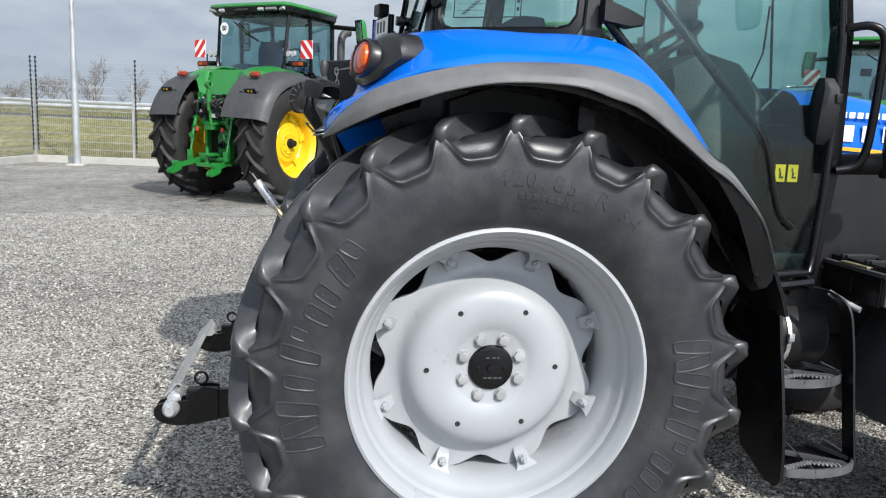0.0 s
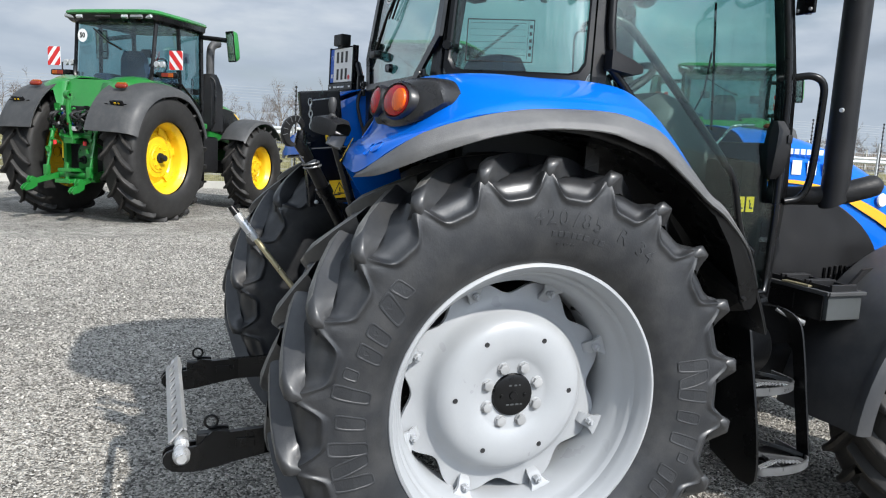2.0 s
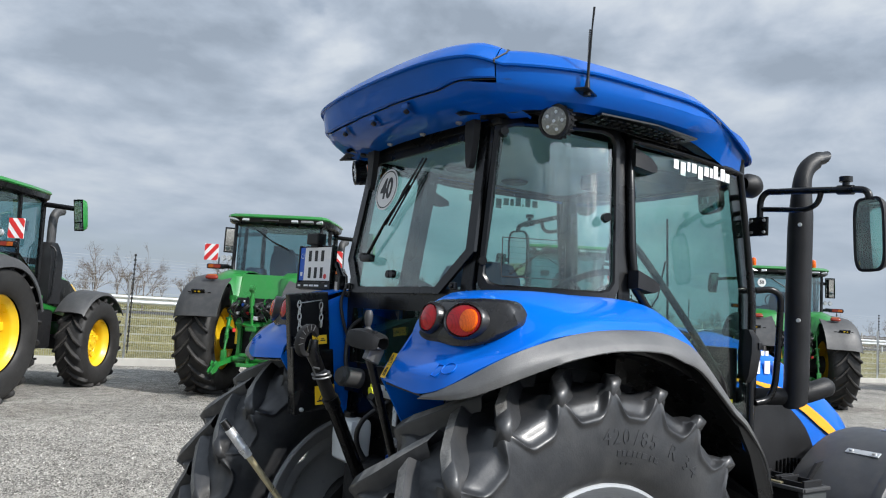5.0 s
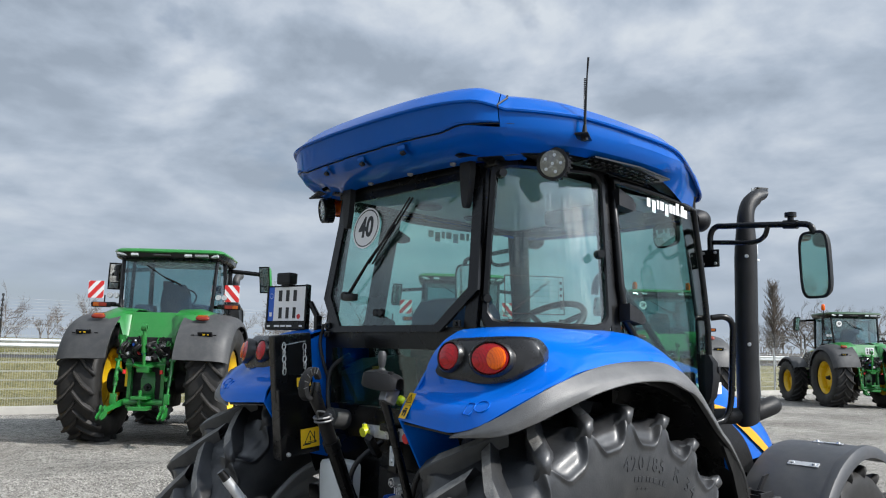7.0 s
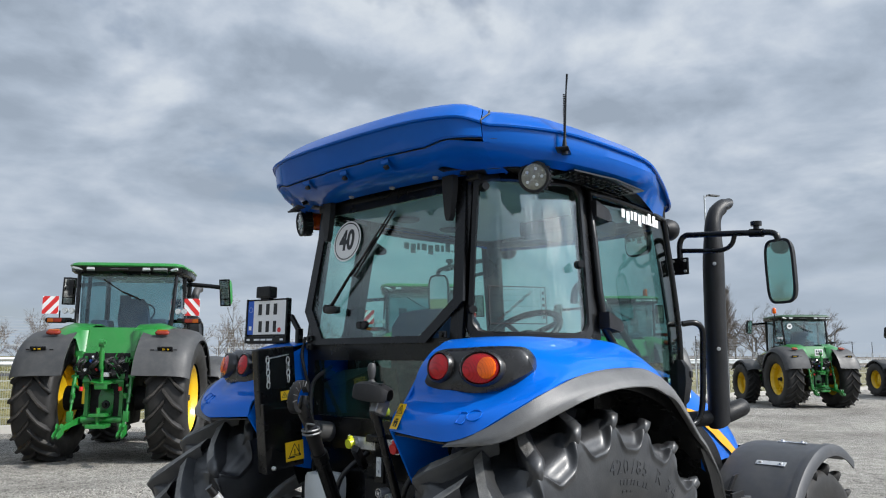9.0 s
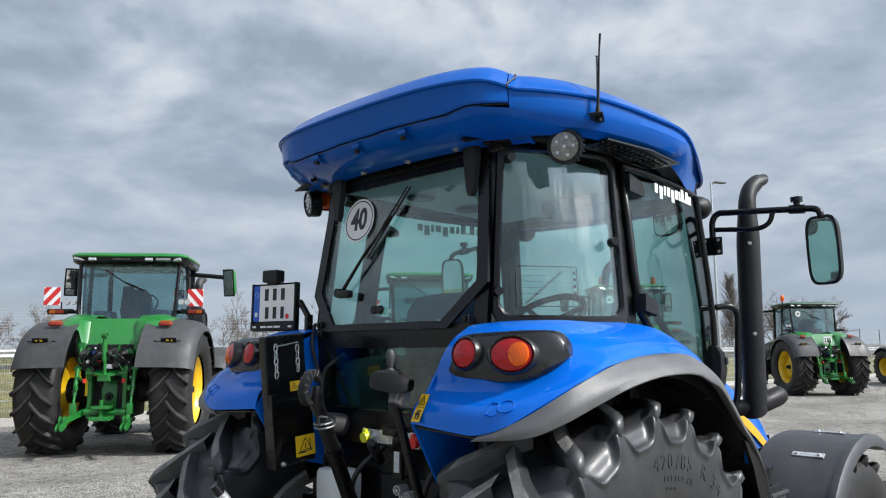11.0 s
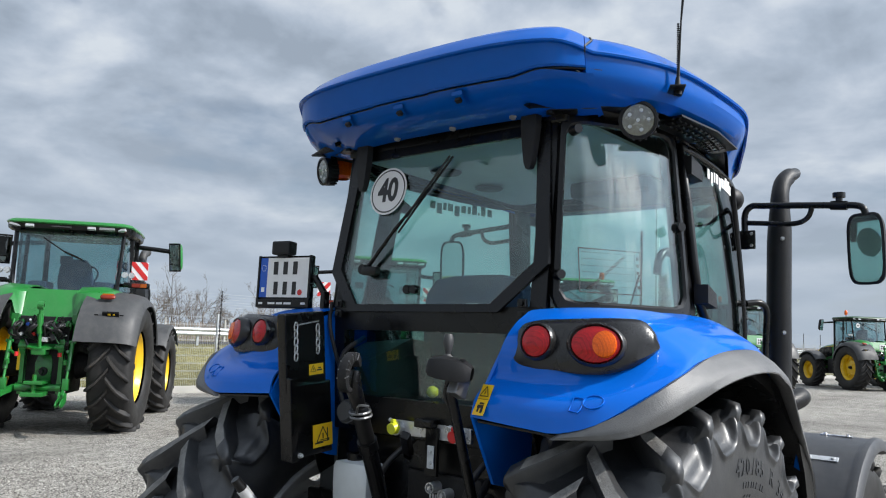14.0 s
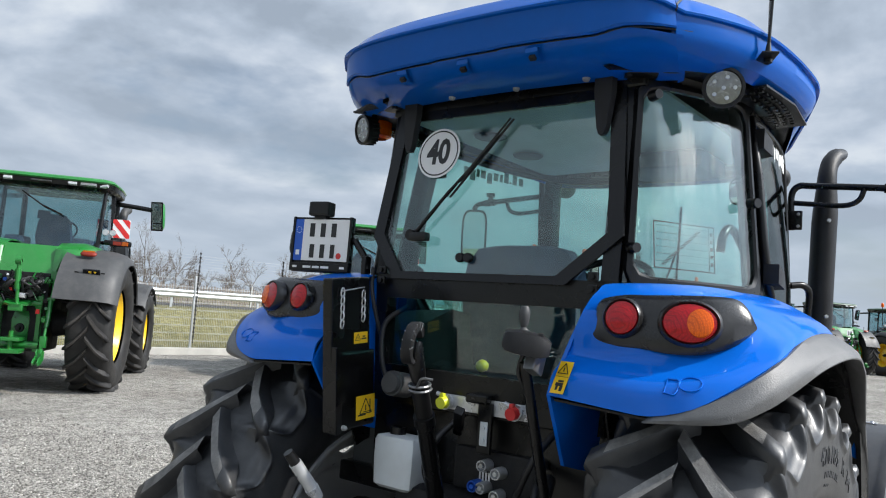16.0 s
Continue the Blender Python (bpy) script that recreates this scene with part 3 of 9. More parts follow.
def blue_rear_wheel(owner, sgn, centre):
    R, BEAD, HALF, N, L = 0.753, 0.432, 0.213, 22, 0.044
    cx, cy, cz = centre
    bm = bmesh.new()
    # dished disc with eight lobes
    steps = [(0.0, 0.046), (0.108, 0.046), (0.120, 0.051), (0.135, 0.058), (0.165, 0.063), (0.20, 0.061), (0.222, 0.055), (0.238, 0.045), (0.250, 0.031), (0.260, 0.014), (0.270, -0.002), (0.284, -0.013), (0.305, -0.019), (1.0, -0.022)]
    n = 128
    rings = []
    for k in range(n):
        a = k * math.tau / n
        c8 = 0.5 + 0.5 * math.cos(8 * (a - radians(22.5)))
        edge = 0.360 - 0.050 * (1 - c8) ** 1.6
        row = []
        for r, d in steps:
            rr = edge if r == 1.0 else r
            row.append(V3((rr * math.cos(a), sgn * d, rr * math.sin(a))))
        rings.append(row)
    front = [[bm.verts.new(p) for p in r] for r in rings]
    back = [[bm.verts.new(p - V3((0, sgn * 0.014, 0))) for p in r] for r in rings]
    for k in range(n):
        j = (k + 1) % n
        for g in (front, back):
            for i in range(len(steps) - 1):
                if i == 0:
                    bm.faces.new((g[k][1], g[j][1], g[k][0]))
                else:
                    bm.faces.new((g[k][i], g[j][i], g[j][i + 1], g[k][i + 1]))
        bm.faces.new((front[k][-1], front[j][-1], back[j][-1], back[k][-1]))
    bmesh.ops.remove_doubles(bm, verts=bm.verts, dist=1e-6)
    wheel = part("rear_wheel", bm, M_WHITE, owner, "white dished steel wheel disc", 40)
    wheel.location = centre
    bm = bmesh.new()
    prof = [(0.456, 0.150), (0.458, 0.163), (0.452, 0.174), (0.443, 0.177), (0.436, 0.171), (0.431, 0.158), (0.425, 0.150), (0.420, 0.138), (0.417, 0.120), (0.409, 0.112), (0.405, 0.104),
            (0.401, 0.080), (0.392, 0.070), (0.387, 0.062), (0.377, 0.046), (0.371, 0.018), (0.367, -0.02), (0.366, -0.10), (0.385, -0.12), (0.420, -0.145), (0.433, -0.168), (0.443, -0.184), (0.456, -0.186), (0.462, -0.176), (0.456, -0.158),
            (0.44, -0.135), (0.395, -0.11), (0.376, -0.09), (0.377, 0.0), (0.405, 0.06), (0.425, 0.125)]
    lathe(bm, [(r * 0.970, sgn * d) for r, d in prof], 112, closed_profile=True)
    part("rim", bm, M_WHITE, wheel, "", 33)
    # lugs of the rim, with their bolts
    for k in range(8):
        a = radians(22.5 + 45 * k)
        rad, tan = V3((math.cos(a), 0, math.sin(a))), V3((-math.sin(a), 0, math.cos(a)))
        bm = bmesh.new()
        m = Matrix((tan, V3((0, sgn, 0)), rad)).transposed()
        p = rad * 0.352
        rows = []
        for u, w, d in ((-0.028, 0.030, -0.016), (-0.014, 0.040, 0.000), (0.004, 0.040, 0.012), (0.016, 0.052, 0.022), (0.026, 0.074, 0.030), (0.036, 0.086, 0.032)):
            c = rad * (0.335 + u)
            rows.append([c - tan * w / 2 + V3((0, sgn * (d - 0.014), 0)), c - tan * w / 2 + V3((0, sgn * d, 0)), c + tan * w / 2 + V3((0, sgn * d, 0)), c + tan * w / 2 + V3((0, sgn * (d - 0.014), 0))])
        loft(bm, rows, True, True)
        nut(bm, rad * 0.336 + V3((0, sgn * 0.012, 0)), 0.0125, 0.018, sgn, 0.3 * k)
        part("rim_bolt", bm, M_WHITE, wheel, "", 50)
    for k in range(8):
        a = radians(22.5 + 45 * k)
        bm = bmesh.new()
        hx, hz, tn = 0.0915 * math.cos(a), 0.0915 * math.sin(a), 0.5 * k
        ring = lambda rad, dep, m: [(hx + rad * math.cos(tn + i * math.tau / m), sgn * (0.046 + dep), hz + rad * math.sin(tn + i * math.tau / m)) for i in range(m)]
        loft(bm, [ring(0.0200, -0.002, 18), ring(0.0200, 0.003, 18), ring(0.0186, 0.0045, 18)], True, True)
        loft(bm, [ring(0.0172, 0.004, 6), ring(0.0172, 0.013, 6)], True, True)
        loft(bm, [ring(0.0152, 0.0125, 18), ring(0.0146, 0.0150, 18), ring(0.0115, 0.0158, 18)], True, True)
        part("wheel_nut", bm, M_GREYSTEEL, wheel, "grey steel wheel nut", 35)
    bm = bmesh.new()
    lathe(bm, [(0.0, sgn * 0.062), (0.012, sgn * 0.062), (0.014, sgn * 0.058), (0.056, sgn * 0.058), (0.066, sgn * 0.055), (0.070, sgn * 0.044)], 40)
    for dx in (-0.040, 0.040):
        box(bm, (dx, sgn * 0.060, 0.0), (0.008, 0.006, 0.010), bevel=0.001)
    part("hub_cap", bm, M_BLACK, wheel, "black hub cap", 40)
    for x, z, w in ((-0.018, -0.030, 0.010), (-0.003, -0.030, 0.012), (0.014, -0.030, 0.012), (0.028, -0.030, 0.008), (-0.012, 0.032, 0.010), (0.006, 0.032, 0.010), (0.020, 0.032, 0.006)):
        bm = bmesh.new()
        box(bm, (x, sgn * 0.0590, z), (w, 0.0012, 0.005))
        part("cap_marking", bm, M_CABGREY, wheel)
    # no openings: black discs on the surface stand in for the shade inside drain holes
    for k in range(6):
        a = radians(1 + 60 * k)
        bm = bmesh.new()
        c = (0.196 * math.cos(a), sgn * 0.0615, 0.196 * math.sin(a))
        lathe(bm, [(0.0, sgn * 0.0008), (0.0055, sgn * 0.0008), (0.0075, sgn * 0.0016), (0.0085, 0.0)], 16, centre=c)
        part("drain_hole", bm, M_INK, wheel)
    t = part("tyre", tyre(R, BEAD, HALF, N, L, R - cz), M_RUBBER, owner, "dusty black ribbed farm tyre", 45)
    t.location = centre
    add_lugs(t, R, HALF, N, L, 0.054, (M_RUBBER, M_TREAD))
    # raised marks on the outer sidewall
    side = carcass(R, BEAD, HALF, L)
    d = lambda r: on_sidewall(side, r)
    for text, mid, h, r in (("4", 93.2, 0.046, 0.578), ("2", 89.3, 0.046, 0.578), ("0", 85.4, 0.046, 0.578), ("/", 81.2, 0.046, 0.578), ("8", 77.6, 0.046, 0.578), ("5", 73.6, 0.046, 0.578),
                            ("R", 64.4, 0.046, 0.578), ("3", 56.9, 0.046, 0.578), ("4", 53.0, 0.046, 0.578)):
        bm = glyphs(text, h, 0.0, 0.0045)
        bmesh.ops.triangulate(bm, faces=bm.faces)
        arc_mesh(bm, r, radians(mid if sgn < 0 else 180 - mid), d, sgn)
        part("size_marking", bm, M_RUBBER_B, t)
    bm = bmesh.new()
    for a, w in ((88, 1.6), (85.8, 1.4), (83.6, 1.8), (81.2, 1.2), (79.0, 1.8), (76.4, 2.2), (73.0, 1.3), (70.6, 2.0)):
        q = bmesh.new()
        box(q, (0, 0, 0), (radians(w) * 0.53, 0.017, 0.005), bevel=0.001)
        arc_mesh(q, 0.532, radians(a), d, sgn)
        merge(bm, q)
    for a in (85.5, 83.0, 80.5):
        q = bmesh.new()
        box(q, (0, 0, 0), (0.016, 0.007, 0.004))
        arc_mesh(q, 0.503, radians(a), d, sgn)
        merge(bm, q)
    part("small_marking", bm, M_RUBBER_B, t)
    # maker's mark as plain raised bars with a proud rim
    for start in (199.0, 14.0, -74.0):
        for off, w, h, dr, lean in ((3.0, 3.6, 0.118, 0.0, 0.020), (8.0, 3.6, 0.112, 0.0, -0.018), (13.0, 3.6, 0.118, 0.0, 0.020), (20.5, 3.4, 0.092, -0.008, 0.014), (28.5, 3.4, 0.116, 0.0, 0.014),
                                    (34.0, 2.7, 0.046, 0.016, 0.006), (40.5, 3.4, 0.080, -0.016, 0.012), (46.5, 3.4, 0.080, -0.016, 0.012), (54.5, 4.0, 0.092, -0.010, 0.024), (60.5, 3.4, 0.064, 0.006, -0.012)):
            q = bmesh.new()
            ww = radians(w) * 0.70
            rows = []
            for size, z in ((1.02, -0.004), (1.0, 0.0022), (0.95, 0.0028), (0.90, 0.0024), (0.86, 0.0015), (0.5, 0.0015), (0.04, 0.0015)):
                row = []
                for k in range(28):
                    c, e = math.cos(k * math.tau / 28), math.sin(k * math.tau / 28)
                    v = 0.5 * h * math.copysign(abs(e) ** 0.36, e)
                    u = 0.5 * ww * math.copysign(abs(c) ** 0.30, c)
                    u, v = u - math.copysign(min(abs(u), 0.5 * ww * (1 - size) * 2.2), u) if size > 0.8 else u * size * 0.6, v * size if size <= 0.8 else v - math.copysign(min(abs(v), 0.5 * ww * (1 - size) * 2.2), v)
                    row.append((u + lean * v / h, v, z))
                rows.append(row)
            loft(q, rows, True, True)
            arc_mesh(q, 0.566 + dr, radians(start - off), d, sgn)
            part("raised_bar", q, M_RUBBER_B, t)
    return wheel


def plain_wheel(owner, name, sgn, centre, R, bead, half, n, L, paint, dish, cap_label, hub=0.16, axle=False):
    """A wheel with a dished disc, a hub and nuts, and a lugged tyre."""
    bm = bmesh.new()
    prof = [(0.0, dish + 0.03), (hub * 0.38, dish + 0.03), (hub * 0.42, dish + 0.012), (hub * 0.98, dish + 0.008), (hub * 1.03, dish - 0.006), (hub * 1.22, dish - 0.010), (hub * 1.27, dish - 0.030), (bead * 0.56, dish - 0.036), (bead * 0.60, dish - 0.062), (bead * 0.74, dish * 0.1 - 0.066), (bead * 0.78, dish * 0.1 - 0.042), (bead * 0.90, dish * 0.1 - 0.05)]
    lathe(bm, [(r, sgn * d) for r, d in prof], 48)
    for k in range(8):
        a = radians(45 * k)
        nut(bm, (hub * 0.84 * math.cos(a), sgn * dish, hub * 0.84 * math.sin(a)), 0.018, 0.026, sgn)
    wheel = part(name, bm, paint, owner, "", 40)
    wheel.location = centre
    bm = bmesh.new()
    e = half * 0.62
    lathe(bm, [(r, sgn * d) for r, d in ((bead + 0.02, e - 0.02), (bead + 0.022, e), (bead + 0.008, e + 0.010), (bead - 0.008, e - 0.004), (bead - 0.016, e - 0.035), (bead - 0.045, e - 0.06), (bead - 0.06, e - 0.11),
                                         (bead - 0.07, -e * 0.5), (bead - 0.02, -e), (bead + 0.02, -e), (bead + 0.02, -e + 0.02), (bead - 0.05, -e * 0.4), (bead - 0.03, e - 0.12))], 64, closed_profile=True)
    part("rim", bm, paint, wheel, "", 50)
    if axle:
        bm = bmesh.new()
        lathe(bm, [(r, sgn * d) for r, d in ((0.0, dish + 0.13), (0.045, dish + 0.13), (0.050, dish + 0.12), (0.050, dish + 0.05), (0.075, dish + 0.045), (0.08, dish))], 24)
        part("axle_stub", bm, M_DULL, wheel, "dark steel axle end", 40)
    for k in range(6):
        a = radians(60 * k + 12)
        bm = bmesh.new()
        c = V3((bead * 0.78 * math.cos(a), sgn * (dish * 0.1 - 0.025), bead * 0.78 * math.sin(a)))
        q = Matrix((V3((-math.sin(a), 0, math.cos(a))), V3((0, 1, 0)), V3((math.cos(a), 0, math.sin(a))))).transposed()
        box(bm, c, (bead * 0.22, 0.03, bead * 0.24), q, 0.008)
        part("rim_bracket", bm, paint, wheel)
    t = part("tyre", tyre(R, bead + 0.01, half, n, L, R - centre[2], ridge=False), M_RUBBER_DULL, owner, "black lugged farm tyre", 38)
    t.location = centre
    add_lugs(t, R, half, n, L, L * 0.95, (M_RUBBER_DULL, M_TREAD_DULL))
    return wheel

# ---- the blue tractor ----
YC = -0.015                                   # its middle line


def side_of(p, s):
    """A point of the tractor's right side, or its mirror on the left."""
    return (p[0], p[1], p[2]) if s < 0 else (p[0], 2 * YC - p[1], p[2])


blue = thing("blue_tractor", "blue farm tractor with glazed cab and white wheels, parked on gravel", "tractor")
for s in (-1, 1):
    blue_rear_wheel(blue, s, side_of((0.0, -0.748, 0.738), s))

# rear fenders
FENDER = [
    [(-0.475, -0.430, 1.425), (-0.488, -0.520, 1.420), (-0.497, -0.620, 1.414), (-0.497, -0.700, 1.412), (-0.480, -0.790, 1.438), (-0.430, -0.865, 1.490), (-0.350, -0.915, 1.540), (-0.300, -0.930, 1.562)],
    [(-0.457, -0.435, 1.479), (-0.474, -0.520, 1.474), (-0.482, -0.620, 1.470), (-0.478, -0.700, 1.472), (-0.452, -0.790, 1.492), (-0.390, -0.865, 1.525), (-0.315, -0.915, 1.562), (-0.255, -0.930, 1.577)],
    [(-0.393, -0.445, 1.529), (-0.408, -0.530, 1.526), (-0.412, -0.620, 1.526), (-0.400, -0.700, 1.529), (-0.368, -0.790, 1.539), (-0.325, -0.865, 1.568), (-0.255, -0.915, 1.588), (-0.200, -0.930, 1.590)],
    [(-0.375, -0.450, 1.596), (-0.388, -0.530, 1.596), (-0.388, -0.620, 1.597), (-0.368, -0.700, 1.601), (-0.325, -0.785, 1.608), (-0.265, -0.860, 1.612), (-0.190, -0.915, 1.610), (-0.135, -0.930, 1.602)],
    [(-0.340, -0.455, 1.648), (-0.348, -0.530, 1.654), (-0.342, -0.620, 1.661), (-0.315, -0.700, 1.665), (-0.268, -0.780, 1.659), (-0.200, -0.855, 1.644), (-0.125, -0.912, 1.626), (-0.075, -0.930, 1.610)],
    [(-0.285, -0.458, 1.688), (-0.285, -0.540, 1.696), (-0.268, -0.620, 1.701), (-0.232, -0.700, 1.700), (-0.178, -0.775, 1.689), (-0.110, -0.850, 1.665), (-0.045, -0.908, 1.640), (0.000, -0.930, 1.617)],
    [(-0.190, -0.458, 1.714), (-0.165, -0.530, 1.719), (-0.130, -0.610, 1.721), (-0.090, -0.690, 1.719), (-0.045, -0.770, 1.704), (0.010, -0.845, 1.675), (0.060, -0.905, 1.645), (0.090, -0.930, 1.620)],
    [(0.010, -0.590, 1.714), (0.030, -0.625, 1.718), (0.060, -0.675, 1.719), (0.090, -0.730, 1.714), (0.120, -0.790, 1.699), (0.150, -0.850, 1.674), (0.175, -0.905, 1.644), (0.185, -0.930, 1.618)],
    [(0.200, -0.700, 1.714), (0.212, -0.720, 1.717), (0.228, -0.745, 1.715), (0.245, -0.775, 1.708), (0.260, -0.810, 1.692), (0.272, -0.855, 1.667), (0.283, -0.905, 1.632), (0.290, -0.930, 1.597)],
    [(0.330, -0.735, 1.693), (0.338, -0.750, 1.692), (0.348, -0.770, 1.687), (0.358, -0.795, 1.677), (0.366, -0.825, 1.658), (0.372, -0.865, 1.629), (0.377, -0.908, 1.590), (0.380, -0.930, 1.560)],
    [(0.470, -0.745, 1.589), (0.474, -0.760, 1.587), (0.479, -0.780, 1.581), (0.483, -0.805, 1.569), (0.485, -0.835, 1.552), (0.484, -0.870, 1.525), (0.482, -0.910, 1.492), (0.480, -0.930, 1.472)],
    [(0.590, -0.752, 1.450), (0.592, -0.767, 1.448), (0.595, -0.790, 1.441), (0.596, -0.815, 1.430), (0.594, -0.842, 1.416), (0.588, -0.875, 1.396), (0.582, -0.912, 1.372), (0.578, -0.930, 1.358)],
    [(0.690, -0.758, 1.298), (0.691, -0.773, 1.296), (0.691, -0.795, 1.290), (0.690, -0.820, 1.281), (0.686, -0.847, 1.270), (0.680, -0.878, 1.256), (0.673, -0.914, 1.240), (0.670, -0.930, 1.232)],
]


def dense(rows, a=4, b=3):
    """A finer sheet through rows of points."""
    across = [smooth_path(r, b) for r in rows]
    cols = [smooth_path(c, a) for c in zip(*across)]
    return [list(r) for r in zip(*cols)]


LIP_UP = [(-0.497, -0.705, 1.412), (-0.470, -0.815, 1.452), (-0.400, -0.900, 1.515), (-0.320, -0.928, 1.555), (-0.162, -0.934, 1.598), (-0.013, -0.935, 1.617), (0.182, -0.935, 1.619), (0.290, -0.935, 1.598), (0.376, -0.935, 1.563), (0.480, -0.935, 1.474),
          (0.562, -0.935, 1.398), (0.640, -0.937, 1.340), (0.742, -0.940, 1.215), (0.790, -0.940, 1.095)]
LIP_LOW = [(-0.508, -0.690, 1.397), (-0.478, -0.850, 1.414), (-0.415, -0.918, 1.448), (-0.330, -0.955, 1.487), (-0.192, -0.986, 1.534), (-0.045, -1.010, 1.561), (0.135, -1.012, 1.560), (0.238, -1.008, 1.535), (0.328, -1.000, 1.507), (0.442, -0.985, 1.435),
           (0.540, -0.972, 1.368), (0.627, -0.960, 1.317), (0.735, -0.952, 1.209), (0.785, -0.946, 1.092)]
for s in (-1, 1):
    bm = bmesh.new()
    grid = [[side_of(p, s) for p in r] for r in dense(FENDER)]
    shell(bm, grid, 0.006 * s)
    fender = part("rear_fender", bm, M_BLUE, blue, "glossy blue rear fender", 40)
    bm = bmesh.new()
    up, lo = smooth_path(LIP_UP, 5), smooth_path(LIP_LOW, 5)
    rows = []
    for u, l in zip(up, lo):
        u, l = V3(u), V3(l)
        d = l - u
        out = V3((0, -1, 0)) if u.y < -0.92 else V3((-0.55, -0.8, 0)).normalized()
        w = d.dot(out)
        du = d - out * w
        prof = ((0.0, -0.012), (-0.05, 0.005), (0.10, 0.20 * w + 0.006), (0.36, 0.50 * w + 0.009), (0.60, 0.74 * w + 0.009), (0.66, 0.80 * w + 0.007), (0.94, 0.98 * w + 0.003), (1.0, w), (0.98, w - 0.014), (0.3, 0.1 * w - 0.012))
        rows.append([side_of(u + du * a + out * b, s) for a, b in prof])
    loft(bm, rows, True, True)
    part("fender_lip", bm, M_LIP, fender, "weathered grey plastic fender lip", 45)
    # flap that carries the lip down in front of the tyre, black for the shade its plastic turns into
    bm = bmesh.new()
    slab(bm, [side_of(p, s) for p in ((0.585, -0.945, 1.330), (0.660, -0.945, 1.305), (0.722, -0.945, 1.222), (0.768, -0.945, 1.135), (0.788, -0.945, 1.085), (0.790, -0.940, 1.045), (0.776, -0.936, 1.022), (0.752, -0.934, 1.020), (0.733, -0.934, 1.05), (0.705, -0.937, 1.13), (0.660, -0.940, 1.23))], 0.014)
    part("flap_front", bm, M_BLACK, fender, "plastic flap below the fender lip, black to stand in for shade")
    # dark inner arch over the tyre and the wall beside it
    bm = bmesh.new()
    rows = []
    for k in range(24):
        a = radians(114 - k * 4.35)
        r = 0.845 + 0.035 * max(0.0, (k - 14) / 9)
        c, t = math.cos(a), math.sin(a)
        r2 = r + (0.034 if 3 < k < 17 else 0.0)
        rows.append([side_of((r2 * c, -0.940, 0.72 + r2 * t), s)] + [side_of((r * c, y, 0.72 + r * t), s) for y in (-0.942, -0.80, -0.62, -0.50)] + [side_of((0.45 * c, -0.49, 0.72 + 0.45 * t), s)])
    shell(bm, rows, 0.006 * s)
    part("inner_arch", bm, M_BLACK, fender, "black inner wheel arch", 40)
    bm = bmesh.new()
    slab(bm, [side_of(p, s) for p in ((0.735, -0.955, 1.06), (0.80, -0.90, 1.01), (0.86, -0.72, 0.96), (0.87, -0.52, 0.95), (0.78, -0.50, 1.15), (0.74, -0.75, 1.15))], 0.012)
    part("mud_flap", bm, M_PLASTIC, fender)
    # blue inner cheek towards the hitch
    bm = bmesh.new()
    slab(bm, [side_of(p, s) for p in ((-0.478, -0.432, 1.426), (-0.39, -0.440, 1.56), (-0.34, -0.452, 1.645), (-0.19, -0.455, 1.708), (-0.15, -0.44, 1.5), (-0.18, -0.42, 1.20), (-0.36, -0.42, 1.24))], 0.010)
    part("fender_cheek", bm, M_BLUE, fender)
    bm = bmesh.new()
    slab(bm, [side_of(p, s) for p in ((-0.47, -0.445, 1.415), (-0.485, -0.70, 1.402), (-0.42, -0.88, 1.46), (-0.25, -0.90, 1.53), (-0.20, -0.46, 1.50))], 0.006)
    part("fender_floor", bm, M_BLACK, fender)
    # tail lamp cluster
    bm = bmesh.new()
    top = [(-0.322, -0.476, 1.640), (-0.350, -0.498, 1.668), (-0.362, -0.56, 1.682), (-0.362, -0.63, 1.685), (-0.356, -0.70, 1.688), (-0.338, -0.77, 1.690), (-0.305, -0.820, 1.686), (-0.292, -0.846, 1.660), (-0.290, -0.860, 1.628)]
    bot = [(-0.360, -0.476, 1.590), (-0.392, -0.505, 1.566), (-0.404, -0.56, 1.556), (-0.408, -0.63, 1.556), (-0.402, -0.70, 1.549), (-0.384, -0.77, 1.553), (-0.345, -0.820, 1.573), (-0.315, -0.846, 1.596), (-0.292, -0.861, 1.618)]
    rows = []
    for tp, bt in zip(smooth_path(top, 4), smooth_path(bot, 4)):
        tp, bt = V3(tp), V3(bt)
        m = (tp + bt) / 2
        inn = V3((0.05, 0.02, 0.0))
        rows.append([side_of(p, s) for p in (tp + inn, tp, tp.lerp(bt, 0.14) + V3((-0.014, -0.004, 0.003)), tp.lerp(bt, 0.5) + V3((-0.012, -0.006, 0.0)), tp.lerp(bt, 0.86) + V3((-0.014, -0.004, -0.002)), bt, bt + inn)])
    loft(bm, rows, True, True)
    cluster = part("tail_lamp_housing", bm, M_HOUSING, fender, "black tail lamp housing", 50)
    for nm, c, rx, rz, material, nrm in (("tail_lamp", (-0.3935, -0.742, 1.622), 0.061, 0.046, M_RED, (-0.93, -0.32, 0.16)), ("reflector", (-0.4080, -0.584, 1.625), 0.041, 0.041, M_RED, (-0.985, -0.05, 0.17))):
        c, nrm = V3(c), V3(nrm).normalized()
        ax = V3((0, 0, 1)).cross(nrm).normalized()
        az = nrm.cross(ax)

        def ell(kx, kz, out, m=32):
            return [side_of(c + ax * (rx * kx * math.cos(k * math.tau / m)) + az * (rz * kz * math.sin(k * math.tau / m)) + nrm * out, s) for k in range(m)]

        bm = bmesh.new()
        loft(bm, [ell(1.20, 1.22, -0.02), ell(1.18, 1.2, 0.008), ell(1.08, 1.08, 0.014), ell(1.0, 1.0, 0.008)], True)
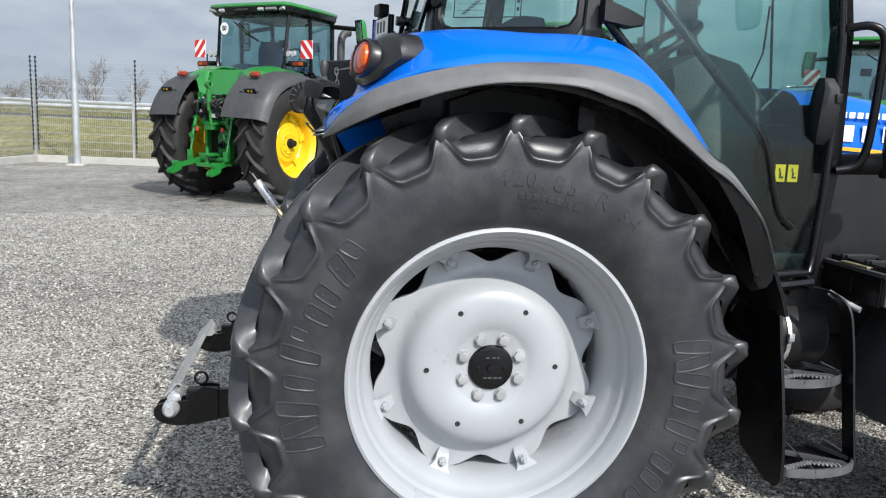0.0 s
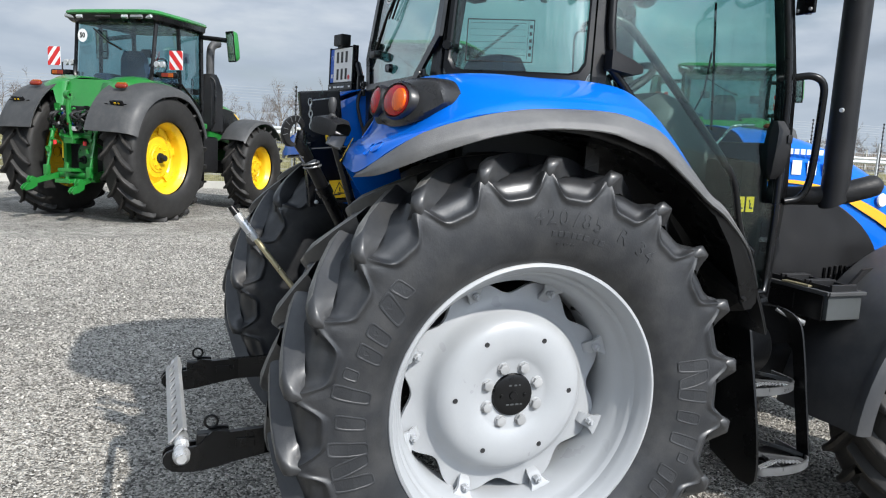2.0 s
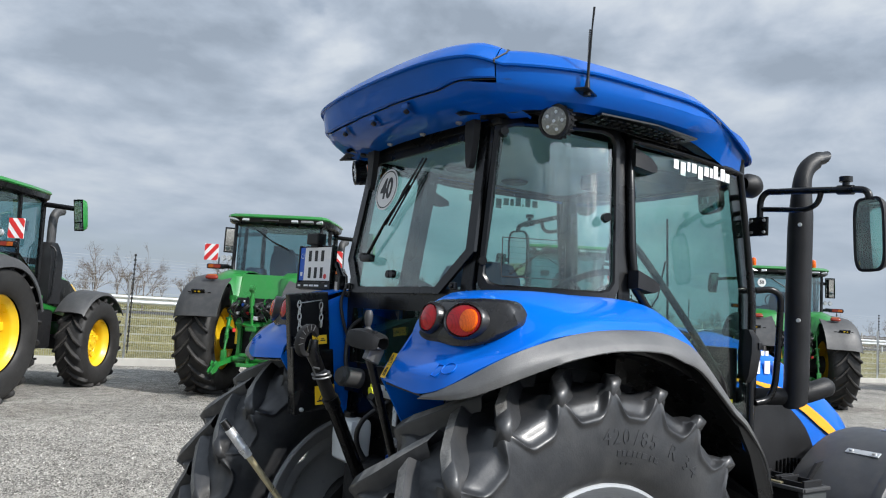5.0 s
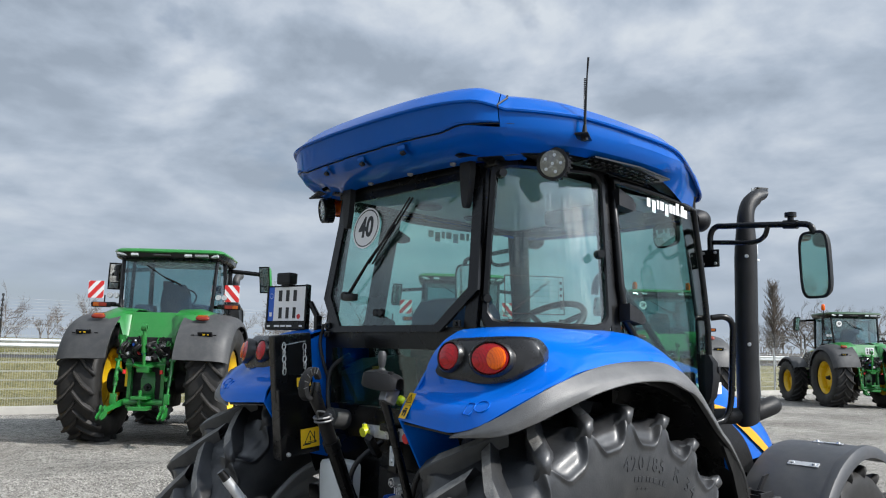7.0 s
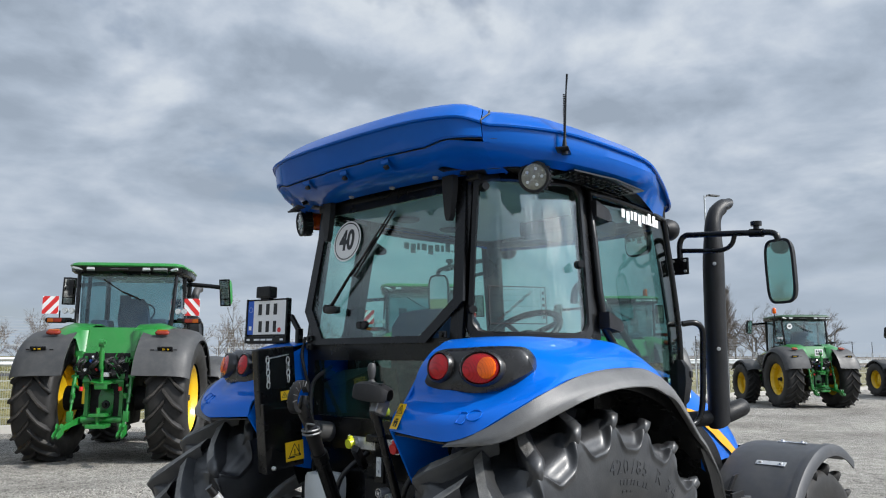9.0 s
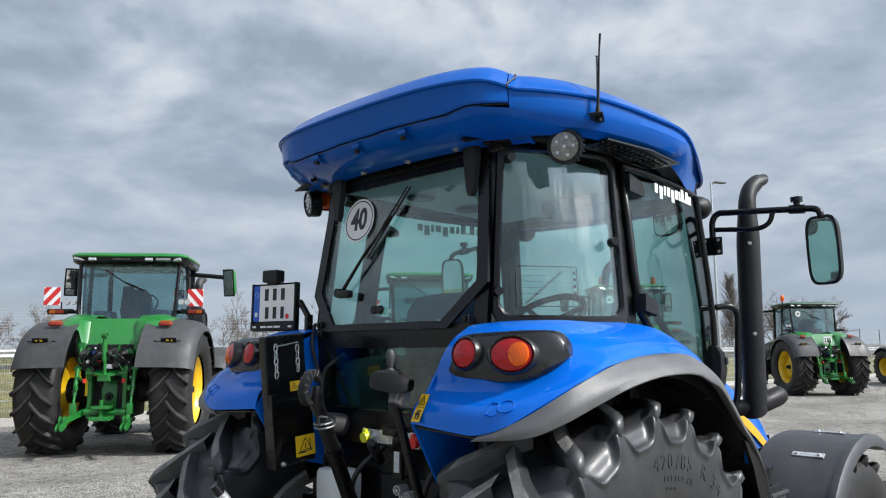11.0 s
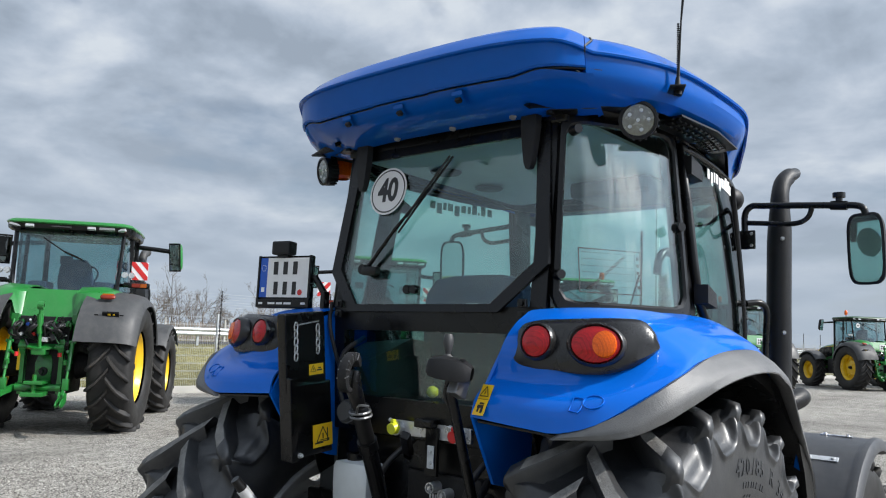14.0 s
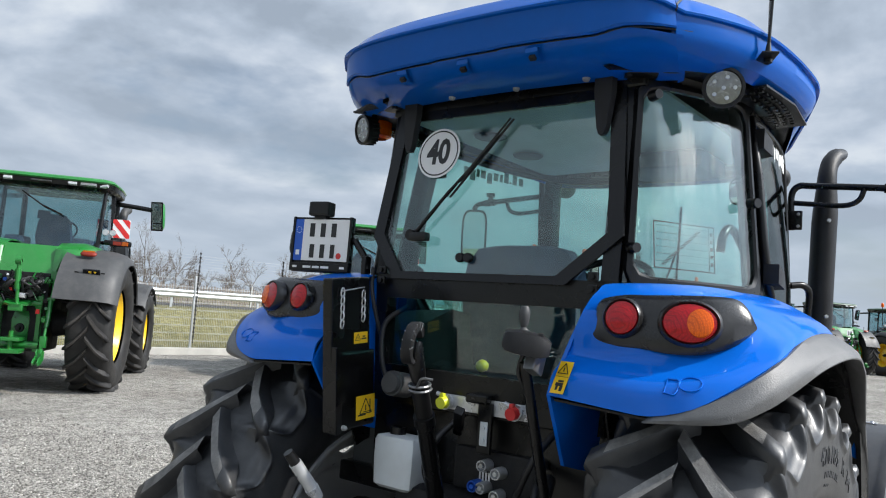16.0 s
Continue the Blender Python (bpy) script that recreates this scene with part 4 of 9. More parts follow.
        part("lamp_bezel", bm, M_HOUSING, cluster, "", 60)
        bm = bmesh.new()
        loft(bm, [ell(1.02, 1.02, 0.002), ell(0.96, 0.96, 0.012), ell(0.6, 0.6, 0.019), ell(0.05, 0.05, 0.021)], True, True)
        lens = part(nm, bm, material, cluster, "red tail lamp lens" if nm == "tail_lamp" else "red round reflector", 50)
        if nm == "tail_lamp":
            c = c + ax * (0.022 if s < 0 else 0.022)
            rx, rz = 0.030, 0.034
            bm = bmesh.new()
            loft(bm, [ell(1.0, 1.0, 0.014), ell(0.94, 0.94, 0.0210), ell(0.5, 0.5, 0.0245), ell(0.05, 0.05, 0.0250)], True, True)
            part("indicator", bm, M_ORANGE, lens, "orange indicator lens", 50)

def sticker(name, c, nrm, w, h, owner, bars, up=(0, 0, 1), label="yellow warning sticker"):
    """A yellow warning label of two dark pictograms drawn as simple shapes."""
    nrm = V3(nrm).normalized()
    ax = V3(up).cross(nrm).normalized()
    m = basis(V3(c), ax, nrm.cross(ax))
    bm = bmesh.new()
    box(bm, (0, 0, 0), (w, h, 0.0012), mi=0)
    for x, y, bw, bh in bars:
        box(bm, (x * w, y * h, 0.0008), (bw * w, bh * h, 0.0008), mi=1)
    placed(bm, m)
    return part(name, bm, [M_YELLOW, M_INK], owner, label)


def warn_triangle(c, nrm, r, owner, up=(0, 0, 1), fill=M_INK, w=0.12):
    nrm = V3(nrm).normalized()
    ax = V3(up).cross(nrm).normalized()
    m = basis(V3(c), ax, nrm.cross(ax))
    bm = bmesh.new()
    tri = [(0, r), (-0.9 * r, -0.6 * r), (0.9 * r, -0.6 * r)]
    for i in range(3):
        a, b = V3((*tri[i], 0)), V3((*tri[(i + 1) % 3], 0))
        d = (b - a).normalized()
        box(bm, (a + b) / 2, ((b - a).length, w * r, 0.001), Matrix((d, V3((0, 0, 1)).cross(d), V3((0, 0, 1)))).transposed())
    box(bm, (0, 0, 0), (0.14 * r, 0.6 * r, 0.001))
    placed(bm, m)
    return part("warning_triangle", bm, fill, owner)


SHEET = [[V3(p) for p in r] for r in dense(FENDER, 6, 5)]


def on_fender(y, z):
    """The point of the fender's tail at a place across and up, and the way that it faces."""
    best = min(((abs(p.y - y) + abs(p.z - z), i, j) for i, r in enumerate(SHEET[:40]) for j, p in enumerate(r)), key=lambda q: q[0])
    i, j = max(1, best[1]), max(1, min(best[2], len(SHEET[0]) - 2))
    p = SHEET[best[1]][best[2]]
    n = (SHEET[i + 1][j] - SHEET[i - 1][j]).cross(SHEET[i][j + 1] - SHEET[i][j - 1]).normalized()
    if n.x > 0:
        n = -n
    return p, n


for s in (-1, 1):
    for yc, zc, shape in ((-0.776, 1.486, "ring"), (-0.728, 1.480, "mark")):
        ec, en = on_fender(yc, zc)
        ec = ec + en * 0.0042
        eu = V3((0, 0, 1)).cross(en).normalized()
        ev = en.cross(eu).normalized()
        if shape == "ring":
            loop_ = [(0.025 * math.cos(a), 0.021 * math.sin(a)) for a in np.linspace(0, math.tau, 25)[:-1]]
        else:
            loop_ = [(-0.014, -0.020), (0.010, -0.022), (0.014, -0.010), (0.014, 0.016), (0.008, 0.021), (-0.014, 0.021)]
        bm = bmesh.new()
        tube(bm, [side_of(ec + eu * x + ev * y, s) for x, y in loop_], 0.0022, 6, loop=True)
        part("embossed_" + shape, bm, M_BLUE, blue, "", 60)
sc, fr_nrm = on_fender(-0.472, 1.468)
sc = sc + fr_nrm * 0.008
st = sticker("fender_sticker", sc, fr_nrm, 0.040, 0.085, blue, [(0, -0.22, 0.55, 0.10), (-0.12, -0.32, 0.16, 0.16), (0.2, -0.34, 0.2, 0.16), (0.05, -0.12, 0.4, 0.06), (0, 0.02, 0.96, 0.012)])
st_up = (V3((0, 0, 1)) - fr_nrm * fr_nrm.z).normalized()
warn_triangle(sc + fr_nrm * 0.0022 + st_up * 0.020, fr_nrm, 0.017, st)

# ---- cab ----


def pane(name, rows, owner, label="", frame_r=0.0, thick=0.005, material=None, frame_name="frame"):
    """A curved pane through rows of points, with a rubber-edged frame round it."""
    bm = bmesh.new()
    shell(bm, rows, thick)
    g = part(name, bm, material or M_GLASS, owner, label, 60)
    g.visible_shadow = False
    if frame_r:
        loop = [V3(p) for p in rows[0]] + [V3(r[-1]) for r in rows[1:]] + [V3(p) for p in rows[-1][::-1][1:]] + [V3(r[0]) for r in rows[::-1][1:-1]]
        bm = bmesh.new()
        tube(bm, loop, frame_r, 8, loop=True)
        part(frame_name, bm, M_BLACK, g, "", 60)
    return g


def lerp3(a, b, t):
    return tuple(a[i] + (b[i] - a[i]) * t for i in range(3))


def bowed(tl, tr, bl, br, bow, nx=10, nz=8, power=2):
    """Rows of points between four corners, bowed outwards along bow (a vector) in both ways."""
    rows = []
    for i in range(nz + 1):
        v = i / nz
        row = []
        for j in range(nx + 1):
            u = j / nx
            p = V3(lerp3(lerp3(bl, br, u), lerp3(tl, tr, u), v))
            p += V3(bow) * (1 - abs(2 * u - 1) ** power) * (0.8 + 0.2 * 4 * v * (1 - v))
            row.append(p)
        rows.append(row)
    return rows


cab = new("cab")
cab.parent = blue
bmc = bmesh.new()
# base tray and rear lower panel of the cab
box(bmc, (0.50, YC, 1.03), (1.30, 1.16, 0.07), bevel=0.01)
for s in (-1, 1):
    P_RB, P_RT = V3((-0.180, -0.452, 1.72)), V3((-0.106, -0.444, 2.315))
    rows = [[side_of(P_RB + V3(d), s) for d in ((0.03, 0.02, 0), (-0.012, 0.035, 0), (0.0, -0.012, 0), (0.04, -0.015, 0))], [side_of(P_RT + V3(d), s) for d in ((0.03, 0.02, 0), (-0.012, 0.035, 0), (0.0, -0.012, 0), (0.04, -0.015, 0))]]
    loft(bmc, rows, True, True)                                  # rear pillar
    rows = [[side_of(V3(p) + V3(d), s) for d in ((-0.028, 0.006, 0), (0.020, 0.0, 0), (0.020, 0.045, 0), (-0.028, 0.05, 0))] for p in ((0.275, -0.722, 1.05), (0.275, -0.725, 1.74), (0.300, -0.690, 2.05), (0.318, -0.645, 2.33))]
    loft(bmc, rows, True, True)                                  # middle pillar
    rows = [[side_of(V3(p) + V3(d), s) for d in ((-0.02, 0.0, 0), (0.04, 0.01, 0), (0.04, 0.06, 0), (-0.02, 0.05, 0))] for p in ((1.150, -0.600, 0.97), (1.190, -0.595, 1.40), (1.185, -0.585, 1.80), (1.120, -0.555, 2.33))]
    loft(bmc, rows, True, True)                                  # front pillar
    # sill under the door and the panel in front of the fender
    tube(bmc, [side_of(p, s) for p in ((0.88, -0.665, 0.965), (1.02, -0.635, 0.960), (1.16, -0.60, 0.965))], 0.020, 8)
    slab(bmc, [side_of(p, s) for p in ((0.275, -0.70, 1.72), (0.50, -0.72, 1.55), (0.70, -0.715, 1.28), (0.86, -0.69, 1.02), (0.86, -0.69, 0.96), (0.25, -0.70, 0.98))], 0.02)
    rows = [[side_of(p, s) for p in ((-0.10, -0.47, 2.31), (-0.10, -0.50, 2.36), (-0.05, -0.46, 2.36))], [side_of(p, s) for p in ((0.30, -0.65, 2.32), (0.30, -0.68, 2.37), (0.30, -0.62, 2.37))], [side_of(p, s) for p in ((1.12, -0.56, 2.31), (1.12, -0.58, 2.36), (1.12, -0.52, 2.36))]]
    loft(bmc, rows, True, True)                                  # top rail
box(bmc, (-0.095, YC, 2.325), (0.05, 0.95, 0.06), bevel=0.008)
box(bmc, (1.135, YC, 2.325), (0.05, 1.08, 0.06), bevel=0.008)
# panel round the lower rear window
for y0, y1, z0, z1 in ((-0.45, 0.42, 1.645, 1.725), (-0.45, 0.42, 1.30, 1.42), (-0.45, -0.36, 1.42, 1.645), (0.365, 0.42, 1.42, 1.645)):
    box(bmc, (-0.165, (y0 + y1) / 2, (z0 + z1) / 2), (0.05, y1 - y0, z1 - z0))
box(bmc, (0.0, YC, 1.17), (0.30, 0.86, 0.26), bevel=0.01)
bmesh.ops.recalc_face_normals(bmc, faces=bmc.faces)
me = bpy.data.meshes.new("cab_frame")
bmc.to_mesh(me)
bmc.free()
me.materials.append(M_BLACK)
bpy.data.objects.remove(cab)
cab = new("cab_frame", me)
cab.parent = blue
tagged(cab, "black steel cab frame")

# rear window, chamfered below, in its black frame
RW = [(-0.196, -0.290, 1.728), (-0.196, 0.308, 1.728), (-0.172, 0.418, 1.860), (-0.112, 0.392, 2.275), (-0.112, -0.400, 2.275), (-0.172, -0.437, 1.860)]
bm = bmesh.new()
slab(bm, RW, 0.005)
rw = part("rear_window", bm, M_GLASS, cab, "teal-tinted rear window with a dark frame")
rw.visible_shadow = False
bm = bmesh.new()
ctr = sum((V3(p) for p in RW), V3()) / 6
for i in range(6):
    a, b = V3(RW[i]), V3(RW[(i + 1) % 6])
    ao, bo = ctr + (a - ctr) * 1.085, ctr + (b - ctr) * 1.085
    ai, bi = ctr + (a - ctr) * 0.975, ctr + (b - ctr) * 0.975
    o = V3((-0.012, 0, 0))
    loft(bm, [[ao, ao + o, ai + o, ai], [bo, bo + o, bi + o, bi]], True, True)
part("window_frame", bm, M_BLACK, rw, "black rear window frame")
bm = bmesh.new()
slab(bm, [(-0.150, -0.36, 1.42), (-0.150, 0.365, 1.42), (-0.178, 0.365, 1.645), (-0.178, -0.36, 1.645)], 0.005)
lw = part("lower_rear_window", bm, M_GLASS_DARK, cab, "dark lower rear window")
lw.visible_shadow = False
for s in (-1, 1):
    rows = bowed((-0.112, -0.458, 2.315), (0.288, -0.652, 2.318), (-0.165, -0.470, 1.726), (0.236, -0.724, 1.722), (-0.020, -0.036, 0), 20, 16, 3)
    rows = [[V3(side_of(p, s)) for p in r] for r in rows]
    qw = pane("quarter_window", rows, cab, "curved teal-tinted quarter window", material=M_GLASS_BENT)
    # rubber frame with rounded inner corners
    wide, high, m_in, rad = 0.47, 0.590, 0.021, 0.046

    def on_pane(x, z):
        fu, fv = max(0.0, min(1.0, x / wide)) * 20, max(0.0, min(1.0, z / high)) * 16
        i, j = min(int(fv), 15), min(int(fu), 19)
        return rows[i][j].lerp(rows[i][j + 1], fu - j).lerp(rows[i + 1][j].lerp(rows[i + 1][j + 1], fu - j), fv - i)

    ring_in, ring_mid, ring_out = [], [], []
    for k in range(64):
        a = (k + 0.5) * math.tau / 64
        c_, s_ = math.cos(a), math.sin(a)
        for loop_, inset, r_ in ((ring_in, m_in, rad), (ring_mid, m_in - 0.007, rad), (ring_out, -0.004, 0.030)):
            hw, hh = wide / 2 - inset, high / 2 - inset
            t = min(hw / max(abs(c_), 1e-6), hh / max(abs(s_), 1e-6))
            x, z = t * c_, t * s_
            if abs(x) > hw - r_ and abs(z) > hh - r_:
                q = math.atan2(abs(z) - (hh - r_), abs(x) - (hw - r_))
                x, z = math.copysign(hw - r_ + r_ * math.cos(q), x), math.copysign(hh - r_ + r_ * math.sin(q), z)
            loop_.append(on_pane(x + wide / 2, z + high / 2))
    away = V3(side_of((-0.48, YC - 0.87, 0), s)) - V3(side_of((0, YC, 0), s))
    bm = bmesh.new()
    loft(bm, [[p + away * d for p in r] for r, d in ((ring_in, -0.008), (ring_in, 0.006), (ring_mid, 0.014), (ring_out, 0.014), (ring_out, -0.016))], True)
    part("frame", bm, M_BLACK, qw, "black rubber window frame", 35)
    # door: glass from sill to roof, its rear edge cut along the fender
    left = [(1.00, 0.895), (1.06, 0.845), (1.28, 0.715), (1.50, 0.560), (1.66, 0.410), (1.765, 0.312), (1.90, 0.305), (2.10, 0.318), (2.295, 0.340)]
    rows = []
    for z, x0 in left:
        x1 = float(np.interp(z, (0.99, 1.4, 1.8, 2.3), (1.145, 1.178, 1.172, 1.100)))
        row = []
        for j in range(9):
            x = x0 + (x1 - x0) * j / 8
            yb = float(np.interp(z, (0.99, 1.75, 2.05, 2.3), (-0.725, -0.732, -0.700, -0.650)))
            ya = float(np.interp(z, (0.99, 1.8, 2.3), (-0.608, -0.598, -0.560)))
            u = (x - 0.3) / 0.85
            row.append(side_of((x, yb + (ya - yb) * u ** 1.5 - 0.02 * 4 * u * (1 - u), z), s))
        rows.append(row)
    door = pane("door", rows, cab, "glazed cab door", 0.015, material=M_GLASS_DOOR, frame_name="door_frame")
    # maker-free lettering of the dealer on the pane, as plain white shapes
    bm = bmesh.new()
    u = 0.0
    for w, h, up_ in ((0.040, 0.036, 0), (0.042, 0.050, -0.012), (0.026, 0.036, 0), (0.042, 0.036, 0), (0.042, 0.050, -0.012), (0.040, 0.036, 0), (0.026, 0.036, 0), (0.040, 0.056, 0.010), (0.012, 0.012, -0.012), (0.040, 0.056, 0.010), (0.040, 0.036, 0)):
        x = 0.565 + u + w / 2
        uu = (x - 0.3) / 0.85
        z = 2.246 + 0.02 * (uu - 0.3)
        yb = float(np.interp(z, (1.75, 2.05, 2.3), (-0.732, -0.700, -0.650)))
        ya = float(np.interp(z, (1.8, 2.3), (-0.598, -0.560)))
        y = yb + (ya - yb) * uu ** 1.5 - 0.02 * 4 * uu * (1 - uu)
        p = V3(side_of((x, y, z + up_), s)) + V3((0, 0.004 if s > 0 else -0.004, 0))
        d = V3((1, 0.14 if s < 0 else -0.14, 0)).normalized()
        box(bm, p, (w * 0.80, 0.001, h), Matrix((d, V3((0, 0, 1)).cross(d), V3((0, 0, 1)))).transposed())
        u += w + 0.003
    part("pane_lettering", bm, M_PRINT, door, "white lettering on the pane")
    # hinges
    for (x0, y0, z0), (x1, y1, z1), h in (((0.285, -0.735, 1.795), (0.415, -0.740, 1.775), 0.056), ((0.325, -0.668, 2.225), (0.450, -0.682, 2.205), 0.060)):
        bm = bmesh.new()
        rows = [[side_of(p, s) for p in ((x0, y0 + 0.01, z0 - h * 0.6), (x0, y0 - 0.035, z0 - h * 0.55), (x0, y0 - 0.035, z0 + h * 0.5), (x0, y0 + 0.01, z0 + h * 0.5))],
                [side_of(p, s) for p in ((x1 - 0.05, y1 + 0.01, z1 - h * 0.5), (x1 - 0.05, y1 - 0.030, z1 - h * 0.42), (x1 - 0.05, y1 - 0.028, z1 + h * 0.40), (x1 - 0.05, y1 + 0.01, z1 + h * 0.45))],
                [side_of(p, s) for p in ((x1, y1 + 0.01, z1 - h * 0.3), (x1, y1 - 0.010, z1 - h * 0.25), (x1, y1 - 0.010, z1 + h * 0.1), (x1, y1 + 0.01, z1 + h * 0.1))]]
        loft(bm, rows, True, True)
        part("door_hinge", bm, M_PLASTIC, door, "", 50)
    # handle block
    bm = bmesh.new()
    rows = []
    for z, w, d in ((1.435, 0.024, 0.02), (1.465, 0.044, 0.045), (1.55, 0.050, 0.060), (1.615, 0.040, 0.055), (1.650, 0.026, 0.03)):
        rows.append([side_of(p, s) for p in ((1.125 - w, -0.60, z), (1.125 - w * 0.9, -0.60 - d, z), (1.125 + w * 0.5, -0.595 - d, z), (1.125 + w * 0.7, -0.595, z))])
    loft(bm, rows, True, True)
    box(bm, side_of((1.142, -0.657, 1.585), s), (0.022, 0.006, 0.03), bevel=0.002)
    part("door_handle", bm, M_PLASTIC, door, "black door handle", 45)
    # grab rail beside the door
    bm = bmesh.new()
    tube(bm, [side_of(p, s) for p in smooth_path(((1.19, -0.600, 1.815), (1.235, -0.640, 1.820), (1.275, -0.655, 1.790), (1.285, -0.650, 1.70), (1.285, -0.640, 1.50), (1.280, -0.630, 1.41), (1.255, -0.615, 1.365), (1.20, -0.60, 1.350)), 4)], 0.014, 10)
    part("grab_rail", bm, M_BLACK, cab, "black grab rail", 60)
# windscreen
rows = bowed((1.150, -0.53, 2.30), (1.150, 0.50, 2.30), (1.220, -0.57, 1.45), (1.220, 0.54, 1.45), (0.07, 0, 0))
pane("windscreen", rows, cab, "teal-tinted windscreen", 0.012)

# ---- roof of the cab ----
HALF = [(-0.385, 0.0), (-0.380, -0.20), (-0.362, -0.38), (-0.320, -0.51), (-0.245, -0.605), (-0.130, -0.695), (0.0, -0.762), (0.15, -0.794), (0.35, -0.810), (0.55, -0.796), (0.80, -0.714), (1.00, -0.635), (1.18, -0.555), (1.245, -0.470), (1.275, -0.25), (1.285, 0.0)]


def roof_ring(z, rear, side, front):
    """The roof's outline drawn in by so much at the rear, the sides and the front; the rear lid stands a little proud of the wings, which fall to the front."""
    pts = smooth_path(HALF, 6)
    out = []
    for x, y in pts:
        wr = max(0.0, min(1.0, (0.05 - x) / 0.35))
        wf = max(0.0, min(1.0, (x - 0.85) / 0.35))
        ws = 1 - max(wr, wf) * 0.5
        xx = x + rear * wr - front * wf
        yy = y * (1 - side * ws / 0.80)
        drop = 0.062 * max(0.0, (x - 0.45) / 0.8) ** 1.6
        lid = max(0.0, min(1.0, (0.618 + y) / 0.085)) if x < 0.5 else 0.0
        lid *= 2 - lid
        up_ = max(0.0, min(1.0, (z - 2.385) / 0.05))
        wing = max(0.0, min(1.0, (x + 0.20) / 0.5))
        thin = 0.080 * max(0.0, min(1.0, (x - 0.5) / 0.5)) * (1 - up_) if z > 2.33 else 0.0
        out.append((xx - 0.014 * lid * up_, YC + yy, z - drop + thin + up_ * (0.026 * lid - 0.006 - 0.018 * wing)))
    return out + [(x, 2 * YC - y, z) for x, y, z in out[::-1][1:-1]]


levels = [(2.335, 0.270, 0.200, 0.16), (2.318, 0.225, 0.130, 0.10), (2.322, 0.140, 0.075, 0.06), (2.340, 0.070, 0.035, 0.03), (2.364, 0.028, 0.016, 0.012), (2.377, 0.018, 0.012, 0.010), (2.388, 0.012, 0.008, 0.006),
          (2.443, 0.009, 0.009, 0.008), (2.445, -0.002, -0.002, -0.002), (2.451, -0.004, -0.004, -0.004), (2.456, 0.000, 0.000, 0.000), (2.459, 0.008, 0.008, 0.008), (2.500, 0.044, 0.052, 0.04), (2.516, 0.066, 0.085, 0.06), (2.527, 0.12, 0.16, 0.14), (2.534, 0.30, 0.38, 0.38)]
plan = smooth_path(HALF, 6)
n_ring = 2 * len(plan) - 2
k_lid = max(i for i, p in enumerate(plan) if p[0] < 0.2 and abs(p[1]) <= 0.612)


def roof_sheet(name, rings, first, last, label):
    """The roof's outline from one place to another along it, lofted up through rings, with its ends turned in."""
    bm = bmesh.new()
    rows = []
    for ring in rings:
        row = [V3(ring[i % n_ring]) for i in range(first, last + 1)]
        mid = V3((0.30, YC, row[0].z))
        rows.append([row[0] + (mid - row[0]).normalized() * 0.03] + row + [row[-1] + (mid - row[-1]).normalized() * 0.03])
    loft(bm, rows, False)
    return bm


# wings and front in one moulding
rings = [roof_ring(*l) for l in levels[2:]]
bm = roof_sheet("roof", rings, k_lid, n_ring - k_lid, "")
mid = [V3(p) for p in roof_ring(*levels[-1])]
bm.faces.new([bm.verts.new(p - V3((0, 0, 0.001))) for p in mid])
roof = part("roof", bm, M_ROOF, cab, "glossy blue cab roof", 24)
# rear lid, a little proud of them, with an open joint below
lid_levels = [(2.393, 0.045, 0.02, 0), (2.387, 0.005, 0.0, 0), (2.391, 0.000, 0.0, 0)] + [(z, r - 0.006, s_, f_) for z, r, s_, f_ in levels[7:]]


def ear(y):
    """The joint's height: a step at each clip, a swing up at the corners."""
    e = max(0.0, min(1.0, (abs(y - YC) - 0.40) / 0.10))
    return 0.018 * e * e * (3 - 2 * e) - 0.010 - 0.003 * (1 if y > 0.11 else 0 if y > -0.13 else -1)


def tuck(y):
    """How far the foot of the rear face is drawn in."""
    e = max(0.0, min(1.0, (abs(y - YC) - 0.36) / 0.20))
    return 0.016 * (1 - e)


lid_rings = [[(x + tuck(y) * (1 if i < 3 else 0), y, z + ear(y) * (1 if i < 3 else 0)) for x, y, z in roof_ring(*l)] for i, l in enumerate(lid_levels)]
bm = roof_sheet("lid", lid_rings, -k_lid, k_lid, "")
part("roof_lid", bm, M_ROOF, roof, "glossy blue rear roof lid", 24)
# rear skirt under the lid; it rises towards its ends
rows = []
for l in levels[1:5] + [(2.3845, 0.010, 0.010, 0.008)]:
    ring = []
    for x, y, z in roof_ring(*l):
        k = max(0.0, min(1.0, (l[0] - 2.320) / 0.04))
        e = 1 - max(0.0, min(1.0, (abs(y - YC) - 0.50) / 0.09))
        ring.append((x + 0.001 + (0.002 + tuck(y) * k) * e, y, z + ear(y) * k * e))
    rows.append(ring)
bm = roof_sheet("skirt", rows + [[(x + 0.03, y, z + 0.004) for x, y, z in rows[-1]]], -k_lid - 1, k_lid + 1, "")
part("roof_skirt", bm, M_ROOF, roof, "blue skirt under the roof lid", 40)
# black underside all round
bm = bmesh.new()
rings = [[(x, y, z + 0.016) for x, y, z in roof_ring(z0, r + 0.016, s_ + 0.014, f_ + 0.014)] for z0, r, s_, f_ in levels[:6]]
vs = loft(bm, rings, True)
bm.faces.new(vs[0])
part("roof_underside", bm, M_PLASTIC, roof, "black plastic roof underside", 40)
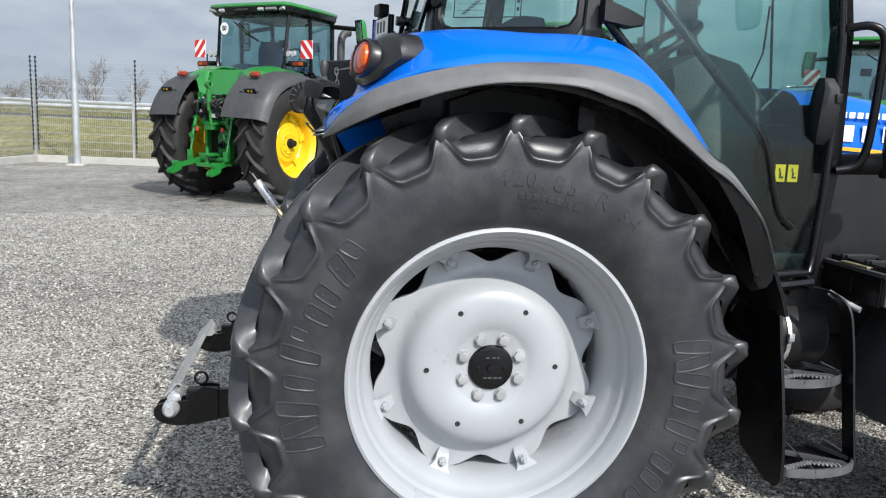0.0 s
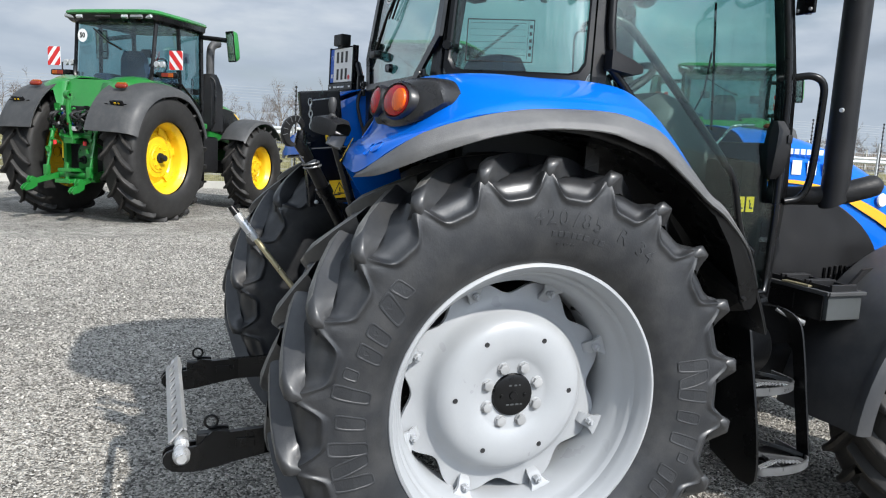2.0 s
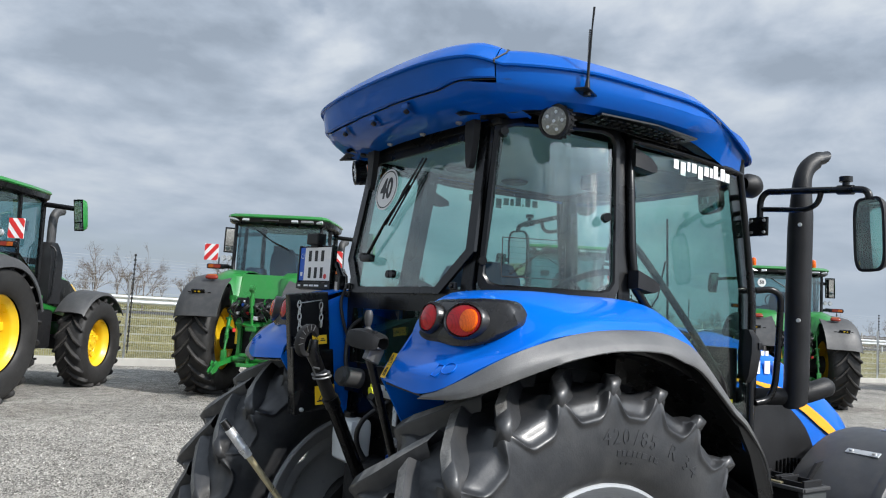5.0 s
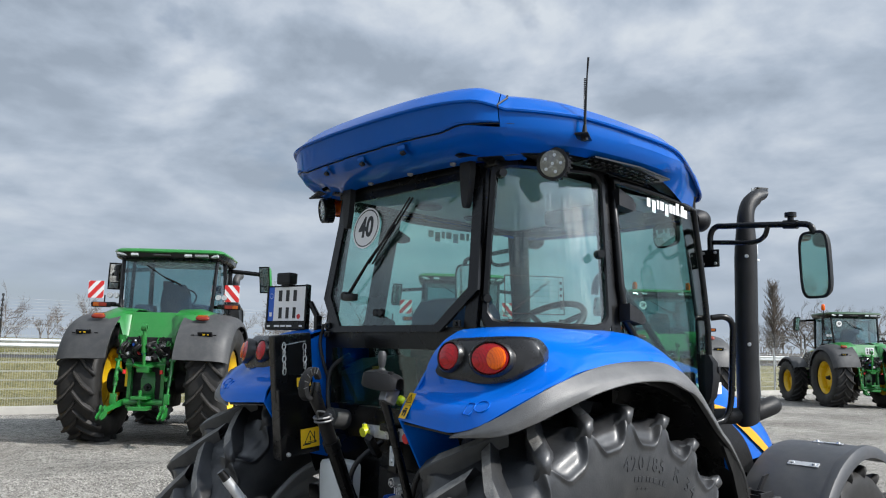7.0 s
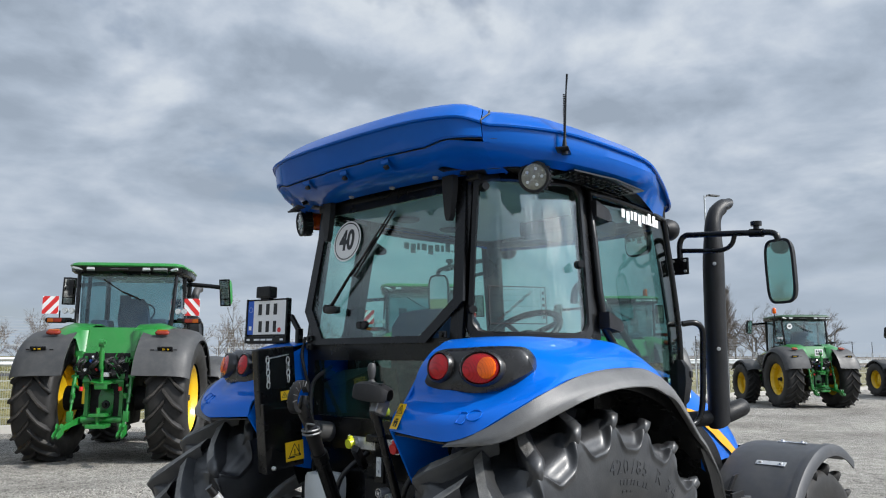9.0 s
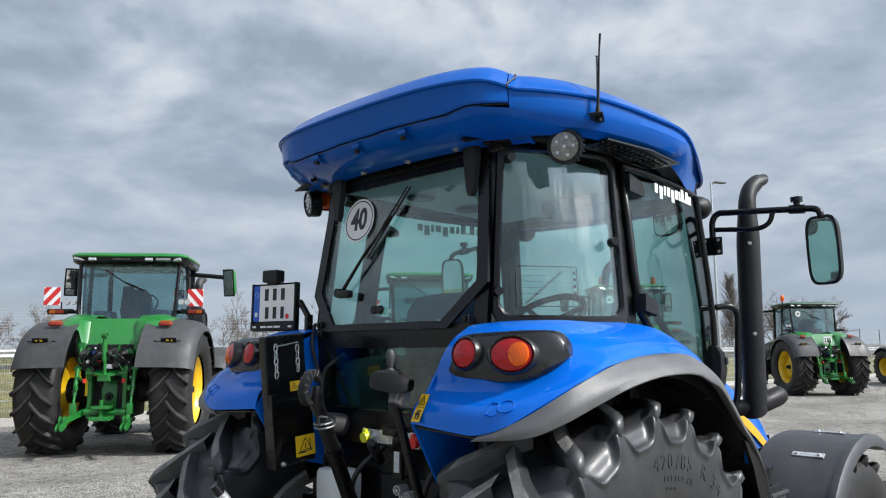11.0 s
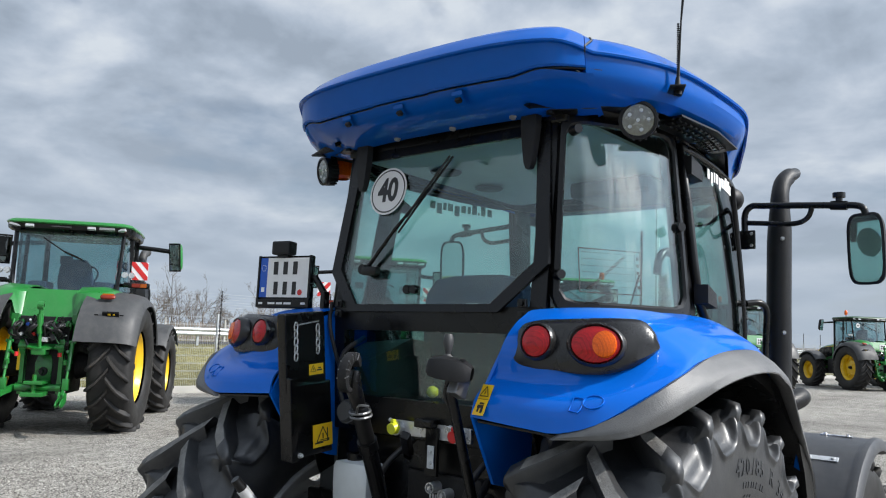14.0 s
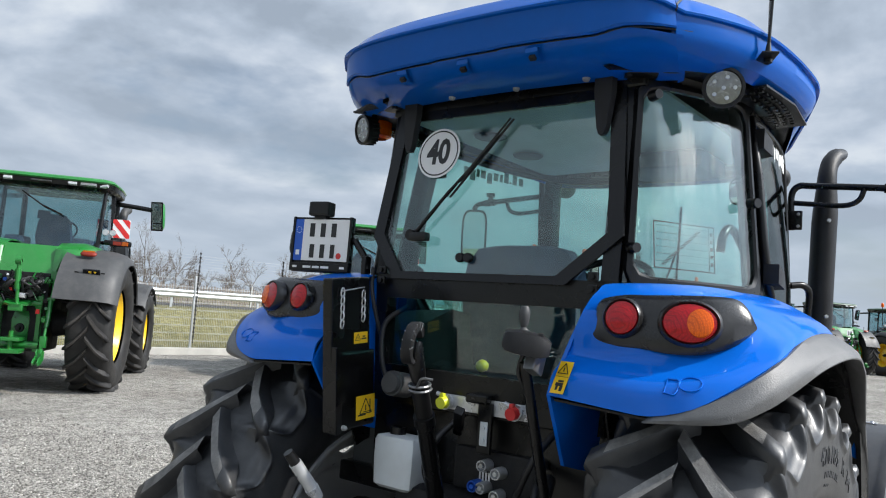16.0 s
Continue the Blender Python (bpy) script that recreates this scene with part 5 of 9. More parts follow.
# black mounting brackets in the corners of the underside
for s in (-1, 1):
    bm = bmesh.new()
    box(bm, side_of((-0.125, -0.480, 2.328), s), (0.07, 0.09, 0.022), Matrix.Rotation(0.5 * (1 if s < 0 else -1), 3, "Z"), 0.010)
    box(bm, side_of((-0.09, -0.50, 2.345), s), (0.05, 0.05, 0.04), None, 0.010)
    rod(bm, side_of((-0.16, -0.455, 2.330), s), side_of((-0.16, -0.455, 2.310), s), 0.012, n=12)
    part("corner_bracket", bm, M_BLACK, roof, "black corner bracket", 40)
    bm = bmesh.new()
    rows = [[side_of(V3((x, y, z)) + V3(d), s) for d in ((0.012, 0, 0), (0, -0.010, -w), (-0.014, 0, 0), (0, 0.010, w))] for x, y, z, w in ((-0.245, -0.425, 2.316, 0.008), (-0.215, -0.440, 2.330, 0.014), (-0.170, -0.470, 2.338, 0.016), (-0.120, -0.520, 2.346, 0.016), (-0.080, -0.580, 2.352, 0.012))]
    loft(bm, rows, True, True)
    part("eaves_arm", bm, M_BLACK, roof, "", 50)
    bm = bmesh.new()
    tube(bm, [side_of(p, s) for p in smooth_path(((-0.150, -0.50, 2.335), (-0.120, -0.56, 2.325), (-0.085, -0.62, 2.332), (-0.045, -0.67, 2.345)), 5)], 0.006, 6)
    part("lamp_loom", bm, M_INK, roof, "", 60)
# rear lid edge: a proud strip above the dark joint
bm = bmesh.new()
line = [V3(p) for p in roof_ring(2.383, 0.013, 0.008, 0.0) if p[0] < -0.20]
line.sort(key=lambda p: p.y)
fine_line = [V3(p) for p in smooth_path([tuple(p) for p in line], 6)]
tube(bm, [p + V3((tuck(p.y) + 0.002, 0, ear(p.y) + 0.0025)) for p in fine_line], 0.0024, 6)
part("lid_joint", bm, M_INK, roof)
# dark joints where the lid meets the wings
for s in (-1, 1):
    bm = bmesh.new()
    pts = []
    for l in levels[7:]:
        ring = roof_ring(*l)
        p = min(ring[:len(ring) // 2 + 1], key=lambda q: abs(q[1] - YC + 0.611 * (1 - l[2] * 0.5 / 0.8)) + (0.5 if q[0] > 0.4 else 0))
        pts.append(V3(side_of(p, s)) + V3((-0.002, 0, 0.001)))
    tube(bm, pts[:8], 0.0035, 6)
    part("wing_joint", bm, M_INK, roof)
for y in (0.235, -0.004, -0.245):
    bm = bmesh.new()
    rows = [[(x, y + d * w, z) for d in (-1, -0.7, 0.7, 1)] for x, z, w in ((-0.308, 2.330, 0.012), (-0.334, 2.338, 0.018), (-0.353, 2.354, 0.020), (-0.355, 2.366, 0.020), (-0.330, 2.370, 0.018))]
    loft(bm, rows)
    clip = part("lid_clip", bm, M_ROOF, roof, "", 40)
    # dark tip of the tab; the tab's shadow is put into its black
    bm = bmesh.new()
    box(bm, (-0.344, y, 2.340), (0.016, 0.020, 0.012), Matrix.Rotation(0.5, 3, "Y"), 0.003)
    part("clip_tip", bm, M_PLASTIC, clip)
for y in (0.16, -0.09, -0.33):
    bm = bmesh.new()
    rod(bm, (-0.175, y, 2.326), (-0.178, y, 2.312), 0.014, 0.010)
    part("roof_screw", bm, M_GREYSTEEL, roof)
for s in (-1, 1):
    # black lugs hanging at the rear corners
    bm = bmesh.new()
    rows = [[side_of(V3((-0.140, -0.378, z)) + V3(d), s) for d in ((0, w, 0), (-0.022, w * 0.8, 0), (-0.022, -w * 0.8, 0), (0, -w, 0))] for z, w in ((2.335, 0.034), (2.28, 0.034), (2.22, 0.026), (2.17, 0.018), (2.152, 0.009))]
    loft(bm, rows, True, True)
    part("roof_lug", bm, M_PLASTIC, roof, "", 45)
    # grille on the underside of the eaves
    bm = bmesh.new()
    for i in range(13):
        for j in range(3):
            x = 0.12 + 0.033 * i
            y = -0.742 - 0.018 * math.sin(i / 12 * math.pi) + 0.024 * j
            box(bm, side_of((x, y, 2.312 - 0.002 * j), s), (0.021, 0.013, 0.006), bevel=0.002)
    slab(bm, [side_of(p, s) for p in ((0.09, -0.765, 2.320), (0.33, -0.79, 2.322), (0.56, -0.775, 2.318), (0.56, -0.66, 2.314), (0.30, -0.675, 2.314), (0.09, -0.655, 2.314))], 0.006)
    part("eaves_grille", bm, M_BLACK, roof)
    # round work lamp on a bracket
    c = V3((-0.035, -0.683, 2.285) if s < 0 else (-0.07, 0.647, 2.277))
    ax = V3((-0.93, -0.30 if s < 0 else 0.30, -0.15)).normalized()
    q = ax.to_track_quat("Z", "Y")
    bm = bmesh.new()
    rings = [[c + q @ V3((r * math.cos(k * math.tau / 28), r * math.sin(k * math.tau / 28), h)) for k in range(28)] for r, h in ((0.036, -0.040), (0.050, -0.034), (0.054, -0.008), (0.057, 0.004), (0.057, 0.016), (0.049, 0.018), (0.047, 0.010))]
    loft(bm, rings, True, True)
    for k in range(20):
        a = k * math.tau / 20
        p = c + q @ V3((0.054 * math.cos(a), 0.054 * math.sin(a), -0.018))
        box(bm, p, (0.008, 0.005, 0.030), (q.to_matrix() @ Matrix.Rotation(a, 3, "Z")))
    lamp = part("work_lamp", bm, M_PLASTIC, cab, "round black LED work lamp", 40)
    bm = bmesh.new()
    rings = [[c + q @ V3((r * math.cos(k * math.tau / 28), r * math.sin(k * math.tau / 28), h)) for k in range(28)] for r, h in ((0.048, 0.010), (0.046, 0.0125), (0.001, 0.0135))]
    loft(bm, rings, True)
    part("lens", bm, M_LED, lamp, "clear lamp lens", 40)
    for k in range(6):
        a = k * math.tau / 5
        rr = 0.030 if k < 5 else 0.0
        p = c + q @ V3((rr * math.cos(a), rr * math.sin(a), 0.0130))
        bm = bmesh.new()
        rod(bm, p, p + ax * 0.003, 0.0062, 0.0045, 12)
        part("light_spot", bm, M_WHITEPL, lamp)
    bm = bmesh.new()
    side = ax.cross(V3((0, 0, 1))).normalized()
    for sg in (-1, 1):
        tube(bm, [c + side * sg * 0.030 + V3((0, 0, 0.035)) - ax * 0.02, c + side * sg * 0.032 + V3((0, 0, 0.075)) - ax * 0.025], 0.005, 6)
    box(bm, c + V3((0, 0, 0.076)) - ax * 0.025, (0.03, 0.075, 0.006), q.to_matrix() @ Matrix.Rotation(math.pi / 2, 3, "Y"), 0.002)
    tube(bm, [c + V3((0, 0, 0.070)) - ax * 0.02, c + V3((0.02, 0, 0.10))], 0.012, 8)
    part("lamp_bracket", bm, M_BLACK, lamp)
# rotating beacon mount and orange marker beside the left work lamp
bm = bmesh.new()
lathe(bm, [(0.0, 0.045), (0.040, 0.043), (0.048, 0.03), (0.048, -0.03), (0.03, -0.04)], 20, "z", centre=(0.045, 0.680, 2.310))
part("side_marker", bm, M_ORANGE, cab, "orange side marker lamp", 50)
# wiring under the left eaves
bm = bmesh.new()
for k in range(4):
    tube(bm, smooth_path(((-0.10 + 0.02 * k, 0.62, 2.345), (-0.16, 0.585 + 0.01 * k, 2.32), (-0.19, 0.52 + 0.015 * k, 2.330 - 0.006 * k), (-0.12, 0.44, 2.345)), 4), 0.005, 6)
part("lamp_cable", bm, M_INK, cab)
# aerial
bm = bmesh.new()
box(bm, (-0.005, -0.785, 2.366), (0.10, 0.045, 0.006), Matrix.Rotation(0.5, 3, "Z"), 0.002)
rod(bm, (-0.005, -0.790, 2.352), (-0.005, -0.790, 2.366), 0.012)
rod(bm, (-0.005, -0.790, 2.368), (-0.005, -0.791, 2.405), 0.011, 0.006)
tube(bm, [(-0.005, -0.791, 2.40), (-0.004, -0.796, 2.50), (-0.003, -0.800, 2.58)], [0.0045, 0.0035, 0.0028], 8)
for k in range(26):
    z = 2.405 + 0.0065 * k
    lathe(bm, [(0.0052 - 0.00006 * k, -0.0015), (0.0058 - 0.00006 * k, 0.0), (0.0052 - 0.00006 * k, 0.0015)], 8, "z", centre=(-0.0045, -0.7915 - 0.00005 * z, z))
rod(bm, (-0.003, -0.800, 2.58), (-0.003, -0.8055, 2.640), 0.0028, 0.004)
part("aerial", bm, M_BLACK, cab, "thin black coiled aerial", 60)

# ---- bonnet, front axle, steps and underbody of the blue tractor ----
bm = bmesh.new()
rows = []
for x, w, top, low in ((1.24, 0.330, 1.645, 0.98), (1.50, 0.325, 1.640, 0.98), (1.80, 0.310, 1.585, 1.02), (2.06, 0.285, 1.500, 1.06), (2.32, 0.262, 1.400, 1.08), (2.55, 0.235, 1.290, 1.05), (2.68, 0.205, 1.205, 1.00), (2.74, 0.17, 1.11, 0.96)):
    half = [(w, low), (w + 0.005, (low + top) / 2 - 0.06), (w - 0.005, top - 0.16), (w - 0.045, top - 0.065), (w - 0.13, top - 0.018), (0.0, top)]
    rows.append([(x, YC - y, z) for y, z in half] + [(x, YC + y, z) for y, z in half[::-1][1:]])
dr = dense(rows, 3, 3)
shell(bm, dr, -0.006)
bonnet = part("bonnet", bm, M_BLUE, blue, "blue bonnet with an amber stripe", 40)
bm = bmesh.new()
rows = []
for x, w, top, low in ((2.735, 0.175, 1.115, 0.66), (2.79, 0.14, 1.05, 0.70)):
    rows.append([(x, YC - w, low), (x, YC - w, top), (x, YC + w, top), (x, YC + w, low)])
loft(bm, rows, True, True)
part("front_grille", bm, M_PLASTIC, bonnet)
for s in (-1, 1):
    # amber stripe along the bonnet
    bm = bmesh.new()
    up, lo = [], []
    for x in np.linspace(1.30, 2.50, 24):
        w = float(np.interp(x, (1.24, 1.8, 2.06, 2.32, 2.55), (0.332, 0.313, 0.289, 0.266, 0.239))) + 0.0105
        zc = float(np.interp(x, (1.3, 1.55, 1.8, 2.05, 2.3, 2.6), (1.425, 1.415, 1.365, 1.275, 1.165, 1.02)))
        h = float(np.interp(x, (1.3, 1.6, 1.8, 2.2, 2.75), (0.006, 0.008, 0.018, 0.030, 0.018)))
        up.append(side_of((x, YC - w, zc + h), s))
        lo.append(side_of((x, YC - w, zc - h), s))
    shell(bm, [up, lo], 0.002)
    part("bonnet_stripe", bm, M_AMBER, bonnet, "amber stripe")
    # white model lettering as plain shapes
    for x, w in ((1.34, 0.050), (1.42, 0.060), (1.51, 0.060), (1.60, 0.060), (1.69, 0.050), (1.77, 0.060)):
        bm = bmesh.new()
        box(bm, side_of((x, YC - 0.337 + 0.05 * (x - 1.3), 1.478), s), (w * 0.85, 0.003, 0.060), bevel=0.0)
        part("bonnet_lettering", bm, M_PRINT, bonnet, "white lettering on the bonnet")
    bm = bmesh.new()
    for k in range(9):
        box(bm, side_of((1.40 + 0.034 * k, YC - 0.326, 1.545), s), (0.024, 0.003, 0.022))
    part("bonnet_lettering", bm, M_PRINT, bonnet, "white lettering on the bonnet")
    # round badge
    bm = bmesh.new()
    lathe(bm, [(0.0, 0.006), (0.028, 0.006), (0.032, 0.0)], 24, "y", centre=(0, 0, 0))
    placed(bm, Matrix.Translation(side_of((2.07, YC - 0.296, 1.345), s)) @ Matrix.Scale(1 if s > 0 else -1, 4, (0, 1, 0)))
    part("bonnet_badge", bm, M_WHITEPL, bonnet, "pale round badge")
    # engine side cover, black, arched
    bm = bmesh.new()
    prof = [(1.20, 0.72), (1.20, 1.33), (1.34, 1.385), (1.55, 1.375), (1.74, 1.31), (1.90, 1.20), (1.99, 1.05), (2.02, 0.85), (2.02, 0.72)]
    rows = []
    for y, grow in ((-0.350, 0.0), (-0.385, 0.0), (-0.395, -0.015)):
        rows.append([side_of((1.585 + (x - 1.585) * (1 + grow), YC + y, 1.0 + (z - 1.0) * (1 + grow * 1.5)), s) for x, z in smooth_path(prof, 3)])
    vs = loft(bm, rows)
    bm.faces.new(vs[-1])
    cover = part("engine_cover", bm, M_PLASTIC, bonnet, "black engine side cover", 40)
    for k in range(8):
        bm = bmesh.new()
        box(bm, side_of((1.66 + 0.030 * k, YC - 0.397, 1.00), s), (0.012, 0.012, 0.13 - 0.006 * abs(k - 3)), Matrix.Rotation(0.0, 3, "Y"), 0.003)
        part("vent_slat", bm, M_BLACK, cover)
    # front wheels and their fenders
    fc = side_of((2.12, -0.72, 0.545), s)
    plain_wheel(blue, "front_wheel", s, fc, 0.580, 0.330, 0.165, 19, 0.038, M_WHITE, 0.06, "")
    bm = bmesh.new()
    rows = []
    for k in range(25):
        a = radians(179 - k * 5.0)
        r = 0.708
        if a > radians(150):
            r += 0.05 * (a - radians(150)) / radians(46)
        rows.append([side_of((2.12 + (r + dr_) * math.cos(a), y, 0.50 + (r + dr_) * math.sin(a)), s) for y, dr_ in ((-0.50, -0.035), (-0.505, -0.008), (-0.53, 0.0), (-0.70, 0.004), (-0.855, 0.0), (-0.874, 0.003), (-0.886, 0.009), (-0.904, 0.007), (-0.914, -0.006), (-0.916, -0.045))])
    shell(bm, rows, 0.006 * s)
    ff = part("front_fender", bm, M_FFENDER, blue, "dark plastic front fender", 40)
    for c, ax in (((1.80, -0.737, 1.130), -0.75), ((2.106, -0.760, 1.215), -0.25)):
        bm = bmesh.new()
        box(bm, (0, 0, 0), (0.034, 0.145, 0.006), None, 0.0025)
        for d in (-0.05, 0.05):
            rod(bm, (0, d, 0.003), (0, d, 0.010), 0.010, 0.007, 10)
        aa = math.atan2(c[2] - 0.50, c[0] - 2.12)
        rr = 0.719
        placed(bm, Matrix.Translation(side_of((2.12 + rr * math.cos(aa), -0.735, 0.50 + rr * math.sin(aa)), s)) @ Matrix.Rotation(-(aa - math.pi / 2), 4, "Y"))
        part("fender_plate", bm, M_STEEL, ff, "zinc bolt plate")
    # inner splash panel with two bolts
    bm = bmesh.new()
    slab(bm, [side_of(p, s) for p in ((1.50, -0.600, 0.55), (1.52, -0.600, 0.95), (1.66, -0.600, 1.08), (1.80, -0.600, 1.10), (1.70, -0.600, 0.80), (1.62, -0.600, 0.50))], 0.012)
    part("splash_panel", bm, M_PLASTIC, ff)
    for x, z in ((1.640, 0.934), (1.560, 0.762)):
        bm = bmesh.new()
        nut(bm, side_of((x, -0.606, z), s), 0.010, 0.010, s)
        part("bolt", bm, M_STEEL, ff)
    # access steps
    bm = bmesh.new()
    out = smooth_path(((0.0, -0.57, 0.955), (0.0, -0.70, 0.955), (0.0, -0.765, 0.925), (0.0, -0.80, 0.80), (0.0, -0.86, 0.55), (0.0, -0.875, 0.37), (0.0, -0.80, 0.345)), 3)
    inn = [(0.0, -0.575, 0.60), (0.0, -0.64, 0.40)]
    slab(bm, [side_of((0.945, y, z), s) for _, y, z in out] + [side_of((0.945, y, z), s) for _, y, z in inn[::-1]], 0.010)
    steps = part("access_steps", bm, M_BLACK, blue, "black two-tread access steps")
    bm = bmesh.new()
    rows = []
    for x, y, z in smooth_path(((1.12, -0.615, 0.958), (1.19, -0.645, 0.950), (1.232, -0.690, 0.905), (1.240, -0.72, 0.80), (1.236, -0.765, 0.60), (1.232, -0.81, 0.40)), 4):
        rows.append([side_of((x - 0.004, y - 0.028, z), s), side_of((x + 0.004, y - 0.028, z), s), side_of((x + 0.004, y + 0.028, z), s), side_of((x - 0.004, y + 0.028, z), s)])
    loft(bm, rows, True, True)
    part("strap", bm, M_BLACK, steps, "", 40)
    for z, y0, y1 in ((0.665, -0.60, -0.760), (0.405, -0.66, -0.865)):
        # D-shaped rim of flat bar, two openings and a ribbed strip
        bm = bmesh.new()
        edge = smooth_path(((0.952, y0, 0), (0.952, y1 + 0.01, 0), (1.00, y1 - 0.022, 0), (1.08, y1 - 0.028, 0), (1.17, y1 - 0.010, 0), (1.236, y1 + 0.045, 0), (1.242, y0, 0)), 4)
        c = V3((1.095, (y0 + y1) / 2, 0))
        rows = []
        for p in edge:
            p = V3(p)
            i = p + (c - p).normalized() * 0.008
            rows.append([side_of((p.x, p.y, z - 0.014), s), side_of((p.x, p.y, z + 0.012), s), side_of((p.x, p.y, z + 0.015), s), side_of((i.x, i.y, z + 0.015), s), side_of((i.x, i.y, z - 0.014), s)])
        loft(bm, rows, True, True)
        tread = part("tread", bm, M_STEP, steps, "grey metal step tread", 40)
        bm = bmesh.new()
        for x0, ya, x1, yb_ in ((0.955, y0 - 0.03, 1.19, y1 + 0.02), (1.09, y0, 1.05, y1 - 0.02), (1.17, y0, 1.235, y1 + 0.05)):
            loft(bm, [[side_of((x0, ya - 0.011, z + d), s), side_of((x0, ya + 0.011, z + d), s)] + [side_of((x1, yb_ + 0.011, z + d), s), side_of((x1, yb_ - 0.011, z + d), s)] for d in (0.002, 0.014)], True, True)
        part("tread_bar", bm, M_STEP, tread)
        bm = bmesh.new()
        for k in range(16):
            box(bm, side_of((0.965 + 0.0125 * k, y1 + 0.030 - 0.004 * abs(k - 8), z + 0.013), s), (0.0045, 0.022, 0.006))
        part("ribbed_strip", bm, M_STEEL, tread)
        bm = bmesh.new()
        slab(bm, [side_of(p, s) for p in ((0.955, y0, z - 0.016), (1.238, y0, z - 0.016), (1.232, y1 + 0.05, z - 0.016), (1.08, y1 - 0.018, z - 0.016), (0.955, y1 + 0.012, z - 0.016))], 0.006)
        part("tread_floor", bm, M_BLACK, tread)
    # bracket with bolts above the steps
    bm = bmesh.new()
    box(bm, side_of((1.02, -0.585, 0.925), s), (0.30, 0.012, 0.085), None, 0.004)
    for x in (0.96, 1.09):
        nut(bm, side_of((x, -0.592, 0.93), s), 0.012, 0.012, s)
    part("step_bracket", bm, M_BLACK, steps)
    # exhaust or intake clutter behind the steps
    bm = bmesh.new()
    lathe(bm, [(0.0, -0.14), (0.11, -0.14), (0.125, -0.12), (0.125, 0.12), (0.11, 0.14), (0.0, 0.14)], 24, "x", centre=side_of((1.22, -0.36, 0.72), s))
    part("air_tank", bm, M_DULL, blue, "dark cylindrical air tank", 40)
    bm = bmesh.new()
    lathe(bm, [(0.126, -0.008), (0.129, -0.008), (0.129, 0.008), (0.126, 0.008)], 24, "x", centre=side_of((1.19, -0.36, 0.72), s))
    box(bm, side_of((1.19, -0.492, 0.735), s), (0.022, 0.016, 0.03), None, 0.003)
    part("tank_strap", bm, M_STEEL, blue, "zinc tank strap", 40)
    # battery box before the cab: rear face coloured black for its shade, overhanging rim, slotted trays on its top
    bm = bmesh.new()
    box(bm, side_of((1.442, -0.530, 0.955), s), (0.172, 0.386, 0.100), None, 0.004)
    bbox_ = part("battery_box", bm, M_CABGREY, blue, "grey battery box with slotted trays on top")
    bm = bmesh.new()
    box(bm, side_of((1.352, -0.525, 0.950), s), (0.010, 0.360, 0.100), None, 0.003)
    box(bm, side_of((1.345, -0.470, 0.952), s), (0.010, 0.200, 0.060), None, 0.003)
    part("rear_panel", bm, M_BLACK, bbox_, "rear panel, black to stand in for the shade on that face")
    bm = bmesh.new()
    box(bm, side_of((1.352, -0.530, 1.010), s), (0.022, 0.402, 0.016), None, 0.004)
    box(bm, side_of((1.442, -0.728, 1.010), s), (0.188, 0.018, 0.016), None, 0.004)
    box(bm, side_of((1.525, -0.530, 1.010), s), (0.022, 0.402, 0.016), None, 0.004)
    part("top_rim", bm, M_GREYFENDER, bbox_)
    for y in (-0.660, -0.535, -0.410):
        bm = bmesh.new()
        for d in (-0.050, 0.050):
            box(bm, side_of((1.440, y + d, 1.026), s), (0.130, 0.012, 0.034), None, 0.003)
        for d in (-0.060, 0.060):
            box(bm, side_of((1.440 + d, y, 1.022), s), (0.012, 0.100, 0.026), None, 0.003)
        part("tray", bm, M_PLASTIC, bbox_, "black slotted tray")
    bm = bmesh.new()
    box(bm, side_of((1.362, -0.560, 1.021), s), (0.030, 0.130, 0.008), Matrix.Rotation(0.06, 3, "Z"), 0.003)
    part("pad", bm, M_YZINC, bbox_, "tan pad")
    bm = bmesh.new()
    tube(bm, [side_of(p, s) for p in smooth_path(((1.255, -0.575, 0.925), (1.285, -0.600, 0.905), (1.315, -0.640, 0.885), (1.325, -0.655, 0.880)), 4)], 0.011, 10)
    part("hose", bm, M_GREYSTEEL, bbox_, "grey hose", 50)
    bm = bmesh.new()
    nut(bm, (0, 0, 0), 0.010, 0.010, 1)
    placed(bm, Matrix.Translation(side_of((1.340, -0.400, 0.985), s)) @ Matrix.Rotation(radians(90), 4, "Z"))
    part("bolt", bm, M_STEEL, bbox_)
# exhaust stack of the right side, bent outwards at its top
bm = bmesh.new()
sleeve = [(1.372, -0.672, 1.36), (1.372, -0.675, 1.45), (1.366, -0.680, 1.80), (1.360, -0.688, 2.10), (1.357, -0.692, 2.225)]
tube(bm, sleeve[:-1], 0.050, 24, caps=True)
stack = smooth_path(((1.360, -0.688, 2.09), (1.358, -0.691, 2.16), (1.357, -0.693, 2.24), (1.362, -0.694, 2.300), (1.386, -0.697, 2.350), (1.428, -0.705, 2.385), (1.482, -0.715, 2.412)), 4)
tube(bm, stack, [float(np.interp(p[2], (2.09, 2.14, 2.25, 2.32), (0.050, 0.049, 0.040, 0.036))) for p in stack], 20, caps=False)
for v in bm.verts:
    if v.co.x > 1.44:                           # slanting cut of the mouth
        v.co.x += 0.9 * max(-0.04, min(0.045, v.co.z - 2.405))
    if v.co.z < 1.40:                           # slanting foot of the sleeve
        v.co.z += 0.55 * (v.co.x - 1.372)
ex = part("exhaust_pipe", bm, M_PLASTIC, blue, "matt black upright exhaust pipe with bent top", 60)
bm = bmesh.new()
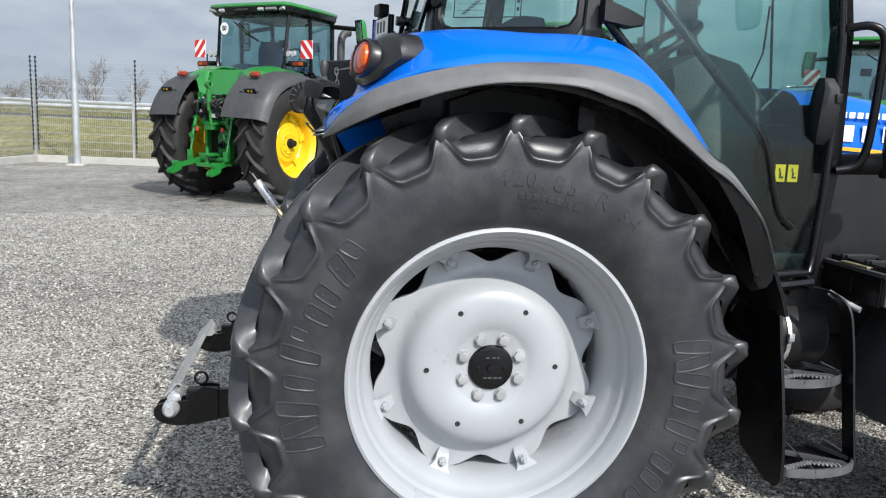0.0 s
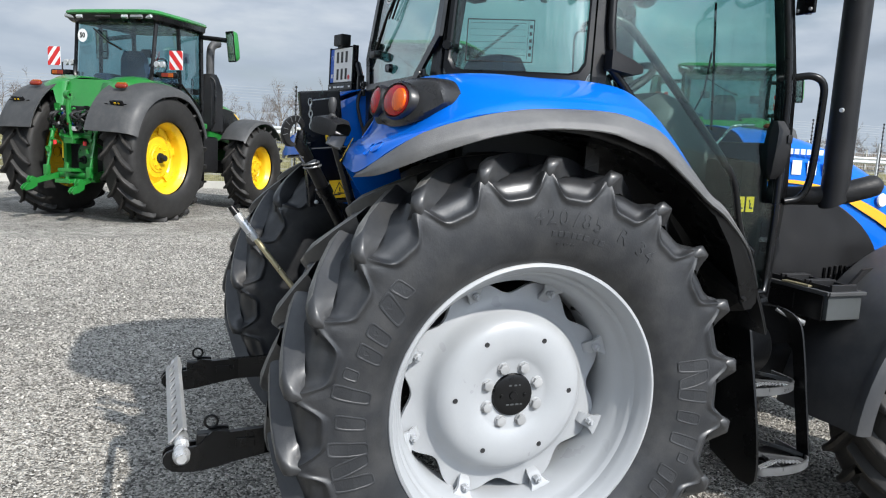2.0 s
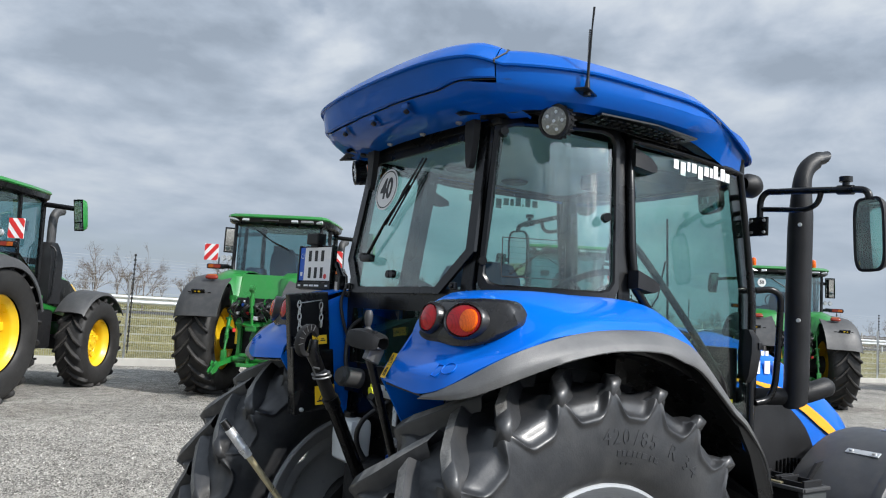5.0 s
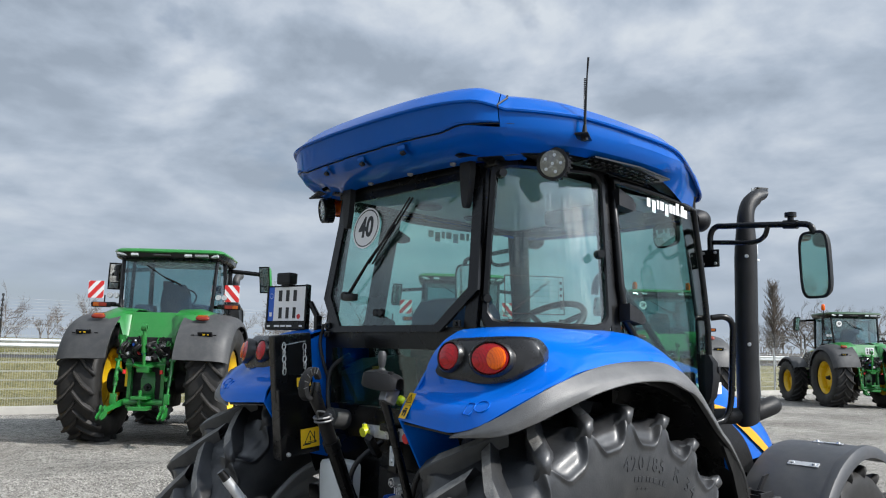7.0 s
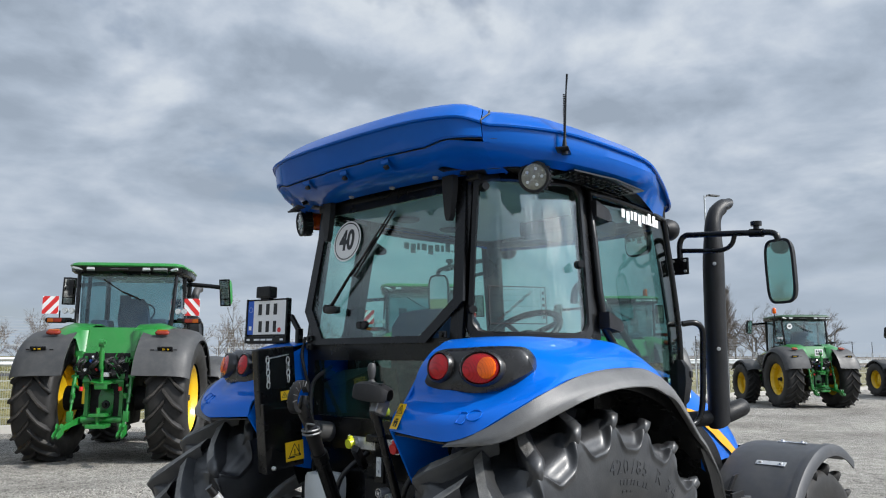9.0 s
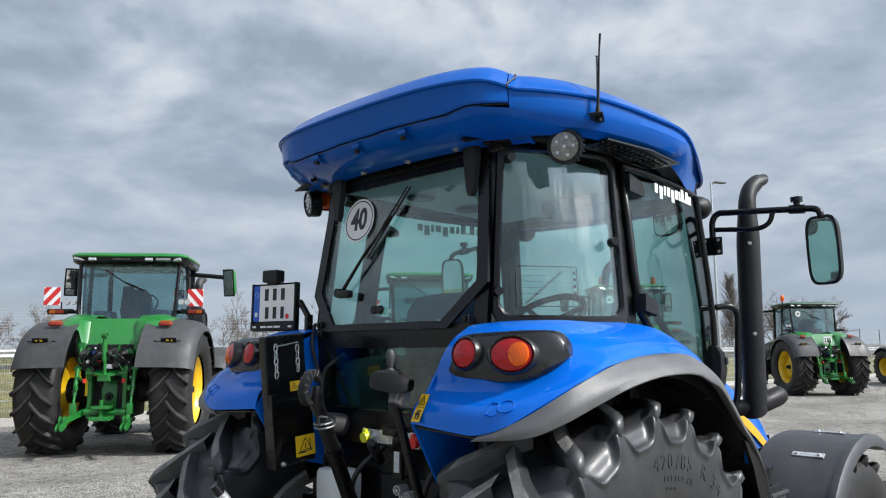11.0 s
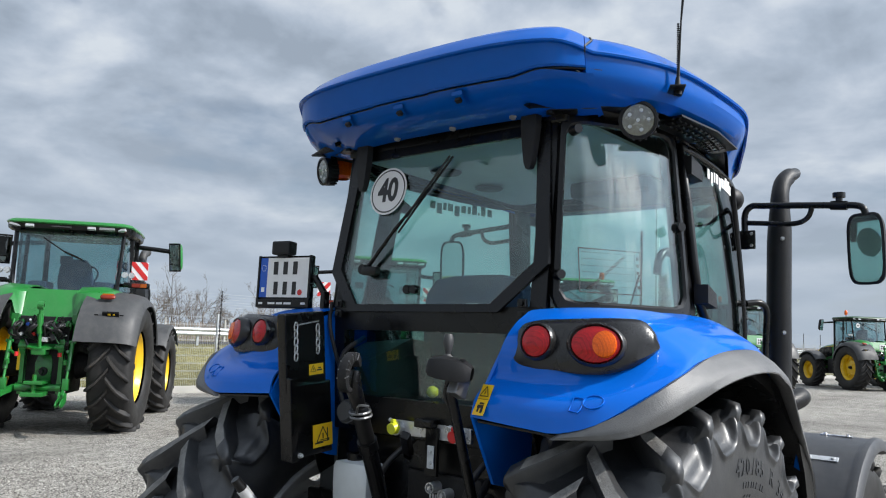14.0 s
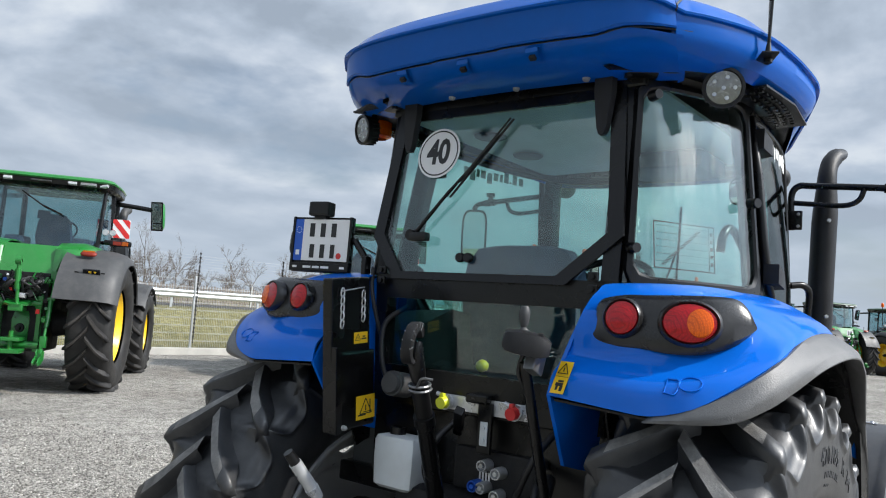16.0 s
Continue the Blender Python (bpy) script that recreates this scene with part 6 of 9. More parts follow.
tube(bm, smooth_path(((1.20, -0.40, 1.36), (1.28, -0.56, 1.372), (1.37, -0.665, 1.385), (1.46, -0.715, 1.415), (1.53, -0.73, 1.435)), 4), [0.036] * 8 + [0.042] * 7 + [0.040, 0.026], 14)
part("exhaust_elbow", bm, M_DULL, ex, "", 60)
for z in (1.70, 2.10):
    bm = bmesh.new()
    rod(bm, (1.318, -0.712, z), (1.306, -0.718, z), 0.009, 0.007, 10)
    part("rivet", bm, M_STEEL, ex)
# outside mirrors on tube arms
for s in (-1, 1):
    bm = bmesh.new()
    arm = smooth_path(((1.228, -0.585, 2.12), (1.232, -0.585, 2.20), (1.238, -0.610, 2.235), (1.240, -0.66, 2.234), (1.232, -0.80, 2.223), (1.222, -0.94, 2.210), (1.214, -1.015, 2.202), (1.212, -1.042, 2.188), (1.213, -1.05, 2.16)), 4)
    tube(bm, [side_of(p, s) for p in arm], 0.0135, 10)
    tube(bm, [side_of(p, s) for p in smooth_path(((1.232, -0.590, 2.164), (1.236, -0.66, 2.158), (1.234, -0.78, 2.148), (1.230, -0.835, 2.168), (1.228, -0.855, 2.216)), 4)], 0.011, 8)
    rod(bm, side_of((1.222, -0.955, 2.205), s), side_of((1.222, -0.955, 2.242), s), 0.013)
    rod(bm, side_of((1.223, -0.925, 2.211), s), side_of((1.219, -0.985, 2.205), s), 0.019)
    rod(bm, side_of((1.222, -0.955, 2.240), s), side_of((1.222, -0.955, 2.259), s), 0.024, 0.024)
    box(bm, side_of((1.216, -0.588, 2.088), s), (0.012, 0.088, 0.080), None, 0.004)
    rod(bm, side_of((1.228, -0.585, 2.13), s), side_of((1.228, -0.585, 2.05), s), 0.016)
    mir = part("mirror_arm", bm, M_BLACK, blue, "black tube mirror arm", 60)
    for y in (-0.558, -0.618):
        for z in (2.063, 2.113):
            bm = bmesh.new()
            rod(bm, side_of((1.211, y, z), s), side_of((1.203, y, z), s), 0.0075, 0.006, 8)
            part("plate_bolt", bm, M_GREYSTEEL, mir)
    bm = bmesh.new()
    cc = V3((1.222, -1.047, 2.030))
    nn = V3((-0.955, 0.29, -0.045)).normalized()
    ax = V3((0, 0, 1)).cross(nn).normalized()
    az = nn.cross(ax)

    def oval(w, h, d, m=28):
        out = []
        for k in range(m):
            c_, s_ = math.cos(k * math.tau / m), math.sin(k * math.tau / m)
            e = 0.45
            out.append(side_of(cc + ax * (w * math.copysign(abs(c_) ** e, c_)) + az * (h * math.copysign(abs(s_) ** e, s_)) + nn * d, s))
        return out

    loft(bm, [oval(0.045, 0.11, -0.028), oval(0.066, 0.132, -0.021), oval(0.072, 0.141, 0.0), oval(0.072, 0.141, 0.006), oval(0.062, 0.131, 0.008), oval(0.061, 0.130, 0.002)], True, True)
    part("mirror_shell", bm, M_PLASTIC, mir, "black mirror shell", 50)
    bm = bmesh.new()
    loft(bm, [oval(0.0618, 0.1308, 0.001), oval(0.0612, 0.1302, 0.0045)], True, True)
    part("mirror_glass", bm, M_MIRROR, mir, "mirror glass")
# gearbox, axles and frame
bm = bmesh.new()
box(bm, (0.45, YC, 0.78), (1.45, 0.42, 0.46), None, 0.03)
box(bm, (1.72, YC, 0.86), (1.45, 0.34, 0.36), None, 0.03)
box(bm, (-0.12, YC, 0.86), (0.30, 0.46, 0.42), None, 0.04)
lathe(bm, [(0.16, -0.62), (0.15, -0.45), (0.19, -0.25), (0.19, 0.25), (0.15, 0.45), (0.16, 0.62)], 24, "y", centre=(0, YC, 0.745))
box(bm, (2.12, YC, 0.52), (0.16, 1.10, 0.14), None, 0.03)
box(bm, (2.80, YC, 0.72), (0.22, 0.5, 0.30), None, 0.02)
rod(bm, (1.05, -0.30, 0.62), (1.6, -0.28, 0.60), 0.10, 0.10, 16)
rod(bm, (1.05, 0.27, 0.62), (1.6, 0.25, 0.60), 0.10, 0.10, 16)
part("gearbox", bm, M_DULL, blue, "dark cast gearbox and axles", 40)

# ---- rear equipment and inside of the blue tractor ----
# lower links with hook ends, and the perforated bar between them
for s in (-1, 1):
    y, dz = (-0.47, 0.0) if s < 0 else (0.41, -0.03)
    bm = bmesh.new()
    rows = []
    for x, yy, z, h in ((-0.10, y * 0.55, 0.60, 0.05), (-0.45, y * 0.85, 0.555, 0.045), (-0.72, y, 0.528, 0.044), (-0.86, y, 0.512, 0.052)):
        rows.append([(x, yy - 0.012, z + dz - h), (x, yy - 0.012, z + dz + h), (x, yy + 0.012, z + dz + h), (x, yy + 0.012, z + dz - h)])
    loft(bm, rows, True, True)
    box(bm, (-0.78, y - 0.014, 0.53 + dz), (0.06, 0.006, 0.03), None, 0.002)
    link = part("lower_link", bm, M_BLACK, blue, "black flat lower link")
    bm = bmesh.new()
    prof = smooth_path(((-0.83, 0.575), (-0.88, 0.580), (-0.905, 0.555), (-0.93, 0.535), (-0.985, 0.530), (-1.02, 0.520), (-1.03, 0.490), (-1.005, 0.462), (-0.95, 0.452), (-0.89, 0.458), (-0.83, 0.470)), 2)
    for d in (-0.022, 0.022):
        slab(bm, [(x, y + d, z + dz) for x, z in prof], 0.012)
    box(bm, (-0.88, y, 0.525 + dz), (0.10, 0.04, 0.09), None, 0.006)
    part("hook_end", bm, M_BLACK, link, "black hook end")
    bm = bmesh.new()
    tube(bm, [(-0.885 + 0.020 * math.cos(a), y, 0.602 + dz + 0.020 * math.sin(a)) for a in np.linspace(0, math.tau, 13)[:-1]], 0.0045, 6, loop=True)
    part("pull_ring", bm, M_BLACK, link)
    bm = bmesh.new()
    lathe(bm, [(0.0, -0.042), (0.015, -0.042), (0.017, -0.036), (0.025, -0.028), (0.028, 0.0), (0.025, 0.028), (0.017, 0.036), (0.015, 0.042), (0.0, 0.042)], 20, "y", centre=(-0.975, y + (-0.022 if s < 0 else 0.022), 0.512 + dz))
    part("link_ball", bm, M_STEEL, link, "bright steel link ball", 45)
bar = thing("perforated_bar", "grey perforated steel bar between the lower links", "bar")
bm = bmesh.new()
n_h = 11
ys = np.linspace(-0.43, 0.37, n_h * 2 + 1)
for i in range(n_h * 2):
    y0, y1 = float(ys[i]), float(ys[i + 1])
    if i % 2 == 0:
        box(bm, (-0.990, (y0 + y1) / 2, 0.545), (0.006, y1 - y0, 0.066))
    else:
        for dz in (-0.0235, 0.0235):
            box(bm, (-0.990, (y0 + y1) / 2, 0.545 + dz), (0.006, y1 - y0, 0.019))
for z in (0.5125, 0.5775):
    box(bm, (-0.984, -0.03, z), (0.016, 0.80, 0.005))
bmesh.ops.remove_doubles(bm, verts=bm.verts, dist=0.0005)
placed(bm, Matrix.Translation((-0.985, 0, 0.545)) @ Matrix.Rotation(radians(40), 4, "Y") @ Matrix.Translation((0.985, 0, -0.545)))
part("channel", bm, M_GREYSTEEL, bar, "grey slotted channel")
for y in (-0.43, 0.37):
    bm = bmesh.new()
    rod(bm, (-0.972, y - 0.035, 0.530), (-0.972, y + 0.035, 0.530), 0.022, n=16)
    part("end_pin", bm, M_STEEL, bar, "bright steel end pin", 45)

# clevis, shackle and stay pins between the links
for s in (-1, 1):
    y = -0.30 if s < 0 else 0.28
    bm = bmesh.new()
    for d in (-0.030, 0.030):
        slab(bm, [(x, y + d, z) for x, z in ((-0.36, 0.66), (-0.44, 0.67), (-0.50, 0.62), (-0.50, 0.52), (-0.46, 0.44), (-0.36, 0.46))], 0.012)
    rod(bm, (-0.455, y - 0.055, 0.60), (-0.455, y + 0.055, 0.60), 0.016, n=12)
    rod(bm, (-0.455, y - 0.055, 0.49), (-0.455, y + 0.055, 0.49), 0.014, n=12)
    cl = part("clevis", bm, M_BLACK, blue, "black clevis with pins", 40)
    bm = bmesh.new()
    tube(bm, [(-0.455 + 0.024 * math.cos(a), y - 0.05, 0.545 + 0.030 * math.sin(a)) for a in np.linspace(0, math.tau, 13)[:-1]], 0.006, 6, loop=True)
    rod(bm, (-0.455, y - 0.07, 0.575), (-0.455, y - 0.03, 0.575), 0.008, n=10)
    part("shackle", bm, M_STEEL, cl, "bright steel shackle", 50)
    bm = bmesh.new()
    for k in range(4):
        rod(bm, (-0.47, y - 0.02, 0.43 - 0.032 * k), (-0.47, y - 0.02, 0.452 - 0.032 * k), 0.020 + 0.004 * (k % 2), n=10)
    part("threaded_stay", bm, M_GREYSTEEL, cl, "", 40)
# top link standing stowed: black barrel with a hook and a locking lever
bm = bmesh.new()
A, B = V3((-0.548, -0.070, 1.470)), V3((-0.270, 0.020, 0.98))
rod(bm, A.lerp(B, 0.12), B, 0.024, 0.026, 16)
rod(bm, A.lerp(B, 0.30), A.lerp(B, 0.36), 0.030, 0.030, 16)
tl = part("top_link", bm, M_BLACK, blue, "black stowed top link with hook end", 45)
bm = bmesh.new()
c = V3((-0.585, -0.082, 1.522))
ax = V3((0.30, -0.95, 0.05)).normalized()
q = ax.to_track_quat("Z", "Y")
hx, hz = V3((0.88, 0.30, -0.35)).normalized(), V3((0.30, 0.0, 0.95)).normalized()
arc = np.linspace(radians(35), radians(300), 22)
rows = []
for i, a in enumerate(arc):
    w = 0.009 + 0.012 * math.sin(i / 21 * math.pi) ** 0.6
    o = c + hx * (0.041 * math.cos(a)) + hz * (0.054 * math.sin(a))
    inn = c + hx * (0.006 + (0.041 - w) * math.cos(a)) + hz * ((0.054 - w) * math.sin(a))
    rows.append([o + ax * 0.014, o + ax * 0.010 + (o - c) * 0.05, o - ax * 0.010 + (o - c) * 0.05, o - ax * 0.014, inn - ax * 0.011, inn + ax * 0.011])
loft(bm, rows, True, True)
hook = part("hook", bm, M_DULL, tl, "black cast hook with worn ribs", 40)
for k in range(6):
    a = arc[4 + 2 * k]
    o, inn = c + hx * (0.0435 * math.cos(a)) + hz * (0.0565 * math.sin(a)), c + hx * (0.026 * math.cos(a)) + hz * (0.036 * math.sin(a))
    for sg in (-1, 1):
        bm = bmesh.new()
        tube(bm, [o + ax * sg * 0.0125, inn + ax * sg * 0.0135], [0.0020, 0.0014], 6)
        part("rib", bm, M_STEP, hook)
bm = bmesh.new()
tube(bm, [c + hx * 0.03 + hz * 0.015, c + V3((0.028, 0.008, -0.045)), A.lerp(B, 0.10)], [0.014, 0.024, 0.020], 12)
part("hook_shank", bm, M_BLACK, tl, "", 50)
bm = bmesh.new()
link_q = (B - A).to_track_quat("Z", "Y")
for f_, r_ in ((0.125, 0.029), (0.150, 0.030)):
    tube(bm, [A.lerp(B, f_) + link_q @ V3((r_ * math.cos(a), r_ * math.sin(a), 0.010 * math.sin(a))) for a in np.linspace(0, math.tau, 17)[:-1]], 0.004, 6, loop=True)
tube(bm, smooth_path((tuple(A.lerp(B, 0.13) + V3((-0.03, -0.015, 0))), tuple(A.lerp(B, 0.10) + V3((-0.045, -0.045, 0.01))), tuple(A.lerp(B, 0.12) + V3((-0.04, -0.075, 0.02)))), 4), 0.0035, 6)
part("catch", bm, M_STEP, tl)
bm = bmesh.new()
rod(bm, A.lerp(B, 0.185), A.lerp(B, 0.215), 0.021, 0.021, 14)
part("collar", bm, M_BRASS, tl, "brass collar", 45)
# slim zinc tow rod leaning out behind the left wheel
bm = bmesh.new()
T0, T1 = V3((-0.765, 0.140, 1.205)), V3((-0.500, 0.06, 0.855))
rod(bm, T0.lerp(T1, 0.25), T1, 0.011, 0.011, 12)
zr = part("lift_rod", bm, M_YZINC, blue, "yellow-zinc lift rod with pale sleeve", 45)
bm = bmesh.new()
rod(bm, T0.lerp(T1, 0.03), T0.lerp(T1, 0.22), 0.017, 0.017, 14)
rod(bm, T0.lerp(T1, 0.22), T0.lerp(T1, 0.30), 0.019, 0.015, 14)
part("sleeve", bm, M_STEEL, zr, "", 45)
bm = bmesh.new()
box(bm, T1 + V3((0.01, -0.01, 0.0)), (0.075, 0.012, 0.040), Matrix.Rotation(0.7, 3, "Y"), 0.004)
rod(bm, T1 + V3((-0.01, -0.03, 0.0)), T1 + V3((-0.01, 0.03, 0.0)), 0.012, n=12)
part("end_bracket", bm, M_YZINC, zr, "", 45)
bm = bmesh.new()
rod(bm, T0.lerp(T1, -0.05), T0.lerp(T1, 0.04), 0.013, 0.015, 14)
part("tip", bm, M_BLACK, zr, "", 45)

# control box on its pole
bm = bmesh.new()
rod(bm, (-0.498, -0.372, 1.500), (-0.372, -0.393, 1.100), 0.014, 0.014, 12)
cp = part("control_pole", bm, M_BLACK, blue, "black control box on a slim pole", 60)
bm = bmesh.new()
rows = []
for u, w, h0, h1 in ((-0.062, 0.026, -0.010, 0.012), (-0.052, 0.040, -0.024, 0.020), (-0.01, 0.046, -0.028, 0.026), (0.036, 0.042, -0.026, 0.022), (0.056, 0.030, -0.018, 0.012)):
    rows.append([(u, -w, h0), (u, -w * 0.9, h1), (u, w * 0.9, h1), (u, w, h0)])
loft(bm, dense([r + [r[0]] for r in rows], 2, 2), False)
placed(bm, Matrix.Translation((-0.510, -0.385, 1.545)) @ Matrix.Rotation(radians(-60), 4, "Z") @ Matrix.Rotation(radians(8), 4, "Y"))
part("control_box", bm, M_PLASTIC, cp, "black moulded control box", 45)
bm = bmesh.new()
lathe(bm, [(0.0, 0.078), (0.009, 0.077), (0.013, 0.068), (0.014, 0.055), (0.011, 0.035), (0.007, 0.025), (0.018, 0.012), (0.022, 0.0)], 20, "z", centre=(-0.505, -0.368, 1.560))
part("lever_knob", bm, M_GREYFENDER, cp, "grey lever knob", 50)
bm = bmesh.new()
for k in range(3):
    box(bm, (-0.545 + 0.018 * k, -0.372 - 0.024 * k, 1.568), (0.014, 0.018, 0.012), Matrix.Rotation(radians(-60), 3, "Z"), 0.003)
part("rocker_switch", bm, M_PLASTIC, cp)
bm = bmesh.new()
tube(bm, smooth_path(((-0.505, -0.375, 1.53), (-0.49, -0.352, 1.47), (-0.455, -0.372, 1.40), (-0.43, -0.385, 1.30)), 4), 0.006, 6)
part("control_cable", bm, M_INK, cp, "", 60)
bm = bmesh.new()
box(bm, (-0.497, -0.400, 1.500), (0.05, 0.03, 0.05), Matrix.Rotation(0.4, 3, "Y"), 0.004)
part("pole_clamp", bm, M_STEP, cp)

# tool tray of black sheet against the left fender, with chain and warning labels
bm = bmesh.new()
box(bm, (-0.398, 0.345, 1.565), (0.172, 0.040, 0.260), Matrix.Rotation(radians(-6), 3, "Y"), 0.006)
tray = part("tool_tray", bm, M_BLACK, blue, "black sheet tray with chain beside the fender")
bm = bmesh.new()
box(bm, (-0.365, 0.338, 1.345), (0.172, 0.050, 0.240), Matrix.Rotation(radians(-6), 3, "Y"), 0.006)
part("lower_cover", bm, M_BLACK, tray)
bm = bmesh.new()
box(bm, (-0.445, 0.336, 1.345), (0.028, 0.060, 0.270), Matrix.Rotation(radians(-6), 3, "Y"), 0.004)
part("side_flange", bm, M_BLACK, tray)
for x in (-0.452, -0.358):
    bm = bmesh.new()
    for k in range(5 if x < -0.4 else 4):
        c = V3((x + 0.002 * k, 0.318, 1.645 - 0.024 * k))
        turn = Matrix.Rotation(math.pi / 2 * (k % 2), 3, "Z")
        tube(bm, [c + turn @ V3((0.007 * math.cos(a), 0, 0.015 * math.sin(a))) for a in np.linspace(0, math.tau, 11)[:-1]], 0.0026, 5, loop=True)
    part("chain", bm, M_STEEL, tray, "short zinc chain", 60)
bm = bmesh.new()
tube(bm, [(-0.452, 0.320, 1.650), (-0.355, 0.320, 1.668)], 0.0025, 6)
part("hook_wire", bm, M_STEEL, tray)
s1 = sticker("tray_sticker", (-0.352, 0.3215, 1.508), (0, -1, 0), 0.062, 0.036, tray, [(0.22, -0.1, 0.36, 0.14), (0.22, 0.1, 0.2, 0.12)], (-0.1, 0, 1))
warn_triangle(V3((-0.366, 0.3200, 1.507)), (0, -1, 0), 0.013, s1, (-0.1, 0, 1))
s2 = sticker("tray_sticker", (-0.318, 0.3095, 1.290), (0, -1, 0), 0.085, 0.075, tray, [(-0.2, -0.32, 0.42, 0.06), (0.1, -0.2, 0.5, 0.03), (0.24, 0.0, 0.05, 0.6)], (-0.1, 0, 1))
warn_triangle(V3((-0.318, 0.3080, 1.288)), (0, -1, 0), 0.030, s2, (-0.1, 0, 1), w=0.10)
for x, z in ((-0.418, 1.232),):
    bm = bmesh.new()
    nut(bm, (x, 0.304, z), 0.008, 0.012, -1)
    part("bolt", bm, M_STEEL, tray)

# number plate on its arm
pl = thing("number_plate", "white two-line number plate in a black holder on an arm", "number plate")
PN = V3((-0.975, -0.22, 0.02)).normalized()
PX = V3((0, 0, 1)).cross(PN).normalized()
pm = basis(V3((-0.248, 0.648, 1.822)), PX, V3((0.02, 0, 1))) @ Matrix.Diagonal((0.95, 1, 1, 1))
bm = bmesh.new()
box(bm, (0, -0.006, -0.012), (0.262, 0.200, 0.018), None, 0.005)
box(bm, (0.0, -0.088, 0.004), (0.262, 0.030, 0.010), None, 0.003)
for x in (-0.126, 0.126):
    box(bm, (x, 0, 0.002), (0.010, 0.188, 0.010), None, 0.002)
part("holder", placed(bm, pm), M_BLACK, pl, "black plastic plate holder")
bm = bmesh.new()
box(bm, (0.018, 0.010, 0.002), (0.204, 0.150, 0.003), None, 0.001)
part("plate_face", placed(bm, pm), M_PRINT, pl, "white plate face")
bm = bmesh.new()
box(bm, (-0.102, 0.010, 0.002), (0.036, 0.150, 0.0034))
part("plate_band", placed(bm, pm), M_PLATEBLUE, pl, "blue band on the plate")
for x, y, w, h in ((-0.042, 0.046, 0.034, 0.058), (0.006, 0.046, 0.034, 0.058), (0.054, 0.046, 0.034, 0.058), (-0.038, -0.030, 0.032, 0.058), (0.008, -0.030, 0.032, 0.058), (0.053, -0.030, 0.030, 0.058)):
    bm = bmesh.new()
    box(bm, (x, y, 0.0042), (w * 0.62, h * 0.84, 0.0016))
    part("plate_bar", placed(bm, pm), M_INK, pl)
bm = bmesh.new()
box(bm, (-0.102, -0.036, 0.0042), (0.016, 0.018, 0.001))
for k in range(12):
    a = k * math.tau / 12
    box(bm, (-0.102 + 0.011 * math.cos(a), 0.046 + 0.011 * math.sin(a), 0.0042), (0.0022, 0.0022, 0.001))
part("band_mark", placed(bm, pm), M_PRINT, pl)
bm = bmesh.new()
rod(bm, (0.082, -0.046, 0.003), (0.082, -0.046, 0.0045), 0.011, n=16)
part("plate_seal", placed(bm, pm), M_REDPRINT, pl, "red round seal")
for x, w in ((-0.05, 0.035), (-0.01, 0.03), (0.03, 0.035), (-0.105, 0.02), (0.105, 0.02)):
    bm = bmesh.new()
    box(bm, (x, -0.088, 0.0096), (w, 0.008, 0.001))
    part("holder_print", placed(bm, pm), M_PRINT, pl)
bm = bmesh.new()
box(bm, (-0.010, 0.122, 0.0), (0.088, 0.052, 0.050), None, 0.008)
box(bm, (-0.010, 0.097, -0.005), (0.05, 0.02, 0.03))
part("plate_lamp", placed(bm, pm), M_PLASTIC, pl, "black plate lamp")
bm = bmesh.new()
tube(bm, [(-0.212, 0.560, 1.838), (-0.205, 0.520, 1.832), (-0.203, 0.470, 1.775), (-0.203, 0.458, 1.735)], 0.013, 8)
box(bm, (-0.205, 0.462, 1.735), (0.03, 0.02, 0.09), None, 0.004)
part("arm", bm, M_BLACK, pl, "black plate arm")

# trailer sockets and couplers
bm = bmesh.new()
box(bm, (-0.194, -0.055, 1.331), (0.008, 0.330, 0.046), None, 0.002)
for y in (-0.02, 0.02, -0.10, -0.14):
    rod(bm, (-0.197, y, 1.336), (-0.2, y, 1.336), 0.008, n=10)
sb = part("coupling_bar", bm, M_STEEL, blue, "grey steel bar with brake couplings")
for y, material, lab in ((0.071, M_LIME, "yellow coupling cap"), (-0.182, M_REDPRINT, "red coupling cap")):
    bm = bmesh.new()
    rod(bm, (-0.150, y, 1.331), (-0.215, y, 1.331), 0.020, n=18)
    rod(bm, (-0.215, y, 1.331), (-0.222, y, 1.331), 0.024, n=18)
    rod(bm, (-0.200, y + 0.02, 1.345), (-0.200, y + 0.045, 1.352), 0.007, n=10)
    cpl = part("coupling", bm, M_STEEL, sb, "zinc coupling", 45)
    bm = bmesh.new()
    rod(bm, (-0.222, y, 1.331), (-0.242, y, 1.328), 0.021, 0.018, 18)
    box(bm, (-0.232, y, 1.352), (0.016, 0.014, 0.014), None, 0.003)
    part("cap", bm, material, cpl, lab, 45)
bm = bmesh.new()
rod(bm, (-0.20, 0.245, 1.360), (-0.285, 0.235, 1.372), 0.040, 0.040, 20)
rod(bm, (-0.285, 0.235, 1.372), (-0.300, 0.233, 1.374), 0.034, 0.030, 20)
part("trailer_socket", bm, M_GREYFENDER, blue, "grey round trailer socket", 45)
bm = bmesh.new()
box(bm, (-0.205, -0.075, 1.270), (0.014, 0.050, 0.150), None, 0.004)
box(bm, (-0.250, -0.010, 1.285), (0.150, 0.028, 0.026), Matrix.Rotation(radians(38), 3, "Y") @ Matrix.Rotation(0.5, 3, "Z"), 0.004)
box(bm, (-0.205, -0.050, 1.355), (0.045, 0.075, 0.028), None, 0.006)
part("pick_up_bracket", bm, M_BLACK, blue, "black bracket over the coupler block")
bm = bmesh.new()
box(bm, (-0.215, -0.078, 1.255), (0.004, 0.026, 0.070), None, 0.001)
